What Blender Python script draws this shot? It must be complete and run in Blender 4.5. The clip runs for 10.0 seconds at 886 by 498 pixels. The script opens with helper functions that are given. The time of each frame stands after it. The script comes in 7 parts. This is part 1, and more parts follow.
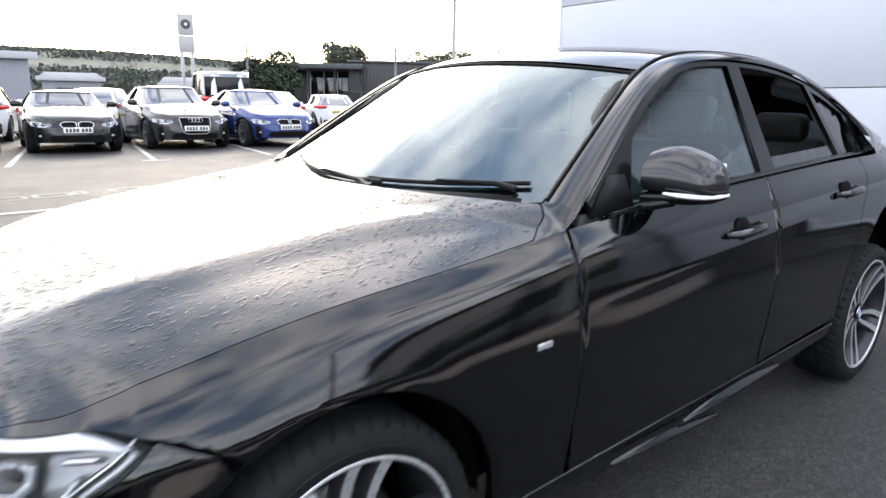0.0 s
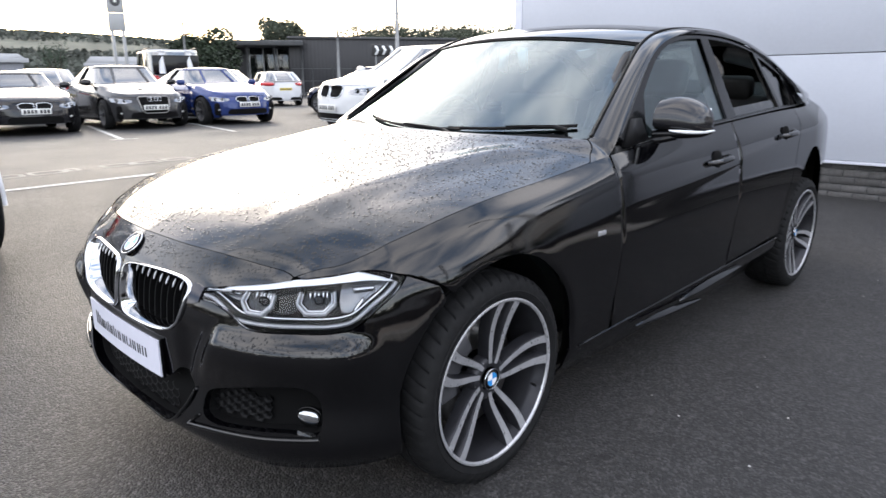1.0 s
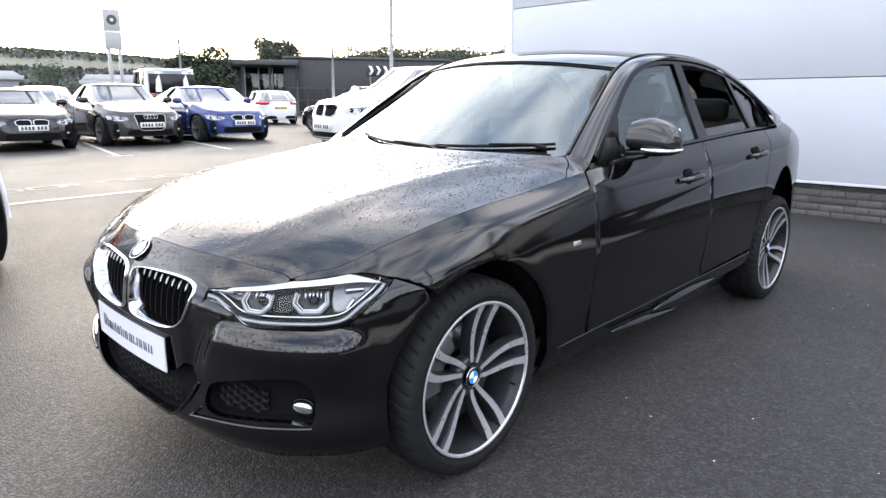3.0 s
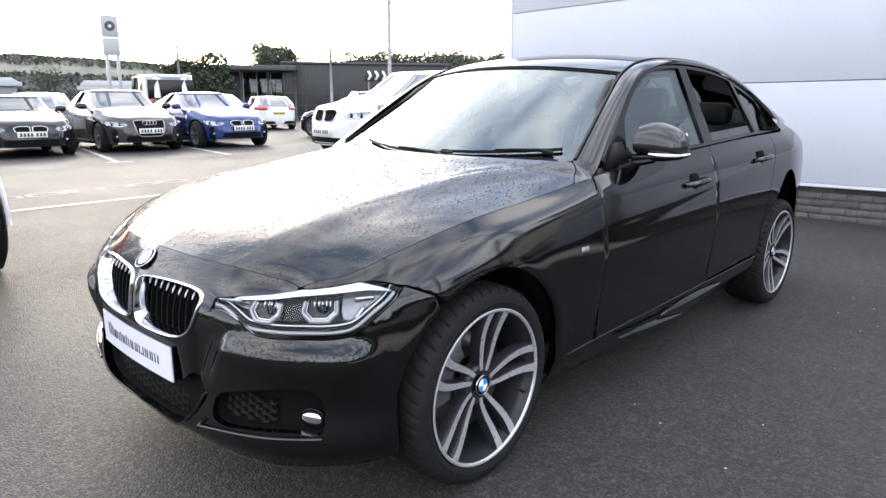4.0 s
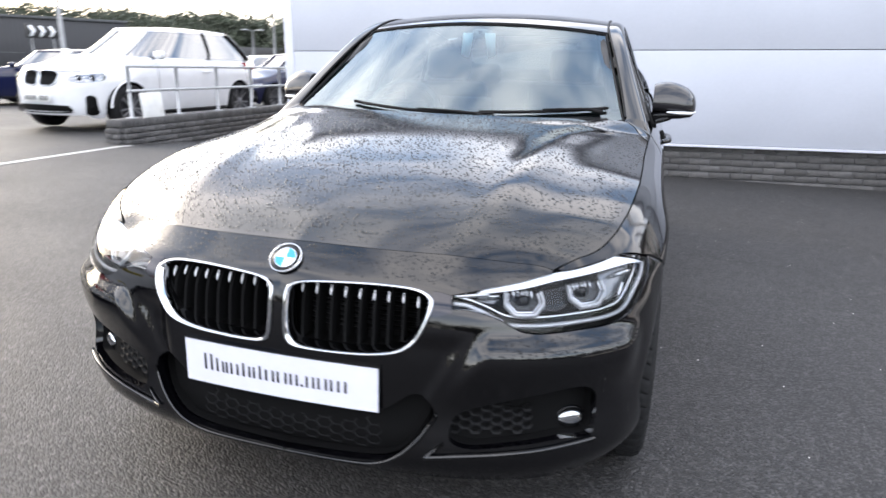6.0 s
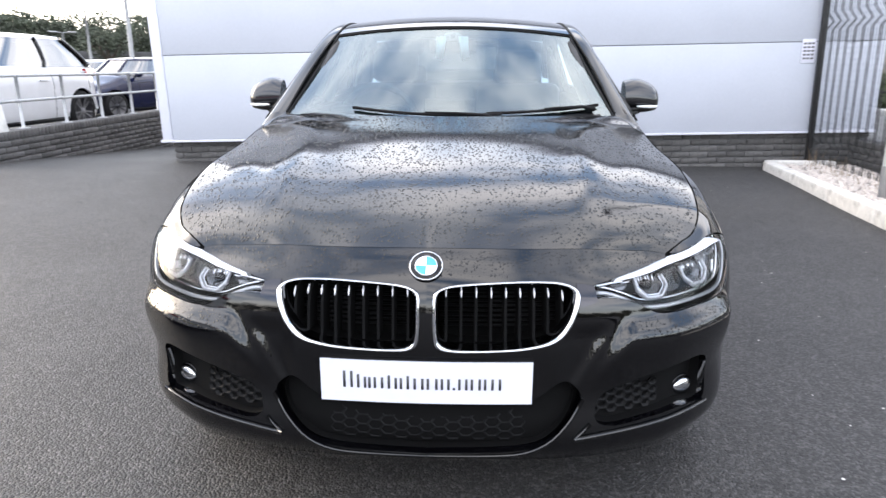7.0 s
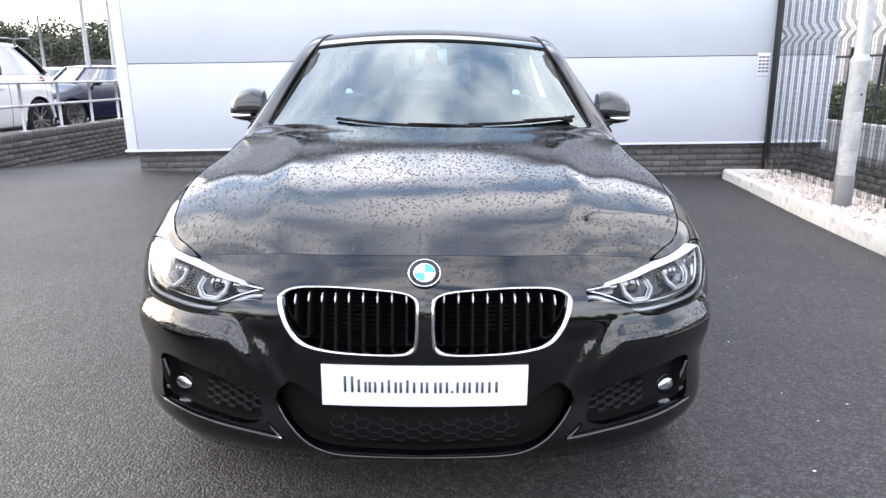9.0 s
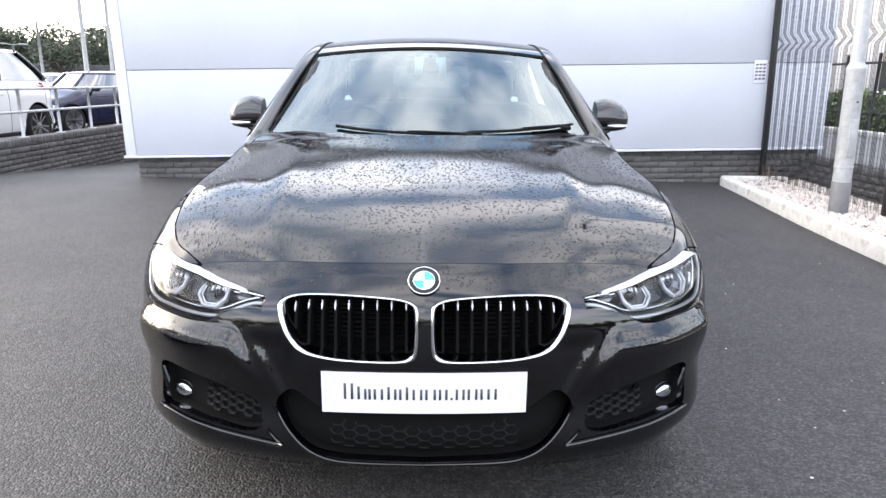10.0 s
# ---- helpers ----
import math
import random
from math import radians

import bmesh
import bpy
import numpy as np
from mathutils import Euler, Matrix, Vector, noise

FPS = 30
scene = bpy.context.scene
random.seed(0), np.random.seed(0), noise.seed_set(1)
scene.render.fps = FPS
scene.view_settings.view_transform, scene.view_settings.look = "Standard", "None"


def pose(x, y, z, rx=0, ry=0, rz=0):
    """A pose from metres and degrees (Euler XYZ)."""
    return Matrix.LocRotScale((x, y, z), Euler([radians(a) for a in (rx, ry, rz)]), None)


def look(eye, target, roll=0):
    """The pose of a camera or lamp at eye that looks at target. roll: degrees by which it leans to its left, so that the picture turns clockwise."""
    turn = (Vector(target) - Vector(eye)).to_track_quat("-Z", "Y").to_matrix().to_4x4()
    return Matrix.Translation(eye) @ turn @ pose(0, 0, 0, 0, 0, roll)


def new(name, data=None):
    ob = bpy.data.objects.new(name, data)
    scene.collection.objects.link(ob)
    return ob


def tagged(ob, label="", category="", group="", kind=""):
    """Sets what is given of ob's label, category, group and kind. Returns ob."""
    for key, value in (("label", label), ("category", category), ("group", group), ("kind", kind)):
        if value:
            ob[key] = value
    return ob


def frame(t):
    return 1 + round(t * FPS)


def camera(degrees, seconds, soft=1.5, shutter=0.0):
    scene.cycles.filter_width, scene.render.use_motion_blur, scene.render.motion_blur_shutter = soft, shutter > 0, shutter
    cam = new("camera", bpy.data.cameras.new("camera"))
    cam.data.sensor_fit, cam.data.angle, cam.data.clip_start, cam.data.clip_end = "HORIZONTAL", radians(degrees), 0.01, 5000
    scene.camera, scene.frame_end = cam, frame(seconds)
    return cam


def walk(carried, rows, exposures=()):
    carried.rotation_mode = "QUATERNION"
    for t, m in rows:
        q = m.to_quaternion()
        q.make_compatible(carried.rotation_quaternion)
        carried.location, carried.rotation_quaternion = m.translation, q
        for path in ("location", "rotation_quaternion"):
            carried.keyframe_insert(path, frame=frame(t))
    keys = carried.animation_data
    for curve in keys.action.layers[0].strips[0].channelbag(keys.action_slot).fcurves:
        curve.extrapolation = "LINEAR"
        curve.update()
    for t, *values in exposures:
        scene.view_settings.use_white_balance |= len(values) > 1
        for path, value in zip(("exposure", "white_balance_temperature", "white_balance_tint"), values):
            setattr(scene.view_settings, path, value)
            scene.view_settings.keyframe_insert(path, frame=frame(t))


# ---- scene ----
# ---- camera ----
cam = camera(68.0, 10.0, shutter=0.4)
PATH = [
    (0, (1.808, -0.594, 1.263), (0.334, 0.677, 0.802), 1.2),
    (0.5, (1.95, -1.057, 1.259), (0.486, 0.213, 0.769), 1.2),
    (1, (2.002, -1.409, 1.236), (0.661, -0.022, 0.708), 0.2),
    (1.5, (2.107, -1.481, 1.239), (0.806, -0.038, 0.765), 0.9),
    (2, (2.141, -1.506, 1.241), (0.824, -0.081, 0.757), 1.0),
    (2.5, (2.139, -1.512, 1.24), (0.808, -0.097, 0.762), 0.9),
    (4, (2.099, -1.52, 1.245), (0.764, -0.103, 0.786), 0.4),
    (4.5, (2.005, -1.581, 1.224), (0.726, -0.113, 0.766), 2.4),
    (5, (1.776, -1.702, 1.193), (0.664, -0.119, 0.686), 4.3),
    (5.5, (1.288, -1.844, 1.169), (0.356, -0.174, 0.583), 2.4),
    (6, (0.784, -2.021, 1.18), (0.238, -0.174, 0.643), 1.6),
    (6.2, (0.601, -2.047, 1.177), (0.154, -0.17, 0.654), 0.3),
    (7.5, (0.017, -2.264, 1.206), (0.041, -0.338, 0.668), 0.8),
    (8, (0.023, -2.267, 1.208), (0.052, -0.333, 0.698), 0.5),
    (8.5, (0.023, -2.26, 1.209), (0.051, -0.326, 0.7), 0.8),
    (9, (0.024, -2.259, 1.205), (0.048, -0.325, 0.696), 0.5),
    (9.5, (0.019, -2.257, 1.207), (0.041, -0.322, 0.704), 0.8),
    (10, (0.02, -2.269, 1.213), (0.05, -0.331, 0.721), 0.6),
]
EXPOSURES = ((0, 0.98), (.3, 0.78), (.5, 0.61), (1, 0.69), (1.5, 0.90), (2, 1.00), (2.5, 1.05), (4, 1.00), (4.5, 0.95), (5, 1.00), (6, 1.10), (7.5, 1.22), (10, 1.28))
walk(cam, [(t, look(eye, target, roll)) for t, eye, target, roll in PATH], EXPOSURES)


# ---- world and light ----
def make_world():
    """Bright broken overcast: a Nishita sky under a sheet of cloud with a few thinner, bluer places."""
    world = bpy.data.worlds.new("sky")
    scene.world = world
    world.use_nodes = True
    nt = world.node_tree
    nt.nodes.clear()
    out, bg = nt.nodes.new("ShaderNodeOutputWorld"), nt.nodes.new("ShaderNodeBackground")
    sky = nt.nodes.new("ShaderNodeTexSky")
    sky.sky_type, sky.sun_disc = "NISHITA", False
    sky.sun_elevation, sky.sun_rotation = radians(SUN_UP), radians(SUN_TURN)
    sky.air_density, sky.dust_density, sky.ozone_density = 1.0, 2.0, 1.0
    tc = nt.nodes.new("ShaderNodeTexCoord")
    mp = nt.nodes.new("ShaderNodeMapping")
    mp.inputs["Scale"].default_value = (1.0, 1.0, 2.2)
    mp.inputs["Location"].default_value = (3.3, 1.7, 0.0)
    noise_a = nt.nodes.new("ShaderNodeTexNoise")
    noise_a.inputs["Scale"].default_value, noise_a.inputs["Detail"].default_value = 2.7, 5.0
    noise_a.inputs["Roughness"].default_value = 0.5
    ramp = nt.nodes.new("ShaderNodeMapRange")
    socket_pairs = {"From Min": 0.38, "From Max": 0.62, "To Min": 0.0, "To Max": 1.0}
    for key, v in socket_pairs.items():
        ramp.inputs[key].default_value = v
    cloud = nt.nodes.new("ShaderNodeMix")
    cloud.data_type = "RGBA"
    cloud.inputs["A"].default_value, cloud.inputs["B"].default_value = (*GAP, 1), (*CLOUD, 1)
    axes = nt.nodes.new("ShaderNodeSeparateXYZ")
    low = nt.nodes.new("ShaderNodeMapRange")
    for key, v in {"From Min": 0.10, "From Max": 0.40, "To Min": 0.62, "To Max": 0.0}.items():
        low.inputs[key].default_value = v
    most = nt.nodes.new("ShaderNodeMath")
    most.operation = "MAXIMUM"
    total = nt.nodes.new("ShaderNodeMix")
    total.data_type, total.blend_type = "RGBA", "ADD"
    total.inputs["Factor"].default_value = 1.0
    ln = nt.links.new
    ln(tc.outputs["Generated"], mp.inputs["Vector"])
    ln(mp.outputs[0], noise_a.inputs["Vector"])
    ln(noise_a.outputs[0], ramp.inputs[0])
    ln(tc.outputs["Generated"], axes.inputs[0])
    ln(axes.outputs["Z"], low.inputs[0])
    ln(ramp.outputs[0], most.inputs[0])
    ln(low.outputs[0], most.inputs[1])
    ln(most.outputs[0], cloud.inputs["Factor"])
    ln(cloud.outputs["Result"], total.inputs["A"])
    ln(sky.outputs[0], total.inputs["B"])
    ln(total.outputs["Result"], bg.inputs[0])
    bg.inputs[1].default_value = SKY
    ln(bg.outputs[0], out.inputs[0])


SUN_UP, SUN_TURN, SKY = 21.0, -70.0, 0.15
GAP, CLOUD = (2.2, 2.9, 4.2), (13.2, 12.5, 12.2)
make_world()
sun = new("sun", bpy.data.lights.new("sun", "SUN"))
sun.data.energy, sun.data.angle, sun.data.color = 0.7, radians(22), (1.0, 0.95, 0.88)
_a, _e = radians(90 - SUN_TURN), radians(SUN_UP)
sun.matrix_world = look((math.cos(_a) * math.cos(_e) * 50, math.sin(_a) * math.cos(_e) * 50, math.sin(_e) * 50), (0, 0, 0))


# ---- materials ----
def socket_set(node, values):
    for key, v in values.items():
        node.inputs[key].default_value = v


def material(name, color, rough=0.5, metal=0.0, spread=0.0, scale=20.0, bump=0.0, bump_scale=60.0, coat=0.0, fine=0.0, fine_scale=200.0, dirt=None, dirt_scale=3.0,
             rough_spread=0.0, ior=1.45, random_spread=0.0):
    """A surface with grain (fine), patches (spread) and relief; dirt: a second colour that lies in patches."""
    m = bpy.data.materials.new(name)
    m.use_nodes = True
    nt = m.node_tree
    ln, b = nt.links.new, nt.nodes["Principled BSDF"]
    socket_set(b, {"Base Color": (*color, 1), "Roughness": rough, "Metallic": metal, "IOR": ior, "Coat Weight": coat, "Coat Roughness": 0.03})
    tc = nt.nodes.new("ShaderNodeTexCoord")
    out = None

    def noise_node(s, detail=5.0):
        n = nt.nodes.new("ShaderNodeTexNoise")
        socket_set(n, {"Scale": s, "Detail": detail, "Roughness": 0.6})
        ln(tc.outputs["Object"], n.inputs["Vector"])
        return n.outputs[0]

    def times(a_socket, low, high):
        r = nt.nodes.new("ShaderNodeMapRange")
        socket_set(r, {"From Min": 0.3, "From Max": 0.7, "To Min": low, "To Max": high})
        ln(a_socket, r.inputs[0])
        return r.outputs[0]

    value = None
    for amount, sc in ((spread, scale), (fine, fine_scale)):
        if amount:
            v = times(noise_node(sc), 1 - amount, 1 + amount)
            if value is None:
                value = v
            else:
                mu = nt.nodes.new("ShaderNodeMath")
                mu.operation = "MULTIPLY"
                ln(value, mu.inputs[0])
                ln(v, mu.inputs[1])
                value = mu.outputs[0]
    if random_spread:
        oi = nt.nodes.new("ShaderNodeObjectInfo")
        r = nt.nodes.new("ShaderNodeMapRange")
        socket_set(r, {"To Min": 1 - random_spread, "To Max": 1 + random_spread})
        ln(oi.outputs["Random"], r.inputs[0])
        if value is None:
            value = r.outputs[0]
        else:
            mu = nt.nodes.new("ShaderNodeMath")
            mu.operation = "MULTIPLY"
            ln(value, mu.inputs[0])
            ln(r.outputs[0], mu.inputs[1])
            value = mu.outputs[0]
    if value is not None:
        hsv = nt.nodes.new("ShaderNodeHueSaturation")
        hsv.inputs["Color"].default_value = (*color, 1)
        ln(value, hsv.inputs["Value"])
        out = hsv.outputs[0]
    if dirt is not None:
        mx = nt.nodes.new("ShaderNodeMix")
        mx.data_type = "RGBA"
        r = nt.nodes.new("ShaderNodeMapRange")
        socket_set(r, {"From Min": 0.52, "From Max": 0.72, "To Min": 0.0, "To Max": 0.75})
        ln(noise_node(dirt_scale, 8.0), r.inputs[0])
        ln(r.outputs[0], mx.inputs["Factor"])
        mx.inputs["A"].default_value, mx.inputs["B"].default_value = (*color, 1), (*dirt, 1)
        if out is not None:
            ln(out, mx.inputs["A"])
        out = mx.outputs["Result"]
    if out is not None:
        ln(out, b.inputs["Base Color"])
    if rough_spread:
        ln(times(noise_node(scale * 1.7), max(0.02, rough - rough_spread), min(1.0, rough + rough_spread)), b.inputs["Roughness"])
    if bump:
        bp = nt.nodes.new("ShaderNodeBump")
        socket_set(bp, {"Strength": 1.0, "Distance": bump})
        ln(noise_node(bump_scale, 4.0), bp.inputs["Height"])
        ln(bp.outputs[0], b.inputs["Normal"])
    return m


def glass_material(name, tint, gloss_rough=0.0, ior=1.5, sheen=(1, 1, 1)):
    """A thin pane: tinted see-through, with a mirror-like skin that Fresnel drives."""
    m = bpy.data.materials.new(name)
    m.use_nodes = True
    nt = m.node_tree
    nt.nodes.clear()
    ln = nt.links.new
    o, mix = nt.nodes.new("ShaderNodeOutputMaterial"), nt.nodes.new("ShaderNodeMixShader")
    tr, gl, fr = nt.nodes.new("ShaderNodeBsdfTransparent"), nt.nodes.new("ShaderNodeBsdfGlossy"), nt.nodes.new("ShaderNodeFresnel")
    tr.inputs[0].default_value = (*tint, 1)
    gl.inputs[0].default_value = (*sheen, 1)
    gl.inputs["Roughness"].default_value = gloss_rough
    fr.inputs["IOR"].default_value = ior
    ln(fr.outputs[0], mix.inputs[0])
    ln(tr.outputs[0], mix.inputs[1])
    ln(gl.outputs[0], mix.inputs[2])
    ln(mix.outputs[0], o.inputs[0])
    return m


def ribbed(m, axis, scale, depth):
    """Adds fine parallel ribs to a material's relief."""
    nt = m.node_tree
    b = nt.nodes["Principled BSDF"]
    tc = nt.nodes.new("ShaderNodeTexCoord")
    wv = nt.nodes.new("ShaderNodeTexWave")
    wv.bands_direction = axis
    socket_set(wv, {"Scale": scale, "Distortion": 0.0})
    bp = nt.nodes.new("ShaderNodeBump")
    socket_set(bp, {"Strength": 1.0, "Distance": depth})
    nt.links.new(tc.outputs["Object"], wv.inputs["Vector"])
    nt.links.new(wv.outputs["Fac"], bp.inputs["Height"])
    nt.links.new(bp.outputs[0], b.inputs["Normal"])
    return m


PAINT = material("black_paint", (.0010, .0010, .0015), .03, ior=1.57, bump=.00006, bump_scale=180, rough_spread=.015, scale=6)
CAP = material("gloss_black_cap", (.010, .010, .012), .16, ior=1.5, coat=.25, bump=.00004, bump_scale=90)
GLOSS = material("gloss_black_trim", (.003, .003, .0035), .16, ior=1.35, bump=.0001, bump_scale=150)
TRIM = material("black_plastic", (.0045, .0045, .005), .5, spread=.2, scale=30, bump=.0004, bump_scale=400)
VOID = material("dark_cavity", (.002, .002, .0022), .8, spread=.2, scale=10)
RUBBER = material("tyre_rubber", (.008, .008, .0085), .75, ior=1.3, spread=.25, scale=25, bump=.0006, bump_scale=220, rough_spread=.12)
CHROME = material("chrome", (.52, .53, .55), .07, metal=1.0, rough_spread=.03, scale=30)
ALLOY = material("machined_alloy", (.50, .50, .52), .32, metal=.6, spread=.08, scale=40, rough_spread=.08)
SATIN = material("satin_chrome", (.055, .055, .06), .14, metal=1.0, rough_spread=.05, scale=30)
ALLOY_DARK = material("dark_grey_alloy", (.035, .035, .040), .35, metal=.5, spread=.1, scale=30)
STEEL = material("brake_steel", (.35, .34, .33), .35, metal=1.0, spread=.2, scale=50)
CALIPER = material("grey_caliper", (.10, .10, .11), .4, metal=.5, spread=.1)
PLASTIC_WHITE = material("white_plate", (.60, .60, .68), .35, spread=.03, scale=20, bump=.0002, bump_scale=60)
INK = material("dark_print", (.05, .05, .055), .5, spread=.1)
WHITE_ENAMEL = material("white_enamel", (.82, .83, .85), .2, coat=.5, spread=.03)
BLUE_ENAMEL = material("blue_enamel", (.03, .25, .62), .2, coat=.5, spread=.05)
BROW = material("silver_brow", (.66, .68, .72), .15, coat=.6, spread=.05, scale=60)
LED = material("milky_light_guide", (.30, .31, .33), .12, metal=.5, coat=.6, spread=.08, scale=60)
BOWL = material("grey_lamp_reflector", (.17, .175, .185), .18, metal=.6, spread=.2, scale=70)
LENS = glass_material("clear_lens", (.95, .96, .97), 0.0, 1.26)
GLASS = glass_material("windscreen_glass", (.58, .80, .84), 0.0, 2.12, (.88, .98, 1.0))
GLASS_DARK = glass_material("privacy_glass", (.14, .15, .15), 0.0, 1.75)
GLASS_REAR = glass_material("dark_rear_glass", (.16, .20, .20), 0.0, 1.45)
LEATHER = material("grey_leather", (.022, .021, .021), .5, spread=.2, scale=15, bump=.0003, bump_scale=250)
# pale colour that stands in for light showing round the interior mirror
PALE_LIGHT = material("pale_light_patch", (.72, .80, .82), .5, spread=.05, scale=30)
DASH = material("dashboard_plastic", (.018, .018, .019), .6, spread=.2, scale=25, bump=.0005, bump_scale=300)
LINING = material("pale_headlining", (.22, .22, .21), .9, spread=.1, scale=30)
for _m in (VOID, TRIM):
    _m.node_tree.nodes["Principled BSDF"].inputs["Specular IOR Level"].default_value = .15
WATER = material("water_drop", (.004, .004, .005), .02, ior=1.40)


# ---- form helpers ----
def hermite(keys):
    """A smooth curve through (u, value) keys that never overshoots them."""
    us, vs = np.array(keys, float).T
    h, d = np.diff(us), np.diff(vs) / np.diff(us)
    m = np.zeros(len(us))
    m[0], m[-1] = d[0], d[-1]
    for k in range(1, len(us) - 1):
        if d[k - 1] * d[k] > 0:
            a, b = 2 * h[k] + h[k - 1], h[k] + 2 * h[k - 1]
            m[k] = (a + b) / (a / d[k - 1] + b / d[k])

    def value(u):
        u = np.clip(np.asarray(u, float), us[0], us[-1])
        k = np.clip(np.searchsorted(us, u) - 1, 0, len(us) - 2)
        t = (u - us[k]) / h[k]
        return ((1 + 2 * t) * (1 - t) ** 2 * vs[k] + t * (1 - t) ** 2 * h[k] * m[k]
                + t * t * (3 - 2 * t) * vs[k + 1] + t * t * (t - 1) * h[k] * m[k + 1])
    return value


def rounded(points, step=0.01, closed=True):
    """A Catmull-Rom line through 2D or 3D points, sampled at about step; a point given twice is a corner."""
    p = [np.array(q, float) for q in points]
    n, out = len(p), []
    for k in range(n if closed else n - 1):
        a, b = p[k], p[(k + 1) % n]
        if np.linalg.norm(b - a) < 1e-9:
            continue
        before = p[k - 1] if closed or k > 0 else a
        after = p[(k + 2) % n] if closed or k + 2 < n else b
        ta = (b - before) / 2 if np.linalg.norm(a - before) > 1e-9 else (b - a)
        tb = (after - a) / 2 if np.linalg.norm(after - b) > 1e-9 else (b - a)
        length = np.linalg.norm(b - a)
        ta, tb = (t * min(1, length / max(np.linalg.norm(t), 1e-9)) for t in (ta, tb))
        m = max(1, int(length / step))
        for j in range(m):
            t = j / m
            out.append((2 * t**3 - 3 * t * t + 1) * a + (t**3 - 2 * t * t + t) * ta + (3 * t * t - 2 * t**3) * b + (t**3 - t * t) * tb)
    if not closed:
        out.append(p[-1])
    return np.array(out)


def inside(pts, poly):
    """Which 2D points lie inside the polygon."""
    x, y = pts[:, 0][:, None], pts[:, 1][:, None]
    ax, ay = poly[:, 0], poly[:, 1]
    bx, by = np.roll(ax, -1), np.roll(ay, -1)
    cross = ((ay > y) != (by > y)) & (x < (bx - ax) * (y - ay) / np.where(by == ay, 1e-12, by - ay) + ax)
    return cross.sum(1) % 2 == 1


# ---- the saloon's outer form: u runs from the nose round the flank to the tail, w from the sill up ----
PLAN = ((-1.38, 0, -.745), (-1.18, .2, -.738), (-.975, .4, -.71), (-.77, .6, -.648), (-.60, .745, -.555), (-.46, .832, -.452), (-.36, .870, -.36),
        (-.2, .893, -.2), (0, .900, 0), (.5, .896, .5), (1.2, .900, 1.2), (2.0, .903, 2.0), (2.8, .903, 2.8), (3.2, .855, 3.2), (3.45, .787, 3.44), (3.6, .728, 3.57), (3.75, .648, 3.68),
        (3.9, .55, 3.77), (4.1, .32, 3.84), (4.3, 0, 3.855))
STATIONS = (-1.38, -1.0, -.77, -.60, -.36, 0, .35, .66, .70, 1.5, 2.4, 2.9, 3.4, 3.75, 4.3)
LEVELS = (.20, .255, .40, .55, .66, .73, .80, .90)
INSET = (
    (.05, .04, .04, .045, .055, .075, .09, .09, .09, .09, .09, .08, .06, .05, .06),
    (.0, .0, .003, .009, .024, .044, .045, .045, .045, .045, .043, .04, .015, .0, .0),
    (.006, .006, .006, .009, .018, .020, .021, .021, .021, .021, .018, .012, .004, .0, .0),
    (.004, .002, .003, .010, .014, .006, .006, .007, .007, .007, .006, .003, .0, .0, .0),
    (.020, .022, .025, .027, .024, .004, .004, .003, .002, .001, .001, .0, .0, .0, .0),
    (.040, .050, .058, .052, .037, .013, .013, .013, .013, .014, .015, .013, .01, .010, .0),
    (.070, .085, .098, .078, .074, .046, .038, .032, .030, .030, .034, .038, .05, .05, .03),
    (.105, .12, .13, .108, .120, .106, .098, .082, .078, .074, .085, .10, .15, .16, .095),
)
HEIGHT = (
    (.210, .206, .204, .212, .218, .22, .185, .18, .18, .18, .19, .2, .22, .24, .25),
    (.255, .255, .255, .26, .26, .255, .25, .25, .25, .25, .255, .26, .28, .30, .31),
    (.40, .40, .40, .40, .40, .40, .40, .40, .40, .40, .40, .40, .42, .44, .45),
    (.55, .55, .55, .55, .55, .55, .55, .55, .55, .56, .57, .58, .60, .61, .62),
    (.655, .65, .645, .65, .655, .66, .66, .66, .66, .69, .72, .73, .75, .76, .76),
    (.697, .685, .680, .69, .704, .738, .746, .746, .745, .80, .87, .90, .91, .91, .91),
    (.732, .718, .708, .718, .757, .813, .838, .858, .86, .885, .945, .97, 1.0, .99, .99),
    (.762, .753, .738, .746, .797, .871, .903, .946, .950, .998, 1.03, 1.037, 1.075, 1.05, 1.05),
)
_px, _py = hermite([(k[0], k[1]) for k in PLAN]), hermite([(k[0], k[2]) for k in PLAN])
_inset = [hermite(list(zip(STATIONS, row))) for row in INSET]
_height = [hermite(list(zip(STATIONS, row))) for row in HEIGHT]


def evened(curves, u):
    """The levels' curves at u, with their kinks evened out behind the lamps."""
    spread = .13 * smooth((u + .62) / .5) * smooth((4.35 - u) / .5)
    total, weight = 0.0, 0.0
    for k in np.linspace(-1.6, 1.6, 9):
        g = math.exp(-k * k)
        total, weight = total + g * np.array([c(u + k * spread) for c in curves]), weight + g
    return total / weight


def smooth(v):
    v = np.clip(v, 0, 1)
    return v * v * (3 - 2 * v)


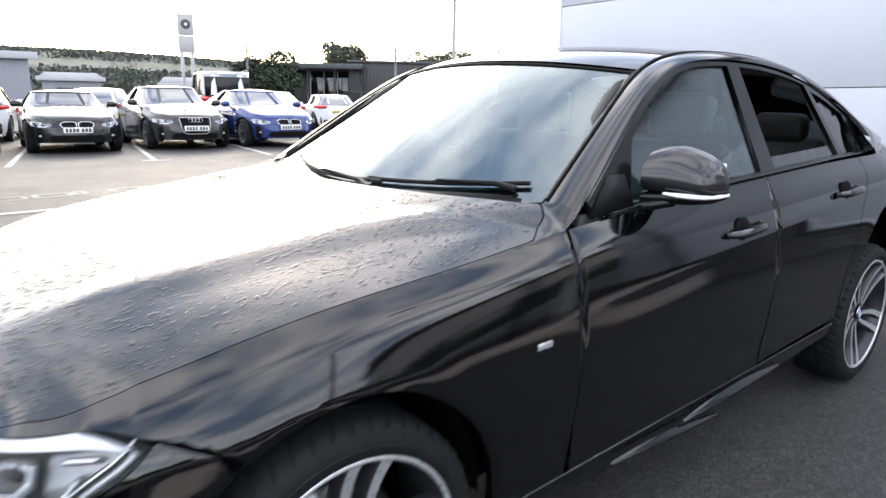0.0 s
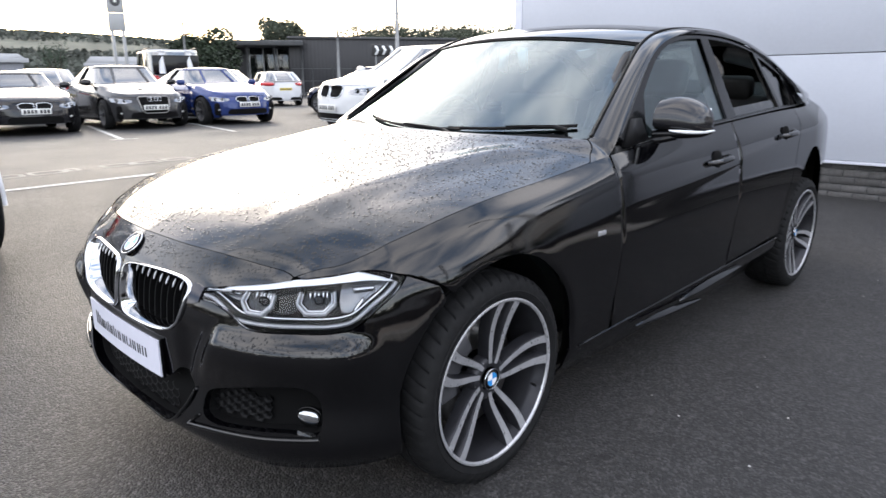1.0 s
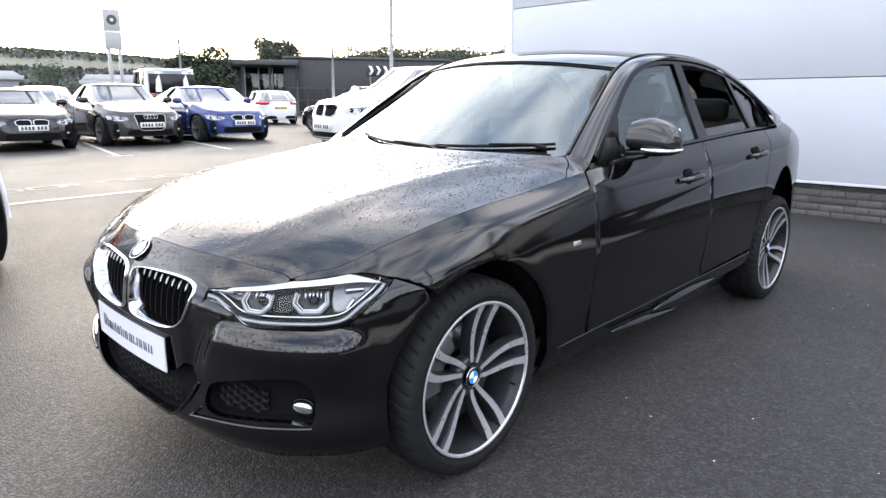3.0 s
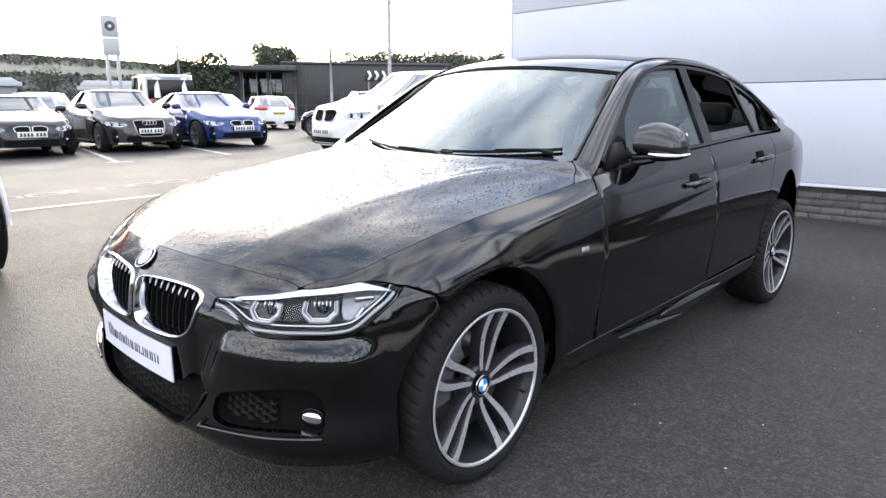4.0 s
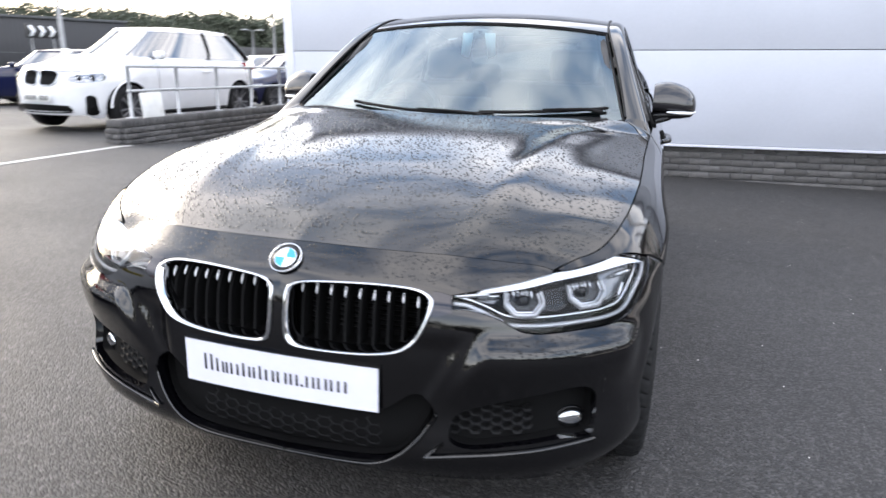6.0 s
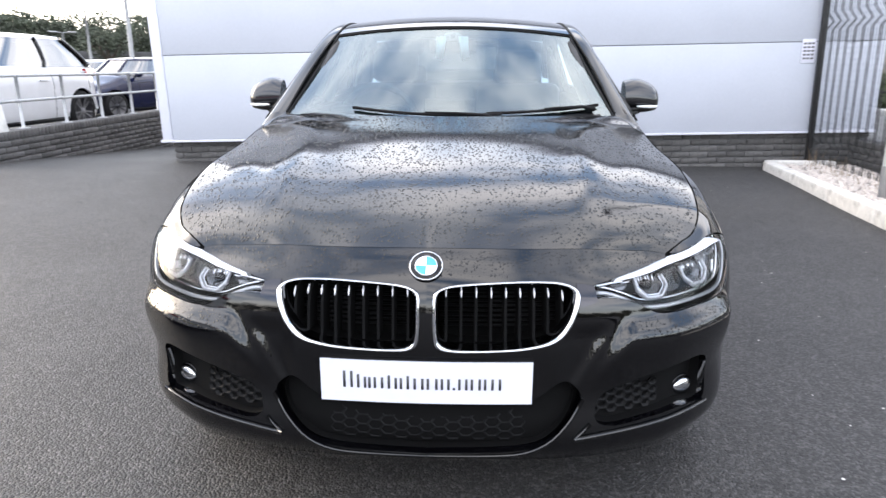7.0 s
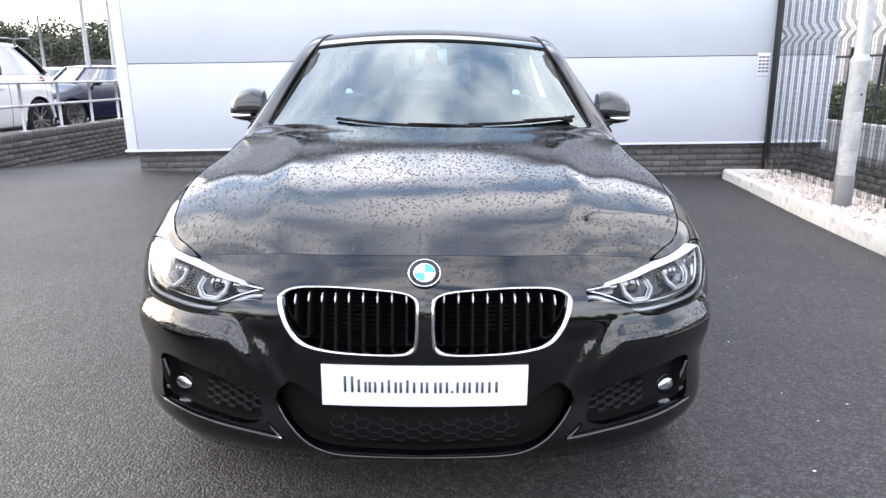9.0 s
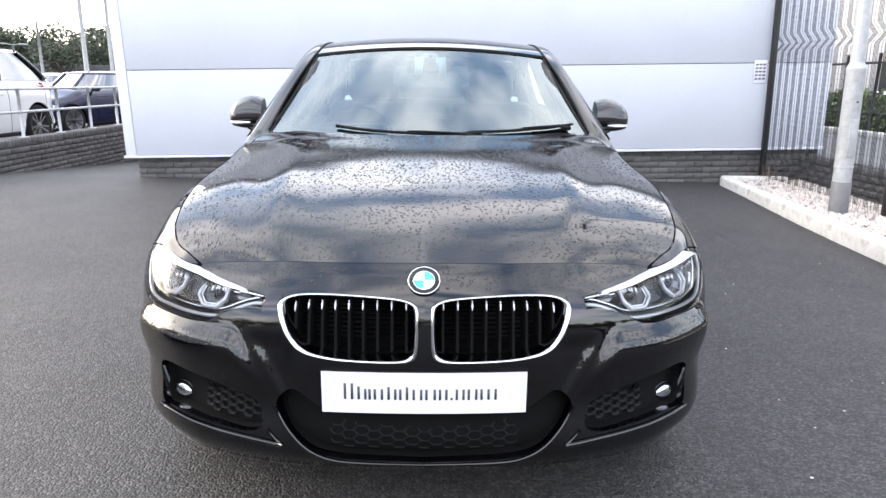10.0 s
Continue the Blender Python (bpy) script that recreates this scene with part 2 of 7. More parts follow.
def through_rows(rows, w):
    """Cubic through the levels at every u: rows is levels x points, w one level for each point."""
    lv = np.array(LEVELS)
    k = np.clip(np.searchsorted(lv, w) - 1, 0, len(lv) - 2)
    i = np.arange(len(w))
    slope = np.zeros_like(rows)
    d = np.diff(rows, axis=0) / np.diff(lv)[:, None]
    slope[1:-1] = (d[1:] * np.diff(lv)[:-1, None] + d[:-1] * np.diff(lv)[1:, None]) / (lv[2:] - lv[:-2])[:, None]
    slope[0], slope[-1] = d[0], d[-1]
    h = lv[k + 1] - lv[k]
    t = (np.clip(w, lv[0], lv[-1]) - lv[k]) / h
    return ((1 + 2 * t) * (1 - t) ** 2 * rows[k, i] + t * (1 - t) ** 2 * h * slope[k, i]
            + t * t * (3 - 2 * t) * rows[k + 1, i] + t * t * (t - 1) * h * slope[k + 1, i])


def shell(uv, inset=0.0):
    """Points of the body's skin for rows of (u, w); inset pushes them inwards."""
    uv = np.asarray(uv, float)
    u, w = uv[:, 0], uv[:, 1]
    x, y = _px(u), _py(u)
    tx, ty = _px(u + .01) - _px(u - .01), _py(u + .01) - _py(u - .01)
    n = np.hypot(tx, ty) + 1e-12
    nx, ny = ty / n, -tx / n
    o = through_rows(evened(_inset, u), w) + inset
    z = through_rows(evened(_height, u), w)
    for axle in (0.0, 2.81):
        r = np.hypot(y - axle, z - (.33 if axle < 1 else .312))
        o = o + (.008 * smooth((.398 - r) / .016) - .002 * np.exp(-((r - .41) / .04) ** 2)) * (np.abs(y - axle) < .6) * smooth((u + .50) / .12) * smooth((z - .30) / .12)
    # bumper: a wet shelf under the lamp over a full cheek, hollow towards the grille
    cheek = smooth((u - (-.912 + (z - .57) * .55)) / .040) * smooth((-.42 - u) / .12)
    o = o - .025 * cheek * smooth((.606 - z) / .052) * smooth((z - .40) / .15)
    hollow = smooth((-.922 + (z - .57) * .55 - u) / .03) * smooth((u + 1.06) / .06) * smooth((z - .36) / .06) * smooth((.60 - z) / .05)
    o = o + .014 * hollow
    # the crisp line through the door handles
    line = .737 + .0742 * (u - .3) - .006 * np.clip(u - 2.6, 0, 2) ** 2
    o = o - .005 * np.exp(-np.abs(z - line) / .020) * smooth((u - .25) / .9)
    return np.stack([x - nx * o, y - ny * o, z], 1)


SHUT = ((-.695, .835), (-.71, .853), (-.74, .872), (-.80, .886), (-.881, .896), (-1.152, .897), (-1.38, .897))
_mid_z = hermite(((-.64, .762), (-.5, .824), (-.3, .884), (0, .938), (.3, .984), (.425, 1.004)))
CURL = ((.772, .605, .951), (.757, .640, .968), (.735, .664, .982), (.712, .680, .992))


def bonnet_edge():
    """The line between bonnet and wing: over the lamp, along the shoulder, then curling in to the windscreen's corner."""
    along = shell(np.r_[[(-.695, .835), (-.665, .862), (-.63, .885)], [(u, .9) for u in np.linspace(-.60, .55, 56)]])
    return np.r_[along, rounded((along[-1], *CURL), .012, False)[1:]]


def bonnet(st, lift=0.0):
    """The bonnet's skin over (s, t): s across from wing to wing (-1 to 1), t from the nose to the windscreen; a dome between two ridges."""
    st = np.asarray(st, float)
    s, t = st[:, 0], st[:, 1]
    a = np.abs(s)
    front = shell(rounded(SHUT, .01, False))[::-1]
    edge = bonnet_edge()
    along = np.r_[0, np.cumsum(np.linalg.norm(np.diff(edge, axis=0), axis=1))]
    along /= along[-1]
    ex, ey, ez = (np.interp(t, along, edge[:, k]) for k in range(3))
    ex = ex - .004 * np.clip(t * 20, 0, 1)
    ey = ey - .004 * np.clip((t - .9) * 10, 0, 1)
    x0 = a * front[-1, 0]
    fy, fz = np.interp(x0, front[:, 0], front[:, 1]) + .004, np.interp(x0, front[:, 0], front[:, 2])
    my = -.64 + t * 1.065
    b = a**2.2
    y = my * (1 - b) + ey * b
    y = y + (fy - (-.64 * (1 - b) + edge[0, 1] * b)) * (1 - t) ** 4
    mz = _mid_z(my)
    g = .34 * a**2 + .66 * a**4
    z = mz + (ez - mz) * g
    z = z + (fz - (.762 + (edge[0, 2] - .762) * g)) * (1 - t) ** 6
    ridge = np.interp(t, (0, .25, .5, .7, .85, 1), (.54, .57, .60, .64, .69, .80))
    grow = smooth(t / .35) * np.clip((1 - a) / .12, 0, 1) * smooth((1.02 - t) / .22)
    d = (a - ridge) * ex
    z = z + grow * .009 * np.where(d < 0, np.exp(-(d / .055) ** 2), np.exp(-(d / .085) ** 2) - .25 * np.exp(-((d - .11) / .06) ** 2))
    return np.stack([np.sign(s) * a * ex, y, z + lift], 1)


# ---- mesh helpers ----
def mesh_of(name, verts, faces, smooth=True):
    me = bpy.data.meshes.new(name)
    me.from_pydata([tuple(map(float, v)) for v in verts], [], [tuple(map(int, q)) for q in faces])
    if smooth:
        me.polygons.foreach_set("use_smooth", np.ones(len(me.polygons), bool))
    me.update()
    return me


def part(name, shape, mat, parent=None, label="", at=None, smooth=True, sharp=None):
    """Links (verts, faces), a mesh or a bmesh as one object under its thing."""
    if isinstance(shape, bmesh.types.BMesh):
        me = bpy.data.meshes.new(name)
        shape.to_mesh(me)
        shape.free()
        me.polygons.foreach_set("use_smooth", np.full(len(me.polygons), smooth))
    elif isinstance(shape, tuple):
        me = mesh_of(name, *shape, smooth=smooth)
    else:
        me = shape
    if sharp:
        me.set_sharp_from_angle(angle=radians(sharp))
    if not me.materials:
        me.materials.append(mat)
    ob = new(name, me)
    if at is not None:
        ob.matrix_basis = at
    ob.parent = parent
    if label:
        ob["label"] = label
    return ob


def thing(name, label, category, at=None, group="", kind=""):
    ob = new(name)
    ob.empty_display_size = 0.1
    if at is not None:
        ob.matrix_basis = at
    return tagged(ob, label, category, group, kind)


def joined(*shapes):
    verts, faces = [], []
    for v, q in shapes:
        n = len(verts)
        verts += [tuple(p) for p in v]
        faces += [tuple(i + n for i in poly) for poly in q]
    return verts, faces


def flipped(shape):
    return shape[0], [tuple(reversed(q)) for q in shape[1]]


def mirrored(shape):
    return [(-p[0], p[1], p[2]) for p in shape[0]], [tuple(reversed(q)) for q in shape[1]]


def moved(shape, m):
    return [tuple(m @ Vector(p)) for p in shape[0]], shape[1]


def sheet(outline, holes, place, step, rim=0.006):
    """A skin with crisp edges: fills a 2D outline (less its holes) with a fine net, lays it out by place(points, inset) and turns its edges inwards by rim."""
    from mathutils.geometry import delaunay_2d_cdt
    loops = [np.asarray(outline, float)] + [np.asarray(q, float) for q in holes]
    lo, hi = loops[0].min(0), loops[0].max(0)
    gx, gy = np.meshgrid(np.arange(lo[0], hi[0], step), np.arange(lo[1], hi[1], step))
    grid = np.c_[gx.ravel(), gy.ravel()]
    keep = inside(grid, loops[0])
    for q in loops[1:]:
        keep &= ~inside(grid, q)
    grid = grid[keep]
    for q in loops:
        if len(grid):
            for chunk in np.array_split(q, max(1, len(q) // 60)):
                d = np.hypot(grid[:, None, 0] - chunk[None, :, 0], grid[:, None, 1] - chunk[None, :, 1]).min(1)
                grid = grid[d > step * .6]
    pts, edges = [], []
    for q in loops:
        n = len(pts)
        pts += q.tolist()
        edges += [(n + k, n + (k + 1) % len(q)) for k in range(len(q))]
    pts += grid.tolist()
    v2, _, tri, *_ = delaunay_2d_cdt([Vector(p) for p in pts], edges, [], 0, 1e-6)
    v2 = np.array([tuple(v) for v in v2])
    tri = np.array([t for t in tri])
    mid = v2[tri].mean(1)
    keep = inside(mid, loops[0])
    for q in loops[1:]:
        keep &= ~inside(mid, q)
    tri = tri[keep]
    verts = place(v2, 0.0)
    a, b, c = (verts[tri[:, k]] for k in range(3))
    faces = tri.tolist()
    if rim:
        count = {}
        for t in faces:
            for k in range(3):
                e = (t[k], t[(k + 1) % 3])
                count[tuple(sorted(e))] = None if tuple(sorted(e)) in count else e
        border = [e for e in count.values() if e]
        ids = sorted({k for e in border for k in e})
        at = {k: len(verts) + j for j, k in enumerate(ids)}
        verts = np.r_[verts, verts[ids], place(v2[ids], rim)]
        n = len(ids)
        faces += [(at[e[1]], at[e[0]], at[e[0]] + n, at[e[1]] + n) for e in border]
    return verts.tolist(), faces


def outward(shape, centre):
    """Turns a skin's faces to look away from a centre."""
    v, q = np.array(shape[0]), shape[1]
    s = 0.0
    for poly in q[:: max(1, len(q) // 400)]:
        a, b, c = v[poly[0]], v[poly[1]], v[poly[2]]
        s += np.cross(b - a, c - a) @ ((a + b + c) / 3 - centre)
    return shape if s > 0 else flipped(shape)


def net(rows, closed_u=False, closed_v=False):
    """Quads over a grid of points: rows x columns x 3."""
    rows = np.asarray(rows, float)
    r, c = rows.shape[:2]
    faces = []
    for i in range(r if closed_u else r - 1):
        for j in range(c if closed_v else c - 1):
            i2, j2 = (i + 1) % r, (j + 1) % c
            faces.append((i * c + j, i * c + j2, i2 * c + j2, i2 * c + j))
    return rows.reshape(-1, 3).tolist(), faces


def tube(points, radius, sides=8, closed=False, flat=1.0, caps=True):
    """A round (or flattened) bar along a 3D line."""
    p = np.asarray(points, float)
    n = len(p)
    t = np.roll(p, -1, 0) - np.roll(p, 1, 0) if closed else np.gradient(p, axis=0)
    t /= np.linalg.norm(t, axis=1)[:, None] + 1e-12
    up = np.array([0, 0, 1.0])
    if np.abs(t @ up).max() > .95:
        up = np.array([0.3, 0.9, 0.1])
    a = np.cross(t, up)
    a /= np.linalg.norm(a, axis=1)[:, None] + 1e-12
    b = np.cross(a, t)
    r = np.broadcast_to(np.asarray(radius, float), (n,))[:, None]
    ring = [p + r * (math.cos(k) * a + math.sin(k) * b * flat) for k in np.linspace(0, 2 * math.pi, sides, endpoint=False)]
    v, q = net(np.stack(ring, 1), closed_u=closed, closed_v=True)
    if caps and not closed:
        q += [tuple(range(sides - 1, -1, -1)), tuple(range((n - 1) * sides, n * sides))]
        q[-2], q[-1] = tuple(reversed(q[-2])), tuple(reversed(q[-1]))
    return flipped((v, q))


def lathe(profile, n=48, axis="x", closed=False):
    """Turns a profile of (along, radius) about an axis."""
    rows = []
    for k in range(n):
        a = 2 * math.pi * k / n
        rows.append([{"x": (s, r * math.cos(a), r * math.sin(a)), "y": (r * math.cos(a), s, r * math.sin(a)), "z": (r * math.cos(a), r * math.sin(a), s)}[axis] for s, r in profile])
    return net(rows, closed_u=True, closed_v=closed)


def block(size, bevel=0.01, centre=(0, 0, 0), segments=2):
    """A box with rounded edges, as a shape."""
    bm = bmesh.new()
    bmesh.ops.create_cube(bm, size=1)
    bmesh.ops.scale(bm, vec=size, verts=bm.verts)
    if bevel:
        bmesh.ops.bevel(bm, geom=bm.edges[:], offset=min(bevel, min(size) * .45), segments=segments, affect="EDGES", profile=.5)
    bmesh.ops.translate(bm, vec=centre, verts=bm.verts)
    bm.verts.index_update()
    shape = [tuple(v.co) for v in bm.verts], [tuple(v.index for v in q.verts) for q in bm.faces]
    bm.free()
    return shape


def prism(outline, depth, place=None):
    """A flat outline in (x, z) with thickness along y."""
    o = np.asarray(outline, float)
    n = len(o)
    v = [(p[0], 0, p[1]) for p in o] + [(p[0], depth, p[1]) for p in o]
    q = [tuple(range(n)), tuple(range(2 * n - 1, n - 1, -1))] + [((k + 1) % n, k, n + k, n + (k + 1) % n) for k in range(n)]
    return v, q


def ellipsoid(size, centre=(0, 0, 0), n=16, m=10, power=1.0):
    rows = []
    for i in range(m + 1):
        t = math.pi * (i / m - .5)
        row = []
        for j in range(n):
            a = 2 * math.pi * j / n
            c = [math.cos(t) * math.cos(a), math.cos(t) * math.sin(a), math.sin(t)]
            c = [math.copysign(abs(k) ** power, k) for k in c]
            row.append([centre[k] + c[k] * size[k] for k in range(3)])
        rows.append(row)
    return net(rows, closed_v=True)


# ---- the yard ----
def smooth_step(v):
    v = np.clip(v, 0, 1)
    return v * v * (3 - 2 * v)


def ground_z(x, y):
    """A nearly level yard that falls away gently beyond the painted line; beside the workshop a ramp runs down behind a low wall."""
    x, y = np.asarray(x, float), np.asarray(y, float)
    ramp = smooth_step((x + 6.0) / .14) * smooth_step((-3.2 - x) / .8)
    lot = .08 * smooth_step((-x - 2.5) / 4.0) * (1 - ramp * smooth_step((y - 4.8) / 1.2))
    dip = .030 * smooth_step(y / 2.7) * smooth_step((5.6 - y) / 2.2) * smooth_step((x + 4) / 2)
    return lot - dip - .022 * np.clip(-x - 6.2, 0, 2000) - ramp * .075 * np.clip(y - 6.1, 0, 7)


def stony(m, pitch, depth, contrast):
    """Stone chips of about the pitch: each with its own tone, rounded in relief."""
    nt = m.node_tree
    ln, b = nt.links.new, nt.nodes["Principled BSDF"]
    tc = nt.nodes.new("ShaderNodeTexCoord")
    cells = nt.nodes.new("ShaderNodeTexVoronoi")
    cells.inputs["Scale"].default_value = 1 / pitch
    ln(tc.outputs["Object"], cells.inputs["Vector"])
    tone = nt.nodes.new("ShaderNodeSeparateColor")
    ln(cells.outputs["Color"], tone.inputs[0])
    power = nt.nodes.new("ShaderNodeMath")
    power.operation = "POWER"
    power.inputs[1].default_value = 2.6
    ln(tone.outputs[0], power.inputs[0])
    r = nt.nodes.new("ShaderNodeMapRange")
    socket_set(r, {"To Min": 1 - contrast * .45, "To Max": 1 + contrast * 1.6})
    ln(power.outputs[0], r.inputs[0])
    before = b.inputs["Base Color"].links[0].from_socket
    hsv = nt.nodes.new("ShaderNodeHueSaturation")
    ln(before, hsv.inputs["Color"])
    ln(r.outputs[0], hsv.inputs["Value"])
    ln(hsv.outputs[0], b.inputs["Base Color"])
    bp = nt.nodes.new("ShaderNodeBump")
    bp.invert = True
    socket_set(bp, {"Strength": 1.0, "Distance": depth})
    ln(cells.outputs["Distance"], bp.inputs["Height"])
    ln(bp.outputs[0], b.inputs["Normal"])
    return m


ASPHALT = stony(material("damp_asphalt", (.033, .0318, .0315), .66, spread=.09, scale=.5, fine=.2, fine_scale=18, rough_spread=.05), .0078, .0045, .75)
ASPHALT.node_tree.nodes["Principled BSDF"].inputs["Specular IOR Level"].default_value = .38
CLADDING = ribbed(material("white_cladding", (.415, .435, .490), .45, spread=.035, scale=.9, fine=.02, fine_scale=30), "Z", 20.0, .0002)
CLAD_TRIM = material("white_flashing", (.58, .59, .66), .4, spread=.04, scale=3)
BRICK = material("slate_grey_brick", (.086, .083, .082), .8, spread=.2, scale=18, fine=.3, fine_scale=120, bump=.003, bump_scale=140, random_spread=.25)
MORTAR = material("grey_mortar", (.10, .10, .105), .9, spread=.2, scale=20, bump=.003, bump_scale=150)
CONCRETE = material("pale_concrete_kerb", (.55, .53, .50), .85, spread=.15, scale=6, fine=.15, fine_scale=150, bump=.003, bump_scale=120, dirt=(.25, .24, .22), dirt_scale=7)
LINE = material("worn_road_paint", (.36, .36, .35), .7, spread=.15, scale=6, fine=.4, fine_scale=90, dirt=(.09, .09, .09), dirt_scale=11)
LINE_FAINT = material("faded_road_paint", (.13, .13, .128), .7, spread=.3, scale=5, fine=.5, fine_scale=70, dirt=(.06, .06, .06), dirt_scale=8)
GALV = material("galvanised_steel", (.38, .39, .40), .45, metal=.25, spread=.15, scale=14, fine=.1, fine_scale=80, rough_spread=.12)
POLE = material("weathered_pole_steel", (.23, .235, .24), .6, metal=.2, spread=.15, scale=5)
GREY_PAINT = material("dark_grey_paint", (.13, .13, .135), .5, spread=.12, scale=12)
BLACK_STEEL = material("black_powder_coat", (.012, .012, .013), .4, spread=.15, scale=20)


def build_ground():
    far = np.r_[-900, -400, -180, -90, np.arange(-50, -10, .5), np.arange(-10, -3, .12), np.arange(-3, 30.1, .5), 60, 140, 400, 900]
    near = np.r_[-900, -300, -120, -50, np.arange(-20, 40.1, .5), 80, 200, 500, 900]
    gx, gy = np.meshgrid(far, near)
    rows = np.stack([gx, gy, ground_z(gx, gy)], 2)
    g = part("ground", net(rows), ASPHALT)
    tagged(g, "dark damp asphalt yard with a fine stony grain", "ground", kind="structure")


build_ground()


def ribbon(line, width, lift=.004, step=.25):
    """A painted stripe that follows the ground."""
    (ax, ay), (bx, by) = line
    n = max(2, int(math.hypot(bx - ax, by - ay) / step))
    d = np.array([bx - ax, by - ay]) / math.hypot(bx - ax, by - ay)
    side = np.array([-d[1], d[0]]) * width / 2
    rows = []
    for k in range(n + 1):
        p = np.array([ax, ay]) + (np.array([bx, by]) - (ax, ay)) * k / n
        rows.append([[*(p + s), float(ground_z(*(p + s))) + lift] for s in (side, -side)])
    return flipped(net(rows))


TILT = pose(0, 0, .045, 0, -1.25, 0)
WALL_Y, WALL_L, WALL_R = 6.04, -3.82, 4.93


def build_building():
    """The white-clad workshop wall on its brick plinth, leaning with the fall of the yard."""
    w = thing("wall_north", "white micro-ribbed steel cladding wall above a dark brick plinth", "wall", TILT, kind="structure")
    base, seams = .32, (.32, 1.35, 2.36, 3.37)
    for lo, hi in zip(seams, seams[1:]):
        part("panel", block((WALL_R - WALL_L - .13, .08, hi - lo - .008), .003, ((WALL_L + .13 + WALL_R) / 2, WALL_Y + .04, (lo + hi) / 2)), CLADDING, w)
    part("corner_trim", block((.125, .10, 3.05), .004, (WALL_L + .062, WALL_Y + .045, base + 1.525)), CLAD_TRIM, w, "folded white corner flashing")
    part("drip_flashing", block((WALL_R - WALL_L + .06, .07, .03), .004, ((WALL_L + WALL_R) / 2, WALL_Y + .025, base - .016)), CLAD_TRIM, w, "white drip flashing along the base")
    part("end_panel", block((.08, 12.0, 3.05), .004, (WALL_L + .04, WALL_Y + .1 + 6.0, base + 1.525)), CLADDING, w)
    part("end_panel", block((.08, 12.0, 3.05), .004, (WALL_R - .04, WALL_Y + .1 + 6.0, base + 1.525)), CLADDING, w)
    part("roof_cap", block((WALL_R - WALL_L + .2, 12.4, .15), .02, ((WALL_L + WALL_R) / 2, WALL_Y + 6.0, base + 3.128)), CLAD_TRIM, w)
    part("core", block((WALL_R - WALL_L - .2, 11.8, 3.4), 0, ((WALL_L + WALL_R) / 2, WALL_Y + 6.1, 1.6)), MORTAR, w)
    return w


build_building()


# ---- the black saloon ----
HEAD_TOP = ((-.972, .712), (-.885, .746), (-.79, .779), (-.69, .816), (-.59, .838), (-.48, .822), (-.335, .756))
HEAD_LOW = ((-.41, .688), (-.49, .622), (-.56, .606), (-.66, .605), (-.79, .607), (-.855, .643), (-.92, .664), (-.976, .660))
KIDNEY = ((-1.363, .634), (-1.355, .69), (-1.31, .716), (-1.166, .737), (-1.067, .737), (-1.022, .722), (-1.002, .688), (-1.012, .626), (-1.038, .575), (-1.08, .548), (-1.166, .534), (-1.309, .530), (-1.356, .545))
CORNER = ((-.72, .462), (-.66, .468), (-.62, .455), (-.597, .42), (-.606, .335), (-.69, .335), (-.81, .326), (-.905, .319), (-.95, .336), (-.946, .385), (-.92, .410), (-.86, .430), (-.79, .448))
INTAKE = ((-1.39, .392), (-1.39, .392), (-1.14, .392), (-1.06, .44), (-1.03, .438), (-1.0, .405), (-1.02, .345), (-1.085, .283), (-1.17, .262), (-1.39, .248), (-1.39, .248))


def arch_line(axle, first, last, n=44, radius=.382):
    """The wheel arch's edge, by angle in degrees from the rear."""
    centre = .338 if axle < 1 else .318
    return [(axle + radius * math.cos(radians(a)), centre + radius * math.sin(radians(a))) for a in np.linspace(first, last, n)]


def skin(name, outline, mat, parent, holes=(), step=.014, label="", rim=.008, inset=0.0, both=False):
    """Body panels on both flanks (or one joined over the middle)."""
    def lay(p, d):
        down = smooth((np.asarray(p)[:, 1] - .79) / .06) if d else 0.0
        v = shell(p, inset + d * (1 - .9 * down))
        v[:, 2] -= d * 1.3 * down
        return v
    shape = outward(sheet(outline, holes, lay, step, rim), np.array((0, 1.5, .5)))
    if both:
        return [part(name, joined(shape, mirrored(shape)), mat, parent, label)]
    return [part(name, s, mat, parent, label) for s in (shape, mirrored(shape))]


def line_on(points, step=.012, inset=0.0, closed=False):
    return shell(rounded(points, step, closed), inset)


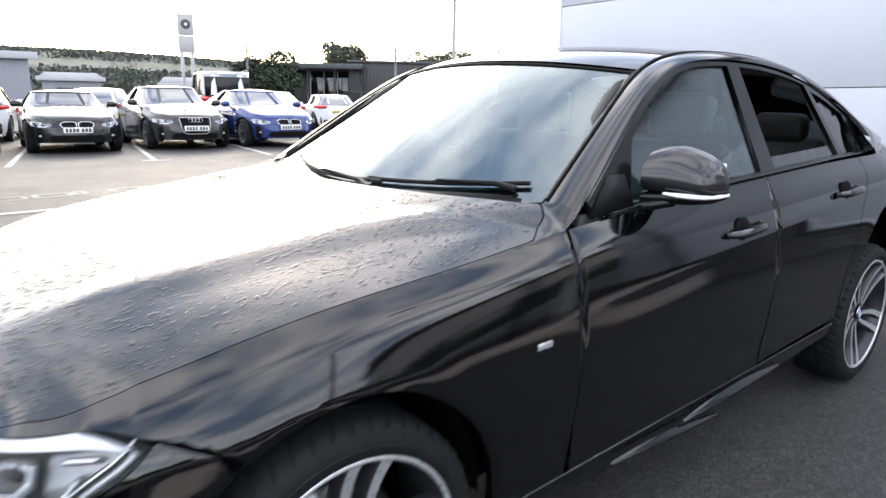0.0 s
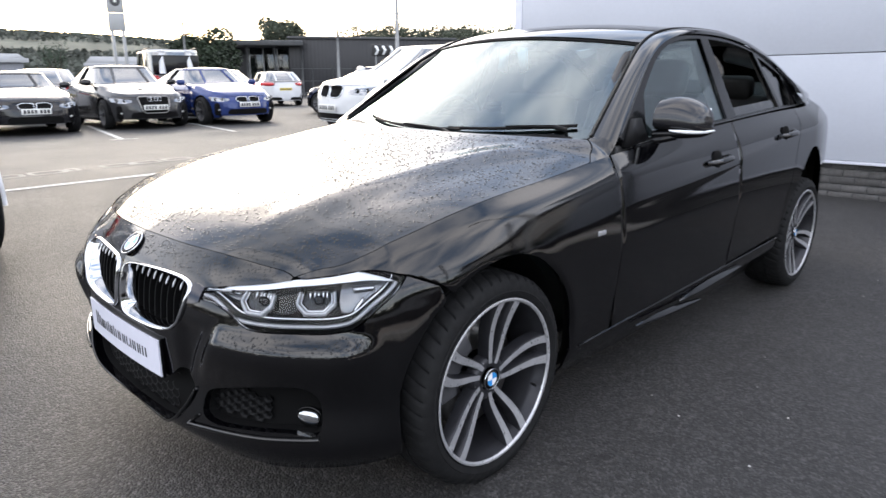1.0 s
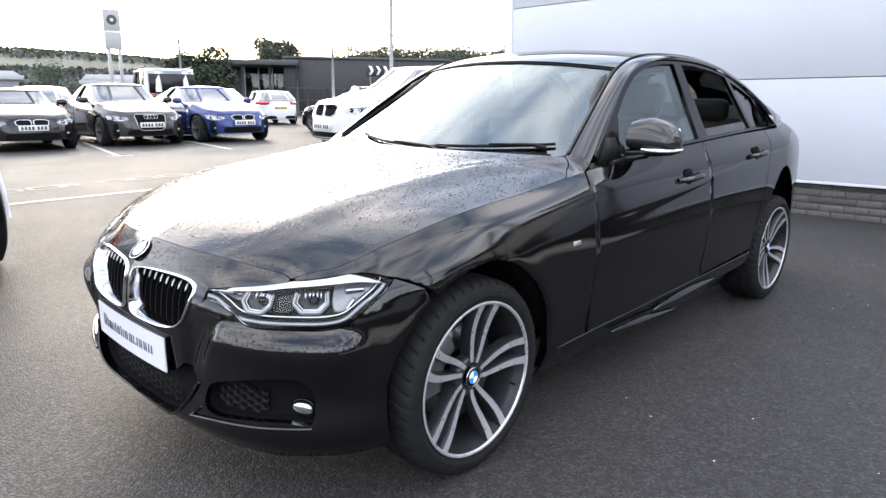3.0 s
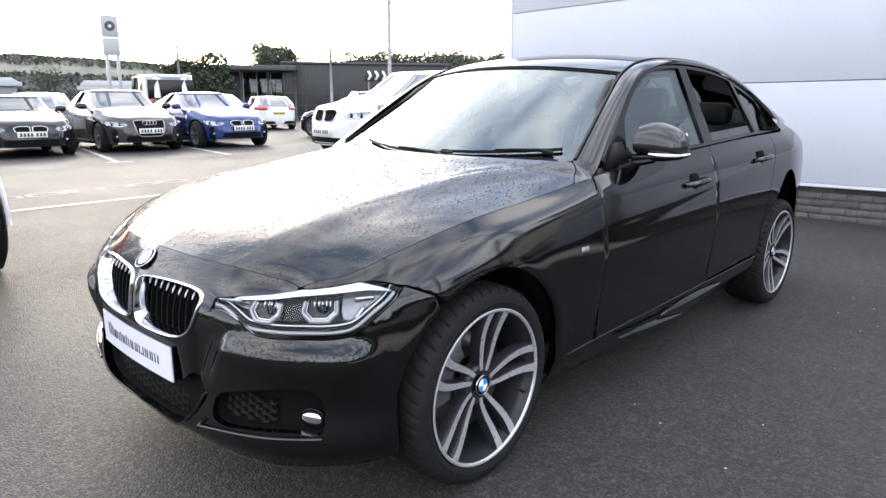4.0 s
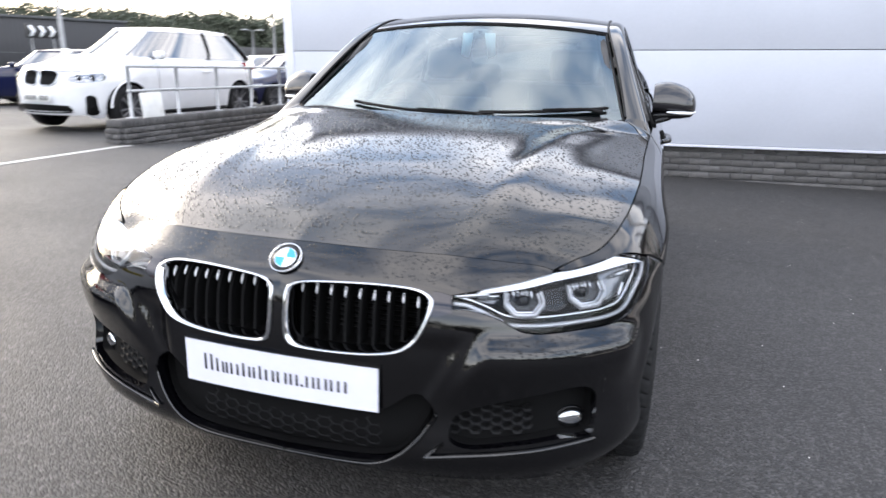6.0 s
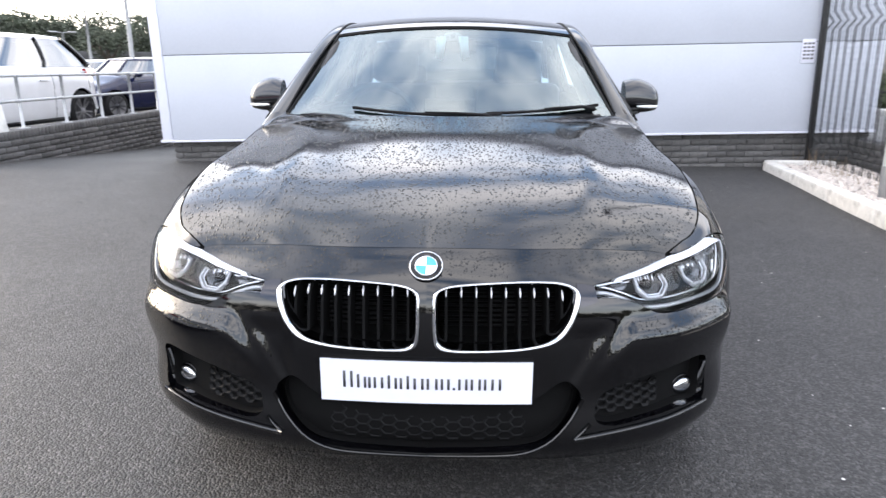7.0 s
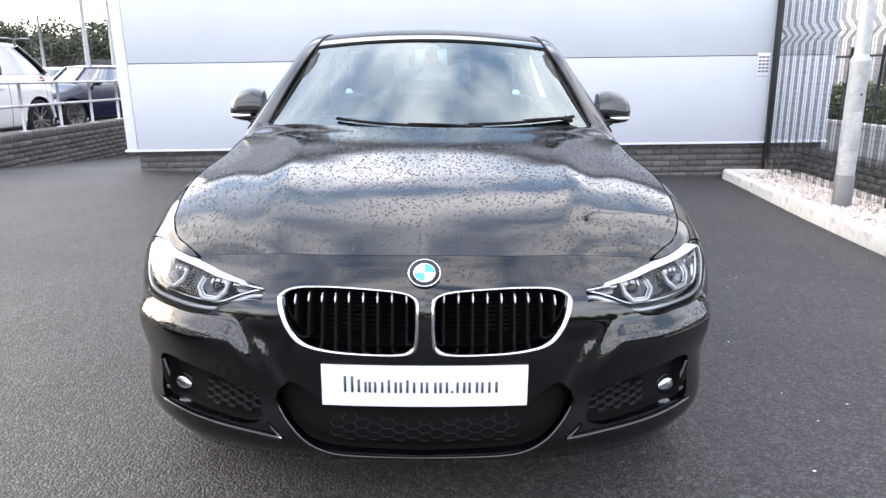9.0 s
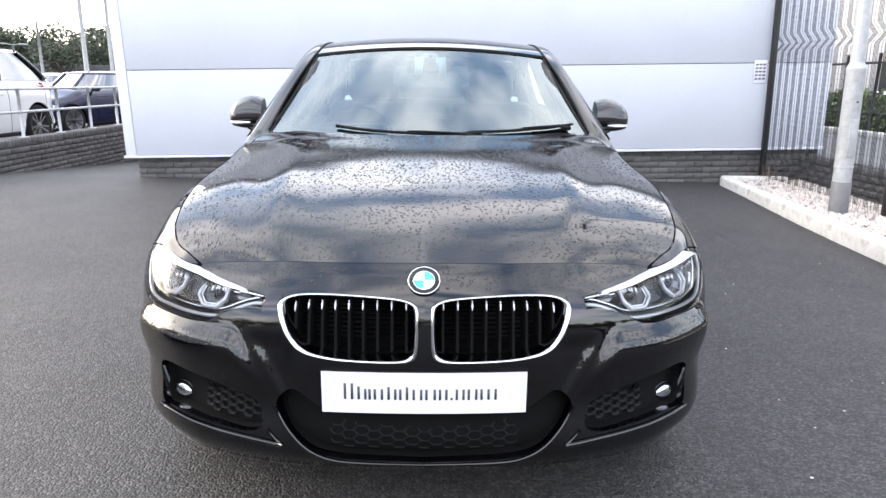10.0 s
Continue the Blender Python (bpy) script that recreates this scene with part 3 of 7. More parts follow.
def build_saloon():
    car = thing("saloon_car", "glossy black four-door saloon wet with rain drops, parked on asphalt", "car")
    # front bumper with the openings
    head_low = rounded(HEAD_TOP[-1:] + HEAD_LOW, .01, False)
    head_top = rounded(HEAD_TOP, .01, False)
    shut = rounded(SHUT, .012, False)
    low_arch = arch_line(0, 200, 126, 30)
    bump_out = np.array([(-1.38, .20), *[(u, .20) for u in np.arange(-1.36, -.37, .02)], *low_arch, (-.25, .702), *head_low, *head_top[head_top[:, 0] < -.70][:], *shut, *rounded(INTAKE[1:-1], .012, False) + (.01, 0)])
    bump_out[:, 0] = np.maximum(bump_out[:, 0], -1.38)
    bump_out = np.array([q for k, q in enumerate(bump_out) if k == 0 or np.hypot(*(q - bump_out[k - 1])) > 1e-4])
    skin("front_bumper", bump_out, PAINT, car, [rounded(KIDNEY, .01), rounded(CORNER, .012)], .010, "sculpted glossy black sports bumper", both=True, rim=.03)
    # wings, doors, quarters
    over_lamp = head_top[::-1]
    over_lamp = over_lamp[(over_lamp[:, 0] > -.665) & (over_lamp[:, 0] < -.35)]
    fender = np.array([*[(u, .9) for u in np.arange(-.60, .655, .014)], (.656, .9), (.656, .80), (.6535, .6), (.648, .45), (.638, .315), *[(u, .312) for u in np.arange(.62, .40, -.03)],
                       *arch_line(0, -4, 121, 60), (-.243, .706), (-.322, .757), *over_lamp + (0, .004), (-.68, .838), (-.655, .867), (-.625, .888)])
    skin("front_wing", fender, PAINT, car, step=.011, label="black front wing with a flared arch")
    door_top = [(u, .9) for u in np.arange(.668, 1.70, .02)]
    skin("front_door", np.array([*door_top, (1.7025, .9), (1.7075, .6), (1.7025, .34), *[(u, .315 + .02 * (u - .65)) for u in np.arange(1.68, .65, -.03)], (.652, .45), (.657, .6), (.660, .8)]), PAINT, car, label="glossy black front door")
    rear_edge = rounded(((2.60, .9), (2.575, .8), (2.50, .70), (2.435, .60), (2.405, .50), (2.40, .375)), .02, False)
    skin("rear_door", np.array([*[(u, .9) for u in np.arange(1.708, 2.6, .02)], *rear_edge, *[(u, .345 + .04 * (u - 1.7)) for u in np.arange(2.37, 1.70, -.03)], (1.713, .6)]), PAINT, car, label="glossy black rear door")
    quarter = np.array([*[(u, .9) for u in np.arange(2.608, 3.76, .02)], (3.76, .62), (3.76, .25), (3.6, .235), *[(u, .235) for u in np.arange(3.55, 3.2, -.03)],
                        *arch_line(2.81, -8, 168, 80, .378), *rear_edge[::-1][:-1][rear_edge[::-1][:-1][:, 1] > .44] + (.006, 0)])
    skin("rear_quarter", quarter, PAINT, car, label="glossy black rear quarter panel")
    skin("rear_panel", np.array([*[(u, .9) for u in np.arange(3.765, 4.3, .03)], (4.30, .9), (4.30, .24), *[(u, .24) for u in np.arange(4.28, 3.76, -.03)], (3.765, .5)]), PAINT, car, step=.03, both=True)
    sill = np.array([*[(u, .31 + .02 * (u - .4)) for u in np.arange(.39, 2.42, .03)], (2.42, .25), (2.42, .205), *[(u, .20) for u in np.arange(2.40, .38, -.03)], (.385, .25)])
    skin("side_skirt", sill, PAINT, car, inset=.004, label="black side skirt")
    inner = np.array([(-1.38, .21), *[(u, .21) for u in np.arange(-1.35, -.40, .03)], *arch_line(0, 200, -18, 40, .40), *[(u, .21) for u in np.arange(.45, 2.36, .05)], *arch_line(2.81, 200, -15, 40, .40),
                      *[(u, .26) for u in np.arange(3.3, 4.3, .05)], (4.3, .26), (4.3, .88), *[(u, .88) for u in np.arange(4.28, .72, -.05)], (.66, .84), *[(u, .84) for u in np.arange(.60, -.35, -.05)], (-.40, .60), (-.95, .52), (-1.38, .50)])
    part("inner_body", joined(*[s for s in [outward(sheet(inner, (), lambda p, d: shell(p, .045), .05, 0), np.array((0, 1.5, .5)))] for s in (s, mirrored(s))]), VOID, car)
    part("floor_pan", block((1.30, 4.0, .04), .01, (0, 1.60, .25)), VOID, car)
    # bonnet
    gs, gt = np.linspace(-1, 1, 97), np.linspace(0, 1, 90) ** 1.15
    rows = np.array([bonnet(np.c_[gs, np.full(97, t)]) for t in gt])
    under = rows[[0, -1]] - (0, 0, .012)
    part("bonnet", outward(joined(net(rows), net([rows[0], under[0] + (0, .006, 0)]), flipped(net([rows[-1], under[1]]))), np.array((0, 0, 0))), PAINT, car, "long sculpted black bonnet with two ridges, beaded with rain")
    return car


SALOON = build_saloon()


# ---- the saloon's upper body ----
DITCH = ((.712, .700, 1.000), (.664, .93, 1.158), (.604, 1.17, 1.308), (.580, 1.265, 1.356), (.570, 1.45, 1.405), (.565, 1.8, 1.424), (.565, 2.2, 1.412), (.572, 2.55, 1.354), (.60, 2.85, 1.243), (.64, 3.12, 1.110))
FRAME = ((.806, .700, .968), (.752, .90, 1.100), (.706, 1.06, 1.212), (.668, 1.21, 1.310), (.650, 1.33, 1.356), (.640, 1.50, 1.390), (.636, 1.80, 1.400), (.640, 2.10, 1.385), (.655, 2.40, 1.340), (.68, 2.65, 1.266), (.71, 2.85, 1.182), (.755, 3.0, 1.075), (.785, 3.07, 1.045))


def side_x(y, z):
    """The side windows' leaning plane."""
    return .822 - .44 * (z - .955) - .05 * np.clip((y - 1.9) / 1.2, 0, 1) ** 2 * 1.0


def side_place(offset=0.0):
    def place(p, d):
        p = np.asarray(p, float)
        return np.stack([side_x(p[:, 0], p[:, 1]) + offset - d, p[:, 0], p[:, 1]], 1)
    return place


def belt_z(y):
    return np.interp(y, (.70, 1.5, 2.4, 2.9, 3.1), (.957, 1.0, 1.032, 1.039, 1.043))


def both_sides(name, shape, mat, car, label="", **kw):
    return [part(name, s, mat, car, label, **kw) for s in (shape, mirrored(shape))]


def arc_grid(left_rows, crown, n=33):
    """Spans a curve and its mirror image with a crowned skin."""
    s = np.linspace(-1, 1, n)
    rows = []
    for p, c in zip(left_rows, np.broadcast_to(crown, (len(left_rows), 2))):
        rows.append([[p[0] * k, p[1] - c[0] * (1 - k * k), p[2] + c[1] * (1 - k * k)] for k in s])
    return np.array(rows)


def relaxed(line, times=30):
    """Evens out a line without moving its ends."""
    for _ in range(times):
        line[1:-1] = (line[:-2] + 2 * line[1:-1] + line[2:]) / 4
    return line


GLASS_FOOT, GLASS_HEAD = np.array((.706, .692, .990)), np.array((.576, 1.235, 1.336))


def build_upper(car):
    n = 110

    def evenly(c):
        along = np.r_[0, np.cumsum(np.linalg.norm(np.diff(c, axis=0), axis=1))]
        return relaxed(np.stack([np.interp(np.linspace(0, along[-1], n), along, c[:, k]) for k in range(3)], 1))
    ditch, frame = evenly(rounded(DITCH, .01, False)), evenly(rounded(FRAME, .01, False))
    a, b = ditch, frame
    mid = (a + b) / 2 + np.array([.011, 0, .010])
    rail = [a + (b - a) * f + (mid - (a + b) / 2) * 4 * f * (1 - f) for f in np.linspace(0, 1, 9)]
    both_sides("roof_rail", outward(net(np.array(rail)), np.array((0, 1.8, .9))), PAINT, car, "black windscreen pillar and roof rail")
    # the wing's rear corner, from the bonnet's curl up to the windscreen pillar
    k = 13
    curl = rounded((shell(np.array([(.55, .9)]))[0], *CURL), .004, False)
    curl = curl[np.linspace(0, len(curl) - 1, k).astype(int)]
    low_line = shell(np.c_[np.linspace(.55, .655, k), np.full(k, .9)])
    f = np.linspace(0, 1, 9)[None, :, None]
    cheek = curl[:, None] * (1 - f) + low_line[:, None] * f
    cheek[:, :, 0] += .010 * np.sin(math.pi * f[:, :, 0]) * np.linspace(0, 1, k)[:, None]
    start = np.array([r[0] for r in rail])
    heel = cheek[-1]
    g = np.linspace(0, 1.1, 7)[1:, None, None]
    cheek = np.r_[cheek, heel[None] * (1 - g) + start[None] * g]
    both_sides("wing_corner", outward(net(cheek), np.array((0, 1.2, .7))), PAINT, car, "black wing corner at the foot of the pillar")
    # roof, windscreen, rear window, boot
    front = ditch[:, 1].searchsorted(1.238)
    back = ditch[:, 1].searchsorted(2.50)
    roof_edge = ditch[front:back] + (-.004, 0, .002)
    crown = [(.095 * max(0, 1 - (p[1] - 1.24) / .5) ** 2, np.interp(p[1], (1.24, 1.45, 1.6, 1.8, 2.2), (.036, .036, .038, .036, .030))) for p in roof_edge]
    part("roof", outward(net(arc_grid(roof_edge, crown)), np.array((0, 1.8, .5))), PAINT, car, "glossy black roof panel")
    rows = []
    for f in np.linspace(0, 1, 28):
        p = GLASS_FOOT * (1 - f) + GLASS_HEAD * f
        bow = (.27 * (1 - f) + .095 * f, -.055 * (1 - f) + .034 * f + .045 * f * (1 - f))
        rows.append(arc_grid([p], [bow], 41)[0])
    part("windscreen", outward(net(np.array(rows)), np.array((0, 1.8, .5))), GLASS, car, "raked windscreen reflecting clouds")
    rim = np.array([*rows[0], *[r[-1] for r in rows[1:-1]], *rows[-1][::-1], *[r[0] for r in rows[::-1][1:-1]]])
    part("windscreen_seal", tube(rim + (0, 0, .001), .006, 6, True), TRIM, car)
    # black scuttle between the bonnet's rear edge and the glass
    sill_row = np.array(rows[3]) - (0, -.004, .004)
    lid = bonnet(np.c_[sill_row[:, 0] / .70, np.ones(len(sill_row))]) - (0, .004, .022)
    part("scuttle", outward(net(np.array([lid - (0, .05, .01), lid, sill_row])), np.array((0, 1.8, 0))), TRIM, car, "black plastic scuttle")
    rear_rows = []
    for f in np.linspace(0, 1, 16):
        p = np.array((.562, 2.51, 1.352)) * (1 - f) + np.array((.645, 3.22, 1.045)) * f
        rear_rows.append(arc_grid([p], [(-.05, .034 * (1 - f) + .012 + .03 * f * (1 - f))], 25)[0])
    part("rear_window", outward(net(np.array(rear_rows)), np.array((0, 1.8, .5))), GLASS_REAR, car, "dark tinted rear window")
    shoulder = shell(np.array([(u, .9) for u in np.linspace(3.08, 4.28, 30)]))
    boot_rows = []
    for p in shoulder[:24]:
        boot_rows.append(arc_grid([p], [(-.06, .02)], 25)[0])
    part("boot_lid", outward(net(np.array(boot_rows)), np.array((0, 3.3, .5))), PAINT, car, "black boot lid")
    c0 = ditch[ditch[:, 1].searchsorted(2.75):]
    c1 = shell(np.array([(u, .9) for u in np.linspace(2.88, 3.25, len(c0))]))
    web = [c0 + (c1 - c0) * f + np.array((.03, 0, .02)) * 4 * f * (1 - f) for f in np.linspace(0, 1, 8)]
    both_sides("rear_pillar", outward(net(np.array(web)), np.array((0, 2.6, .6))), PAINT, car, "black rear roof pillar")
    # side windows in their black frames
    top = frame[frame[:, 1] > .74][:, 1:] - (0, .002)
    foot = np.array([*top[(top[:, 0] > 2.835) & (top[:, 0] < 3.05)], *[(y, float(belt_z(y)) - .004) for y in np.arange(3.04, 2.83, -.03)]])
    both_sides("pillar_foot", outward(sheet(foot, (), side_place(.001), .02, .01), np.array((0, 1.8, 1.1))), PAINT, car, "black foot of the rear pillar")
    top = top[top[:, 0] < 2.835]
    low = [(y, float(belt_z(y)) + .001) for y in np.arange(2.83, .74, -.03)]
    outline = np.array([*top, *low])
    inner_top = lambda y: np.interp(y, frame[:, 1], frame[:, 2])  # noqa: E731

    def window(y0, y1, lean0, lean1, drop=.022, foot=.012):
        ys = np.linspace(y0, y1, 40)
        up = [(y, inner_top(y) - drop) for y in ys]
        lo = [(y, float(belt_z(y)) + foot) for y in np.linspace(y1 + lean1, y0 + lean0, 30)]
        return np.array(up + [p for p in lo])
    w1 = np.array([(.93, float(belt_z(.93)) + .012), *[(y, inner_top(y) - .022 - .015 * max(0, 1 - (y - 1.0) / .3)) for y in np.linspace(1.02, 1.715, 40)], *[(y, float(belt_z(y)) + .012) for y in np.linspace(1.735, .95, 30)]])
    w2 = window(1.80, 2.345, .045, .155)
    w3 = window(2.395, 2.70, .155, .10, .036)
    both_sides("window_frame", outward(sheet(outline, (w1, w2, w3), side_place(.0), .03, .02), np.array((0, 1.8, 1.1))), GLOSS, car, "gloss black window surround")
    for name, w, m, lab in (("front_side_window", w1, GLASS, "clear front side window"), ("rear_side_window", w2, GLASS_DARK, "lowered dark rear side window"), ("quarter_window", w3, GLASS_DARK, "dark fixed quarter window")):
        if name == "rear_side_window":
            ys_ = np.linspace(1.85, 2.49, 20)
            w = np.array([*[(y, float(belt_z(y)) + .05) for y in ys_], *[(y, float(belt_z(y)) + .012) for y in ys_[::-1]]])
        pane = outward(sheet(w, (), side_place(-.012), .05, 0), np.array((0, 1.8, 1.1)))
        shut = pane if name != "rear_side_window" else outward(sheet(w2, (), side_place(-.012), .05, 0), np.array((0, 1.8, 1.1)))
        part(name, pane, m, car, lab)
        part(name, mirrored(shut), m, car, lab.replace("lowered", "closed"))
    trim = np.array([*[(y, inner_top(y) - .012) for y in np.linspace(2.44, 2.96, 14)], *[(y, float(belt_z(y)) - .01) for y in np.linspace(3.0, 2.56, 14)]])
    both_sides("rear_pillar_lining", outward(sheet(trim, (), side_place(-.035), .06, .02), np.array((0, 1.8, 1.1))), LINING, car)
    strip = np.array([[side_x(y, belt_z(y)) + .007, y, belt_z(y) + .004] for y in np.arange(.80, 3.02, .04)])
    both_sides("belt_moulding", tube(strip, .009, 6, flat=.8), GLOSS, car, "gloss black belt moulding")
    line = a + (0, 0, .004)
    both_sides("roof_seam", tube(line[np.arange(0, n, 2)], .005, 5), TRIM, car)
    flag = prism(((.74, .968), (.935, .972), (.93, 1.06), (.86, 1.06)), .012)
    flag = [(side_x(p[0], p[2]) + .008 - p[1], p[0], p[2]) for p in flag[0]], flag[1]
    both_sides("mirror_sail", outward(flag, np.array((.7, .86, 1.0))), TRIM, car)


def build_cabin(car):
    """Seats, dashboard and wheel as they show through the glass."""
    def seat(x, y):
        base = [block((.50, .50, .14), .05, (x, y, .46), 3)]
        back = moved(block((.50, .13, .60), .055, (0, 0, .30), 3), pose(x, y + .26, .52, -16, 0, 0))
        part("seat_cushion", joined(*base), LEATHER, car)
        part("seat_back", back, LEATHER, car)
        part("headrest", moved(block((.27, .10, .19), .045, (0, 0, 0), 3), pose(x, y + .46, 1.195, -14, 0, 0)), LEATHER, car, "dark padded headrest")
        for k in (-.06, .06):
            part("headrest_post", tube([(x + k, y + .44, 1.06), (x + k, y + .46, 1.14)], .006, 6), TRIM, car)
    for x in (-.37, .37):
        seat(x, 1.45)
    part("rear_bench", block((1.22, .50, .20), .06, (0, 2.42, .47), 3), LEATHER, car)
    part("rear_backrest", moved(block((1.22, .13, .58), .06, (0, 0, .29), 3), pose(0, 2.66, .55, -22, 0, 0)), LEATHER, car)
    for x in (-.38, .38):
        part("rear_headrest", block((.26, .10, .15), .045, (x, 2.83, 1.13), 3), LEATHER, car)
    dash = []
    for f, (y, z) in enumerate(((.50, .925), (.70, .968), (.86, .965), (.97, .93), (1.0, .86), (.98, .62))):
        dash.append([[x, y + .10 * (abs(x) / .7) ** 2, z] for x in np.linspace(-.70, .70, 21)])
    part("dashboard", outward(net(np.array(dash)), np.array((0, .7, .4))), DASH, car, "dark grey dashboard")
    part("instrument_hood", block((.36, .20, .07), .03, (-.37, .88, .985), 3), DASH, car)
    part("screen", block((.24, .02, .10), .006, (0, .93, 1.0)), GLOSS, car, "black central display")
    wheel_m = pose(-.37, 1.10, .93, 65, 0, 0)
    ring = [(.185 * math.cos(t), .185 * math.sin(t), 0) for t in np.linspace(0, 2 * math.pi, 48, endpoint=False)]
    part("steering_wheel", moved(tube(ring, .016, 8, True), wheel_m), LEATHER, car, "black leather steering wheel")
    part("wheel_boss", moved(joined(block((.13, .10, .05), .02, (0, 0, 0)), block((.34, .03, .018), .006, (0, .02, 0)), block((.03, .17, .018), .006, (0, -.09, 0))), wheel_m), DASH, car)
    part("interior_mirror", joined(block((.23, .03, .065), .015, (0, 1.17, 1.288), 3), tube([(0, 1.17, 1.29), (0, 1.15, 1.345)], .012, 6)), GLOSS, car, "black interior mirror")
    part("mirror_housing", block((.09, .12, .05), .02, (0, 1.205, 1.328), 2), LINING, car)
    # two added pale pieces imitate light beside the mirror; not real covers
    for q in (-1, 1):
        part("sensor_cover", prism([(q * a_, b_) for a_, b_ in ((.028, 1.338), (.075, 1.338), (.082, 1.240), (.048, 1.225))], .02), PALE_LIGHT, car, "pale patch standing in for light seen beside the mirror", at=pose(0, 1.125, -.005))
    edge = rounded(DITCH, .03, False)
    edge = edge[(edge[:, 1] > 1.28) & (edge[:, 1] < 2.48)] - (.01, 0, .02)
    part("headlining", net(arc_grid(edge, [(.0, .028)] * len(edge), 17)), LINING, car)
    for s in (-1, 1):
        part("pillar_lining", tube([(s * .66, .80, 1.02), (s * .58, 1.12, 1.26), (s * .545, 1.28, 1.335)], .022, 6), DASH, car)
        part("door_card", block((.03, 1.95, .50), .012, (s * .79, 1.70, .72)), DASH, car)
        part("centre_pillar_lining", tube([(s * .76, 1.76, 1.0), (s * .66, 1.76, 1.2), (s * .60, 1.76, 1.36)], .03, 6), LINING, car)


def build_wheel(car, x, y, turn, width, drop=0.0):
    """A 19-inch two-tone alloy with five twin spokes on a low tyre. Local x points outwards."""
    side = 1 if x > 0 else -1
    hub = thing("wheel", "", "", None)
    for key in list(hub.keys()):
        del hub[key]
    hub.parent = car
    hub.matrix_basis = Matrix.Translation((x, y, .331 + drop)) @ Matrix.Diagonal((side, 1, 1, 1)) if side > 0 else Matrix.Translation((x, y, .331 + drop)) @ Matrix.Rotation(math.pi, 4, "Z")
    h = width / 2
    prof = [(-h + .02, .256), (-h + .004, .268), (-h, .29), (-h + .012, .316), (-h + .03, .327), (-.035, .331), (-.034, .324), (-.026, .324), (-.025, .331), (.025, .331), (.026, .324), (.034, .324), (.035, .331),
            (h - .03, .327), (h - .012, .316), (h - .001, .295), (h - .001, .284), (h + .001, .282), (h - .001, .274), (h - .006, .264), (h - .02, .257)]
    carcass = []
    for k in range(288):
        a_ = 2 * math.pi * k / 288
        cut = .006 if k % 6 == 0 else 0.0
        carcass.append([(s_, *((r_ - cut * (r_ > .312 and abs(s_) > .05)) * np.array((math.cos(a_ + s_ * 1.2), math.sin(a_ + s_ * 1.2))))) for s_, r_ in prof])
    part("tyre", outward(net(carcass, closed_u=True), np.zeros(3)), RUBBER, hub, "black low-profile tyre with a wet tread", sharp=35)
    rim = [(-h + .02, .256), (-h + .03, .245), (-.02, .232), (h - .055, .236), (h - .035, .242), (h - .018, .250), (h - .008, .252), (h - .003, .256), (h - .006, .259), (h - .02, .260)]
    part("rim_barrel", flipped(lathe(rim, 72)), ALLOY_DARK, hub, "dark grey rim barrel")
    part("rim_edge", flipped(lathe([(h - .009, .2482), (h - .006, .2492), (h - .004, .2510), (h - .001, .2555), (h - .004, .2600)], 72)), ALLOY, hub, "bright machined rim edge")
    f0 = h - .012
    for k in range(5):
        for s in (-1, 1):
            base = radians(turn + 72 * k)
            sec = []
            for f in np.linspace(0, 1, 9):
                r = .048 + f * .201
                off = .0125 + .0215 * math.sin(f * math.pi / 2) ** .8 + .003 * f
                ang = base + s * math.asin(min(.9, off / r)) - radians(7.0) * (1 - f) ** 2 + radians(3.0) * math.sin(math.pi * f)
                wd = .0085 + .0055 * f**.7 + .003 * f**4
                face = f0 - .030 + .032 * f**1.3 - .004 * math.sin(math.pi * f)
                rad, tan = np.array((0, math.cos(ang), math.sin(ang))), np.array((0, -math.sin(ang), math.cos(ang)))
                c = rad * r
                sec.append([c + tan * wd * q[0] + np.array((face + q[1], 0, 0)) for q in ((-1.25, -.040), (-1.08, -.004), (-.85, 0), (.85, 0), (1.08, -.004), (1.25, -.040))])
            sec = np.array(sec)
            part("spoke", joined(net(sec[:, 0:3]), net(sec[:, 3:6])), ALLOY_DARK, hub)
            part("spoke_face", outward(net(sec[:, 2:4] + (.0004, 0, 0)), np.array((-1, 0, 0))), ALLOY, hub)
    part("hub_centre", flipped(lathe([(f0 - .07, .070), (f0 - .036, .068), (f0 - .030, .060), (f0 - .030, .040), (f0 - .033, .036)], 40)), ALLOY_DARK, hub)
    roundel(hub, .034, Matrix.Translation((f0 - .026, 0, 0)) @ Matrix.Rotation(math.pi / 2, 4, "Y") @ Matrix.Rotation(math.pi / 2, 4, "Z"), "centre_cap")
    for k in range(5):
        an = radians(turn + 36 + 72 * k)
        part("wheel_bolt", moved(lathe([(0, 0), (.012, 0), (.012, .008), (0, .010)], 6), Matrix.Translation((f0 - .044, .056 * math.cos(an), .056 * math.sin(an)))), STEEL, hub)
    part("brake_disc", outward(lathe([(.0, .075), (.012, .078), (.012, .168), (-.012, .168), (-.012, .078)], 48), np.array((0, 0, 0))), STEEL, hub, "steel brake disc")
    cal = []
    for a_ in np.linspace(radians(118), radians(188), 10):
        cal.append([(q[0], q[1] * math.cos(a_), q[1] * math.sin(a_)) for q in ((-.04, .115), (.045, .115), (.05, .13), (.05, .185), (.04, .198), (-.04, .198))])
    part("brake_caliper", outward(net(np.array(cal), closed_v=True), np.array((0, -.1, .02))), CALIPER, hub, "grey brake caliper")
    part("valve", tube([(h - .03, .215 * math.cos(radians(turn - 30)), .215 * math.sin(radians(turn - 30))), (h - .004, .205 * math.cos(radians(turn - 30)), .205 * math.sin(radians(turn - 30)))], .004, 6), RUBBER, hub)
    return hub


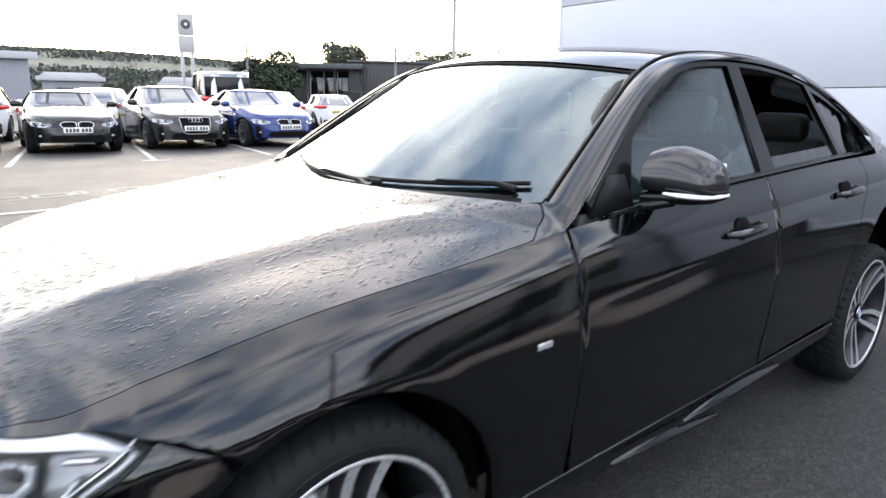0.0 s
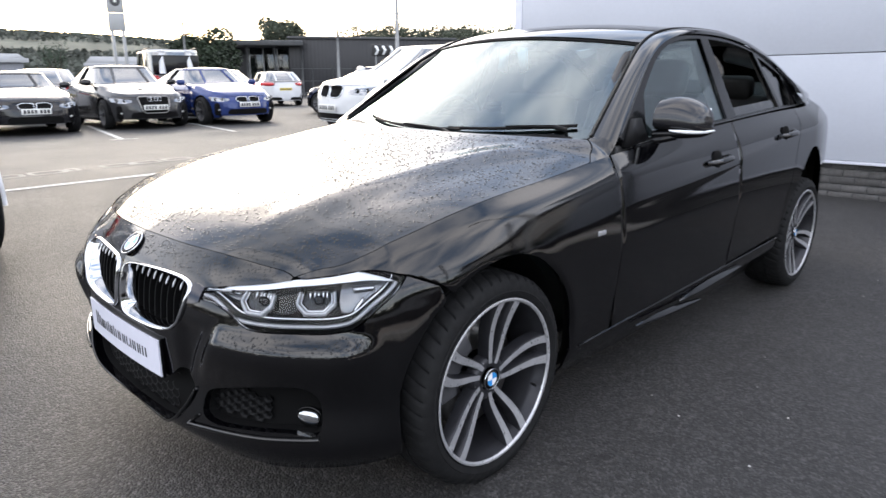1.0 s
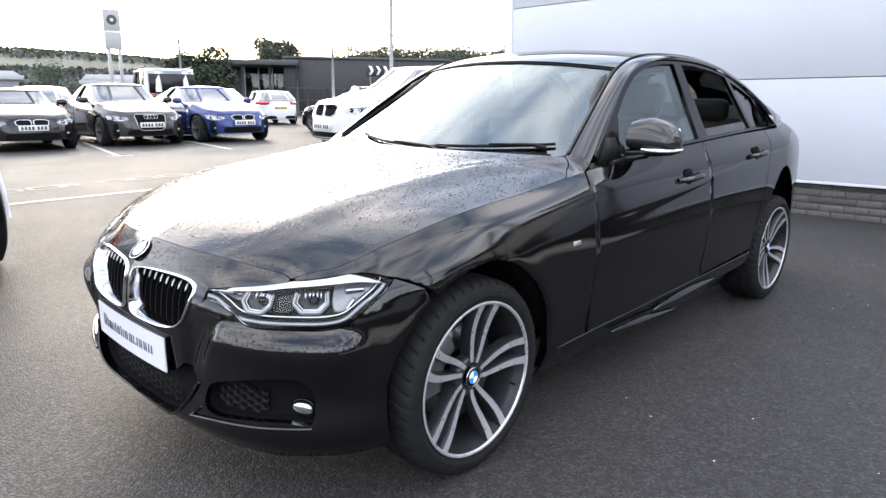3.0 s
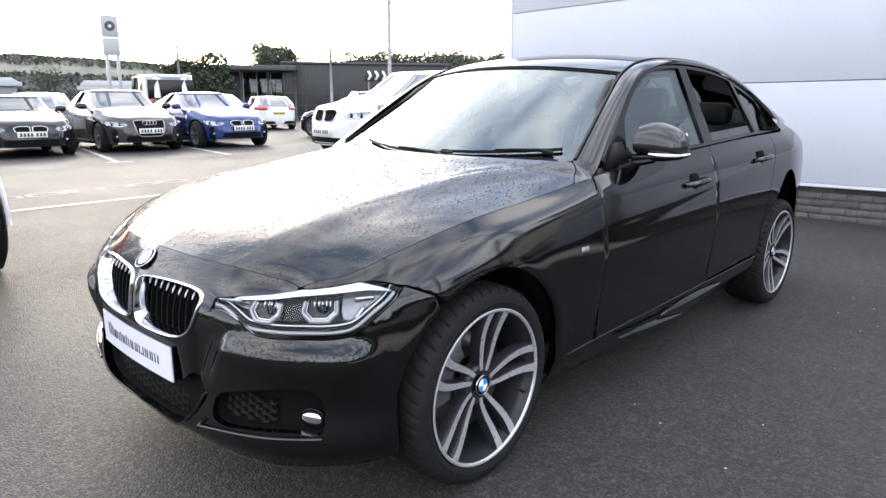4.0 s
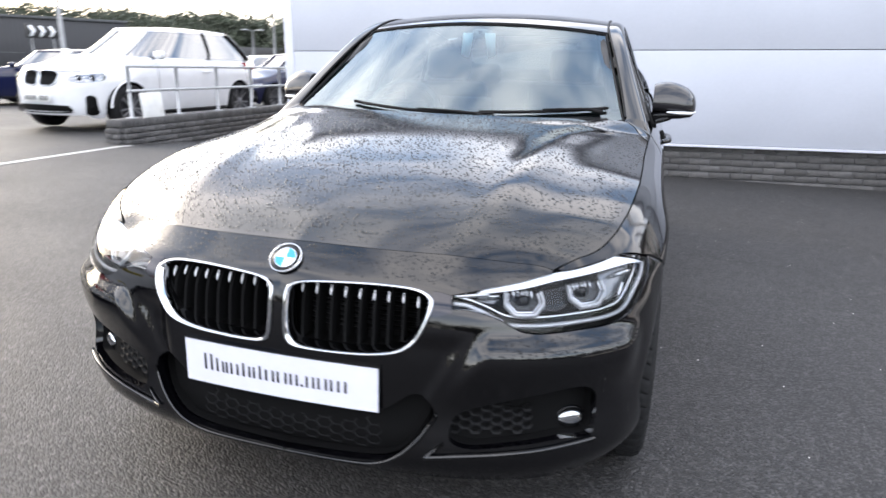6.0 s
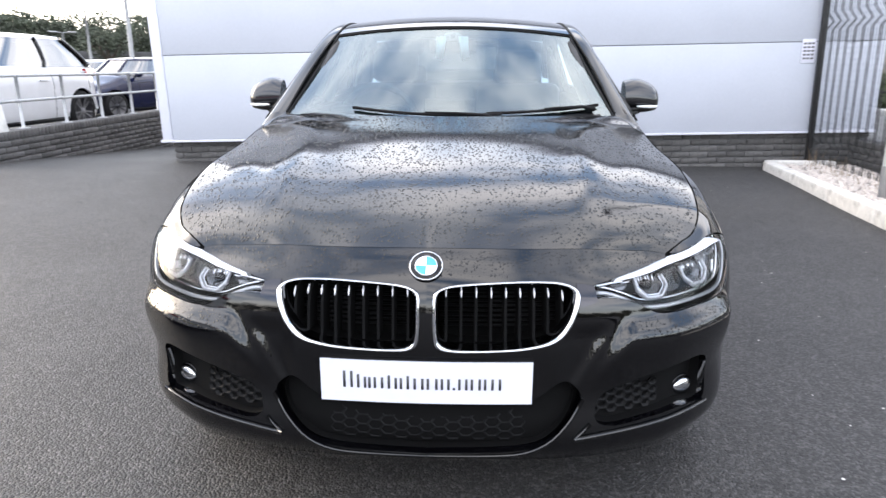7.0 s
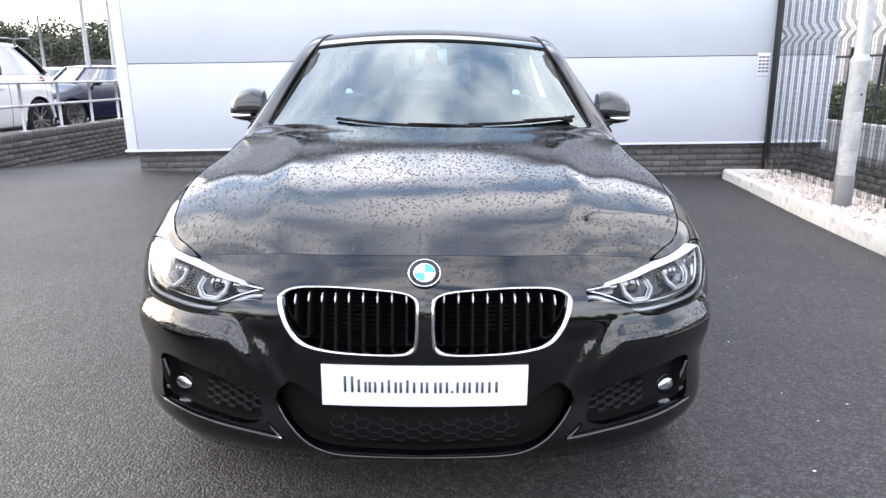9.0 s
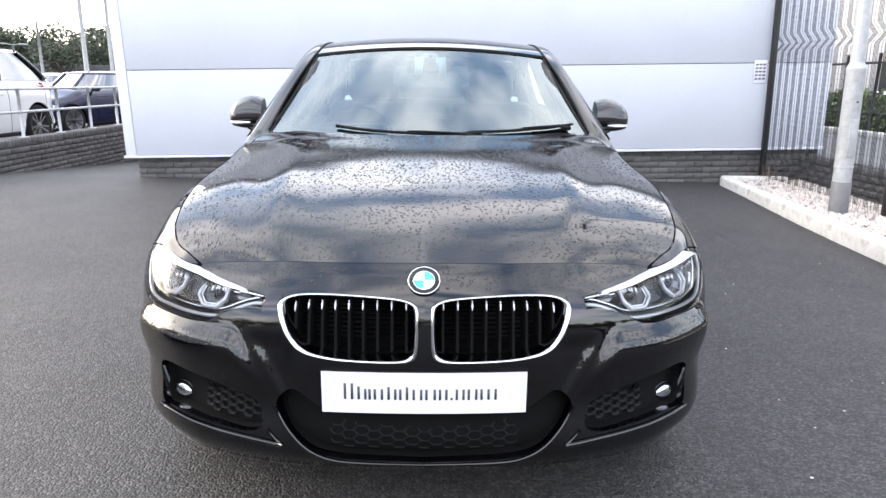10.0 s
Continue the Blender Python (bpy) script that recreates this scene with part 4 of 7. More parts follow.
def disc(radius, a0, a1, z, r0=0.0, n=24):
    """A flat ring sector in x, y at height z."""
    an = np.linspace(a0, a1, n)
    return net([[(r * math.cos(t), r * math.sin(t), z) for t in an] for r in (r0, radius)])


def roundel(parent, radius, at, name="roundel"):
    """A plain round badge: black ring with a bright rim and four quarters in white and blue."""
    b = part(name, joined(lathe([(0, radius * .99), (.004, radius), (.006, radius * .97), (.0055, 0)], 40, "z")), GLOSS, parent, "round badge with white and blue quarters", at=at)
    part("rim", outward(lathe([(.004, radius * 1.0), (.0065, radius * .985), (.0068, radius * .94), (.005, radius * .93)], 40, "z"), np.zeros(3)), CHROME, b)
    part("inner_ring", lathe([(.0062, radius * .67), (.0072, radius * .645), (.0062, radius * .62)], 40, "z"), CHROME, b)
    for k in range(4):
        part("quarter", flipped(disc(radius * .63, math.pi / 2 * k, math.pi / 2 * (k + 1), .0066)), BLUE_ENAMEL if k % 2 == 0 else WHITE_ENAMEL, b)
    return b


def honeycomb(cells, pitch, bar, depth, place):
    """Hexagon lattice bars; cells are (u, w) centres, place lays them out."""
    shapes = []
    for u, w in cells:
        ring_o = [(u + pitch * .5 * math.cos(a) * 1.12, w + pitch * .42 * math.sin(a)) for a in np.linspace(0, 2 * math.pi, 6, endpoint=False)]
        ring_i = [(u + (pitch * .5 * 1.12 - bar) * math.cos(a), w + (pitch * .42 - bar) * math.sin(a)) for a in np.linspace(0, 2 * math.pi, 6, endpoint=False)]
        o, i, back = place(np.array(ring_o), 0), place(np.array(ring_i), 0), place(np.array(ring_i), depth)
        shapes.append(net([o, i, back], closed_v=True))
    return joined(*shapes)


def bent_board(w, h, thick, y, z):
    """A thin upright board, bowed a little round the nose."""
    rows = []
    for x in np.linspace(-w / 2, w / 2, 25):
        yc = y + .15 * x * x
        rows.append([(x, yc - thick / 2, z - h / 2), (x, yc - thick / 2, z + h / 2), (x, yc + thick / 2, z + h / 2), (x, yc + thick / 2, z - h / 2)])
    v, q = net(rows, closed_v=True)
    return outward((v, q + [(0, 1, 2, 3), (99, 98, 97, 96)]), np.array((0, y, z)))


def build_face(car):
    """Kidney grilles, headlamps, fog lamps, intakes, plate and badges."""
    flat = lambda d0: (lambda p, d: shell(p, d0 + d))  # noqa: E731
    for side in (1, -1):
        fix = (lambda s: s) if side > 0 else mirrored
        k_line = rounded(KIDNEY, .01)
        mid = k_line.mean(0)
        ring_k = [shell(mid + (k_line - mid) * q, d_) for q, d_ in ((1.014, .004), (1.012, -.006), (.99, -.010), (.962, -.007), (.935, .010), (.915, .035))]
        g = part("kidney_grille", fix(outward(net(np.array(ring_k), closed_v=True), np.array((0, 1, .62)))), CHROME, car, "chrome-framed kidney grille")
        part("grille_back", fix(outward(sheet(mid + (k_line - mid) * .99, (), flat(.10), .05, -.10), np.array((0, 1, .5)))), VOID, g)
        for w in np.linspace(.565, .69, 11):
            part("shutter", fix(tube(shell(np.array([(-1.35, w), (-1.2, w), (-1.02, w)]), .085), .0035, 4)), TRIM, g)
        for u in np.linspace(-1.332, -1.038, 9):
            top = .725 if u < -1.06 else .715
            low = .542 if u < -1.09 else .56
            ws = np.linspace(low, top, 12)
            col = shell(np.c_[np.full(12, u), ws], .034 + .020 * ((ws - .62) / .1).clip(0) ** 2)
            deep = shell(np.c_[np.full(12, u), ws], .080)
            blade = joined(net([col - (.0032, 0, 0), deep - (.004, 0, 0)]), net([col + (.0032, 0, 0), deep + (.004, 0, 0)]), net([col - (.0032, 0, 0), col + (.0032, -.0002, 0)]))
            sl = part("slat", fix(blade), VOID, g)
            tip = shell(np.c_[np.full(5, u), np.linspace(top - .066, top - .027, 5)], .024)
            part("slat_tip", fix(tube(tip, (.001, .0026, .0032, .0026, .001), 6)), ALLOY, sl)
        ear = rounded(((-1.004, .728), (-1.004, .728), (-.985, .727), (-.958, .716), (-.958, .716), (-.956, .655), (-.956, .655), (-.985, .642), (-1.010, .640), (-1.010, .640)), .006)
        part("grille_ear", fix(outward(sheet(ear, (), flat(-.003), .008, .02), np.array((0, 1, .5)))), SATIN, g, "bright chrome block beside the grille")
        # headlamp
        outline = np.r_[rounded(HEAD_TOP, .012, False), rounded(HEAD_TOP[-1:] + HEAD_LOW, .012, False)[1:-1], [HEAD_LOW[-1]]]
        c = outline.mean(0)
        lamp = part("headlamp", fix(outward(sheet(c + (outline - c) * .985, (), flat(.002), .02, .004), np.array((0, 1, .5)))), LENS, car, "swept-back headlamp under a clear lens")
        lamp.visible_shadow = False
        walls = net([shell(c + (outline - c) * .985, .006), shell(c + (outline - c) * .93, .075)], closed_v=True)
        part("housing", fix(joined(walls, sheet(c + (outline - c) * .93, (), flat(.075), .04, 0))), VOID, lamp, "black lamp housing")
        for cu, cw, ru, rw in ((-.785, .688, .046, .044), (-.61, .700, .052, .046)):
            hexa = [(-1.0, .80), (-1.05, -.30), (-.55, -1.0), (.50, -1.0), (1.05, -.30), (1.0, .80)]
            for scale_, rr, inset, m, nm in ((1.0, .0046, .022, LED, "light_ring"), (.84, .0022, .026, CHROME, "inner_ring")):
                pts = rounded([(cu + a_ * ru * scale_, cw + b_ * rw * scale_) for a_, b_ in hexa for _ in (0, 1)], .008, False)
                part(nm, fix(tube(shell(pts, inset), rr, 8, flat=1.5)), m, lamp, "milky hexagonal light guide" if nm == "light_ring" else "")
            loop = np.array([(cu + a_ * ru, cw + b_ * rw) for a_, b_ in hexa])
            heart = np.array((cu, cw))
            funnel = [shell(heart + (loop - heart) * q, d_) for q, d_ in ((.76, .032), (.60, .055), (.36, .068), (.02, .070))]
            part("bowl", fix(outward(net(np.array(funnel), closed_v=True), np.array((0, 3, .7)))), BOWL, lamp, "grey faceted bowl", smooth=False)
            for k in range(5):
                fu = cu + (k - 2) * ru * .26
                fin = shell(np.array([(fu, cw + rw * .66), (fu, cw + rw * .30), (fu, cw + rw * .05)]), .040 + .004 * (k % 2))
                part("reflector_fin", fix(tube(fin, (.0045, .0040, .0015), 4)), CHROME, lamp)
            p = shell(np.array([(cu, cw - rw * .25)]), .052)[0]
            part("projector", fix(ellipsoid((.017, .014, .015), p, 20, 12)), GLOSS, lamp, "round dark projector lens")
        brow_top = np.array(HEAD_TOP[1:]) - (0, .006)
        brow_low = [(-.375, .752), (-.46, .773), (-.55, .784), (-.62, .784), (-.70, .772), (-.80, .745), (-.90, .724)]
        brow = np.r_[rounded(brow_top[:-1], .012, False), rounded(brow_low, .012, False)]
        part("brow", fix(outward(sheet(brow, (), flat(.006), .012, .012), np.array((0, 1, .5)))), BROW, lamp, "bright silver brow strip")
        low_line = rounded(((-.955, .676), (-.925, .674), (-.88, .652), (-.835, .626), (-.79, .620), (-.66, .620), (-.56, .622), (-.50, .636), (-.42, .700), (-.365, .745)), .01, False)
        part("lower_strip", fix(tube(shell(low_line, .014), .0060, 6)), LED, lamp, "bright lower light strip")
        part("upper_strip", fix(tube(shell(low_line + (0, .017), .026), .0034, 6)), CHROME, lamp)
        outer_panel = rounded(((-.54, .655), (-.50, .652), (-.44, .70), (-.385, .742), (-.44, .752), (-.53, .758)), .012)
        part("outer_reflector", fix(outward(sheet(outer_panel, (), flat(.045), .014, 0), np.array((0, 1, .5)))), BOWL, lamp, "grey outer reflector")
        inner_panel = rounded(((-.94, .690), (-.86, .668), (-.845, .700), (-.86, .716), (-.93, .706)), .012)
        part("inner_reflector", fix(outward(sheet(inner_panel, (), flat(.045), .014, 0), np.array((0, 1, .5)))), BOWL, lamp, "grey inner reflector")
        mid_panel = rounded(((-.74, .655), (-.67, .655), (-.665, .745), (-.735, .740)), .012)
        part("centre_panel", fix(outward(sheet(mid_panel, (), flat(.040), .014, 0), np.array((0, 1, .5)))), GLOSS, lamp)
        part("side_marker", fix(tube(shell(rounded(((-.955, .702), (-.90, .712), (-.87, .716)), .01, False), .02), .006, 6)), CHROME, lamp)
        reflector = shell(rounded(((-.50, .735), (-.46, .735), (-.43, .733)), .01, False), .03)
        part("reflector", fix(tube(reflector, .006, 6)), CHROME, lamp)
        for lines_ in (((-.955, .690), (-.90, .697), (-.845, .705)), ((-.50, .655), (-.48, .68), (-.465, .70))):
            part("divider", fix(tube(shell(rounded(lines_, .012, False), .032), .0045, 6)), CHROME, lamp)
        # corner intake with fog lamp
        hole = rounded(CORNER, .012)
        cc = hole.mean(0)
        back = cc + (hole - cc) * .96
        part("corner_intake", fix(joined(net([shell(hole, .02), shell(back, .075)], closed_v=True), sheet(back, (), flat(.075), .03, 0))), VOID, car, "black corner intake")
        cells = [(-.942 + .0255 * i, .346 + .0215 * j + (.0107 if i % 2 else 0)) for i in range(8) for j in range(4 if i < 5 else 3)]
        part("corner_mesh", fix(honeycomb(cells, .030, .004, .02, lambda p, d: shell(p, .036 + d))), TRIM, car)
        p = np.array((.678, -.535, .358))
        fm = Matrix.Translation(p) @ Matrix.Rotation(radians(30), 4, "Z")
        fog = part("fog_lamp", fix(moved(ellipsoid((.034, .012, .024), (0, -.014, 0), 24, 10), fm)), CHROME, car, "small oval fog lamp")
        part("bezel", fix(moved(lathe([(.03, .042), (-.008, .039), (-.014, .036), (-.008, .031)], 28, "y"), fm @ Matrix.Diagonal((1, 1, .8, 1)))), GLOSS, fog)
        part("splitter_edge", fix(tube(line_on(((-1.008, .293), (-.93, .302), (-.846, .308), (-.70, .318), (-.603, .322)), .02, -.006), .005, 6, flat=1.2)), PAINT, car)
        part("blade_edge", fix(tube(line_on(((-1.008, .293), (-.965, .33)), .02, -.004), .004, 6)), PAINT, car)
        lip = ((-1.38, .224), (-1.159, .245), (-1.08, .283), (-1.015, .347), (-.985, .395))
        part("lip_edge", fix(tube(line_on(lip, .02, -.004), .005, 6)), PAINT, car)
        # flank trim
        for y, z in ((1.476, .861), (2.334, .917)):
            flank = shell(np.c_[np.full(40, y), np.linspace(.66, .9, 40)])
            x = float(np.interp(z, flank[:, 2], flank[:, 0]))
            ys = np.linspace(-.115, .115, 11)
            grip = [(x + .032 * (1 - (k / .115) ** 4) - .003, y + k, z + .06 * k) for k in ys]
            hd = part("door_handle", fix(tube(grip, (.012, .016, .0175, .018, .018, .018, .018, .018, .0175, .016, .013), 12, flat=.8)), PAINT, car, "glossy black door handle")
            # matt black bulge that stands in for the shade in the hand cup
            part("grip_recess", fix(ellipsoid((.016, .050, .046), (x - .004, y - .015, z - .004), 22, 12)), VOID, hd)
        badge = shell(np.array([(.515, .697)]))[0]
        part("wing_badge", fix(block((.005, .050, .016), .002, (badge[0] + .001, badge[1], badge[2]))), ALLOY, car, "small silver badge")
        sill_line = rounded([(u, .313 + .02 * (u - .65)) for u in np.linspace(.44, 2.38, 12)], .05, False)
        part("sill_edge", fix(tube(shell(sill_line, -.001), .0042, 6)), PAINT, car)
        for u0, u1, z0, z1, hi in ((1.22, 1.90, .277, .290, .020), (.84, 1.44, .272, .232, .016)):
            f = np.linspace(0, 1, 20)
            swell = np.sin(math.pi * f) ** .8
            base = np.array([.884, 0, 0]) + np.c_[0 * f, u0 + (u1 - u0) * f, z0 + (z1 - z0) * f]
            facet = [base + np.c_[-.012 + 0 * f, 0 * f, hi * swell], base + np.c_[.012 * swell, 0 * f, .25 * hi * swell], base + np.c_[.010 * swell, 0 * f, -.2 * hi * swell], base + np.c_[-.014 + 0 * f, 0 * f, -.5 * hi * swell]]
            part("skirt_blade", fix(outward(net(np.array(facet)), np.array((0, 1.3, .2)))), PAINT, car, "shaped edge of the side skirt")
        # mirrors
        mirror_rows = []
        for f in np.linspace(0, 1, 19):
            x = .812 + .180 * f
            end = math.sqrt(max(0.0, 1 - max(0, (f - .74) / .26) ** 2.4))
            rise = (.060 + .034 * math.sin(math.pi * min(1, f * .88 + .18))) * (.30 + .70 * end)
            fall, hy = .040 * (.55 + .45 * end), .082 * (.14 + .86 * end)
            cz, cy = 1.050 - .012 * f, 1.045 + .050 * f
            row = []
            for a_ in np.linspace(0, 2 * math.pi, 44, endpoint=False):
                cx, sz = math.cos(a_), math.sin(a_)
                px = math.copysign(abs(cx) ** .96, cx) * hy * (.45 if cx > 0 else 1.0)
                row.append((x, cy + px, cz + (abs(sz) * rise if sz > 0 else -abs(sz) ** .8 * fall)))
            mirror_rows.append(row)
        mr = net(np.array(mirror_rows), closed_v=True)
        mr[1].append(tuple(range(44)))
        mr[1].append(tuple(range(18 * 44 + 43, 18 * 44 - 1, -1)))
        mir = part("door_mirror", fix(outward(mr, np.array((.90, 1.06, 1.05)))), CAP, car, "black door mirror with a white indicator strip", sharp=60)
        part("indicator_strip", fix(tube([(.872, .982, 1.016), (.905, .990, 1.014), (.940, 1.006, 1.013), (.966, 1.028, 1.013), (.984, 1.064, 1.014), (.990, 1.105, 1.016)], (.004, .0075, .009, .009, .008, .005), 8, flat=.8)), WHITE_ENAMEL, mir, "white indicator strip")
        shell_low = ((.80, .975), (.86, .992), (.92, 1.006), (.965, 1.036), (.980, 1.085))
        part("lower_shell", fix(tube([(p_[0], p_[1] + .022, .998 + .003 * k) for k, p_ in enumerate(shell_low)], (.020, .024, .023, .019, .009), 10, flat=.75)), GLOSS, mir, "gloss black lower shell")
        part("mirror_foot", fix(joined(tube([(.795, .955, .972), (.84, .985, .980), (.885, 1.020, .990)], (.020, .018, .014), 8, flat=.8))), GLOSS, mir)
        part("mirror_glass", fix(block((.150, .004, .100), .002, (.900, 1.106, 1.048))), CHROME, mir)
    # wipers
    def on_glass(x, f, lift):
        c, bow = GLASS_FOOT * (1 - f) + GLASS_HEAD * f, (.27 * (1 - f) + .095 * f, -.055 * (1 - f) + .034 * f + .045 * f * (1 - f))
        k = x / c[0]
        return np.array((x, c[1] - bow[0] * (1 - k * k) - lift * .55, c[2] + bow[1] * (1 - k * k) + lift * .83))
    for x0, x1 in ((-.40, .22), (.16, .64)):
        wp = part("wiper", tube([on_glass(x, np.interp(x, (x0, x1), (.135, .120)) + .03 * (x / .64) ** 2 * (x0 < 0), .012) for x in np.linspace(x0, x1, 14)], .007, 6), TRIM, car, "black wiper lying on the glass")
        part("wiper_arm", tube([on_glass(x, f, l) for x, f, l in ((x1 - .02, .085, .012), (x1 - .07, .105, .022), (x1 - .18, .122, .022), ((x0 + x1) / 2, .132, .018))], (.010, .008, .006, .005), 6), TRIM, wp)
    # middle intake
    hole = rounded(INTAKE[1:-1], .012, False)
    hole[:, 0] = np.maximum(hole[:, 0], -1.38)
    full = np.r_[hole, (np.c_[-2.76 - hole[::-1, 0], hole[::-1, 1]])[1:-1]]

    def wide(p, d):
        p = np.array(p, float)
        left = p[:, 0] < -1.38
        q = np.c_[np.where(left, -2.76 - p[:, 0], p[:, 0]), p[:, 1]]
        v = shell(q, .07 + d)
        v[left, 0] *= -1
        return v
    wall = net([shell(hole, .025), shell(np.c_[hole[:, 0], .33 + (hole[:, 1] - .33) * .94], .07)])
    part("middle_intake", joined(wall, mirrored(wall), sheet(full, (), wide, .03, 0)), VOID, car, "black middle intake")
    cells = [(-1.38 + .0335 * i, .285 + .0245 * j + (.012 if i % 2 else 0)) for i in range(-7, 8) for j in range(5)]
    part("honeycomb_grille", honeycomb(cells, .040, .0045, .02, lambda p, d: wide(p, d - .025)), TRIM, car, "black honeycomb grille")
    slope = Matrix.Translation(tuple(shell(np.array([(-1.38, .785)]))[0] + (0, -.001, 0))) @ Matrix.Rotation(radians(42), 4, "X")
    roundel(car, .041, slope)
    # the dealer's white board in the plate's place
    plate = part("number_plate", bent_board(.525, .116, .008, -.747, .452), GLOSS, car, "white dealer board in the plate holder", sharp=40)
    part("board", bent_board(.519, .110, .004, -.7535, .452), PLASTIC_WHITE, plate, "white plastic board", sharp=40)
    part("carrier", block((.36, .03, .09), .004, (0, -.732, .45)), TRIM, plate)
    x = -.203

    def ink(x0, x1, z0, z1):
        m_ = (x0 + x1) / 2
        part("print_bar", block((x1 - x0, .0012, z1 - z0), 0, (m_, -.7563 + .15 * m_ * m_, .452 + (z0 + z1) / 2)), INK, plate)
    for wd, hi in ((.024, .026), (.013, .018), (.017, .012), (.024, .012), (.013, .018), (.019, .012), (.013, .018), (.025, .012), (.027, .012), (.022, .012), (.006, -.011), (.023, .012), (.025, .012), (.042, .012)):
        n_ = 1 if wd < .016 else 3 if wd > .04 else 2
        for q in range(n_):
            x_ = x + (wd - .0062) * (q / (n_ - 1) if n_ > 1 else .5)
            ink(x_, x_ + .0062, -.017, hi)
        x += wd + .0072
    for s in (1, -1):
        for yy in (0, 2.81):
            rows = []
            for f in np.linspace(0, math.pi, 24):
                rows.append([(s * xx, yy + .392 * math.cos(f), .335 - .018 * (yy > 1) + .392 * math.sin(f)) for xx in (.52, .81)])
            part("arch_liner", net(np.array(rows)), VOID, car)
            part("arch_wall", prism([(yy + .39 * math.cos(f), .335 + .39 * math.sin(f)) for f in np.linspace(0, math.pi, 24)], .01), VOID, car, at=Matrix.Translation((s * .52, 0, 0)) @ Matrix.Rotation(math.pi / 2, 4, "Z") @ Matrix.Diagonal((1, 1, 1, 1)))


build_upper(SALOON)
build_cabin(SALOON)
build_face(SALOON)
for wx in (.768, -.768):
    build_wheel(SALOON, wx, 0.0, 7, .225)
    build_wheel(SALOON, wx * 1.005, 2.81, 50, .245, -.030)


def build_drops():
    """Rain beads on the bonnet and the roof's front edge."""
    rng = random.Random(5)
    verts, faces = [], []
    ring = 7

    def bead(p, nrm, r):
        n = Vector(nrm).normalized()
        t = n.orthogonal().normalized()
        b_ = n.cross(t)
        base = len(verts)
        st = rng.uniform(.8, 1.3)
        for rr, hh in ((1.0, -.1), (.85, .22), (.45, .36)):
            for k in range(ring):
                a_ = 2 * math.pi * k / ring
                verts.append(tuple(Vector(p) + t * math.cos(a_) * r * rr * st + b_ * math.sin(a_) * r * rr + n * r * hh))
        verts.append(tuple(Vector(p) + n * r * .40))
        for j in range(2):
            for k in range(ring):
                k2 = (k + 1) % ring
                faces.append((base + j * ring + k, base + j * ring + k2, base + (j + 1) * ring + k2, base + (j + 1) * ring + k))
        for k in range(ring):
            faces.append((base + 2 * ring + k, base + 2 * ring + (k + 1) % ring, base + 3 * ring))
    st = np.array([(rng.uniform(-.985, .985), rng.uniform(.01, .99)) for _ in range(17000)])
    p0, p1, p2 = bonnet(st), bonnet(st + (.004, 0)), bonnet(st + (0, .004))
    nn = np.cross(p1 - p0, p2 - p0)
    nn[nn[:, 2] < 0] *= -1
    for p, n in zip(p0, nn):
        bead(p, n, .0011 + .0028 * rng.random() ** 2)
    # the nose in front of the bonnet, and the bumper's shelf under the lamps
    over = np.array(HEAD_TOP)
    spots = [(rng.uniform(-1.37, -.70), rng.uniform(.75, .89)) for _ in range(1500)]
    spots = [q for q in spots if q[1] > np.interp(q[0], over[:, 0], over[:, 1]) + .012 and q[1] < .885 - .5 * max(0, q[0] + .80)]
    spots += [(rng.uniform(-.87, -.46), rng.uniform(.552, .600)) for _ in range(800)]
    uv = np.array(spots)
    p0, p1, p2 = shell(uv), shell(uv + (.004, 0)), shell(uv + (0, .004))
    nn = np.cross(p1 - p0, p2 - p0)
    nn[nn[:, 1] > 0] *= -1
    for p, n in zip(p0, nn):
        q = -1 if rng.random() < .5 else 1
        bead(p * (q, 1, 1), n * (q, 1, 1), .0010 + .0022 * rng.random() ** 2)
    ob = part("rain_drops", (verts, faces), WATER)
    tagged(ob, "clear rain drops beaded on the black bonnet", "water drops", kind="stuff")


build_drops()


# ---- yard things ----
GRAVEL = material("pale_gravel", (.52, .47, .43), .85, spread=.3, scale=60, bump=.002, bump_scale=200)
STRAW = material("dry_straw", (.22, .16, .10), .9, spread=.3, scale=30)
SOIL = material("gravel_bed", (.30, .27, .25), .95, spread=.3, scale=30, bump=.01, bump_scale=90)
BOARD_WHITE = material("weathered_white_board", (.66, .66, .64), .6, spread=.1, scale=9, dirt=(.45, .44, .42), dirt_scale=5)


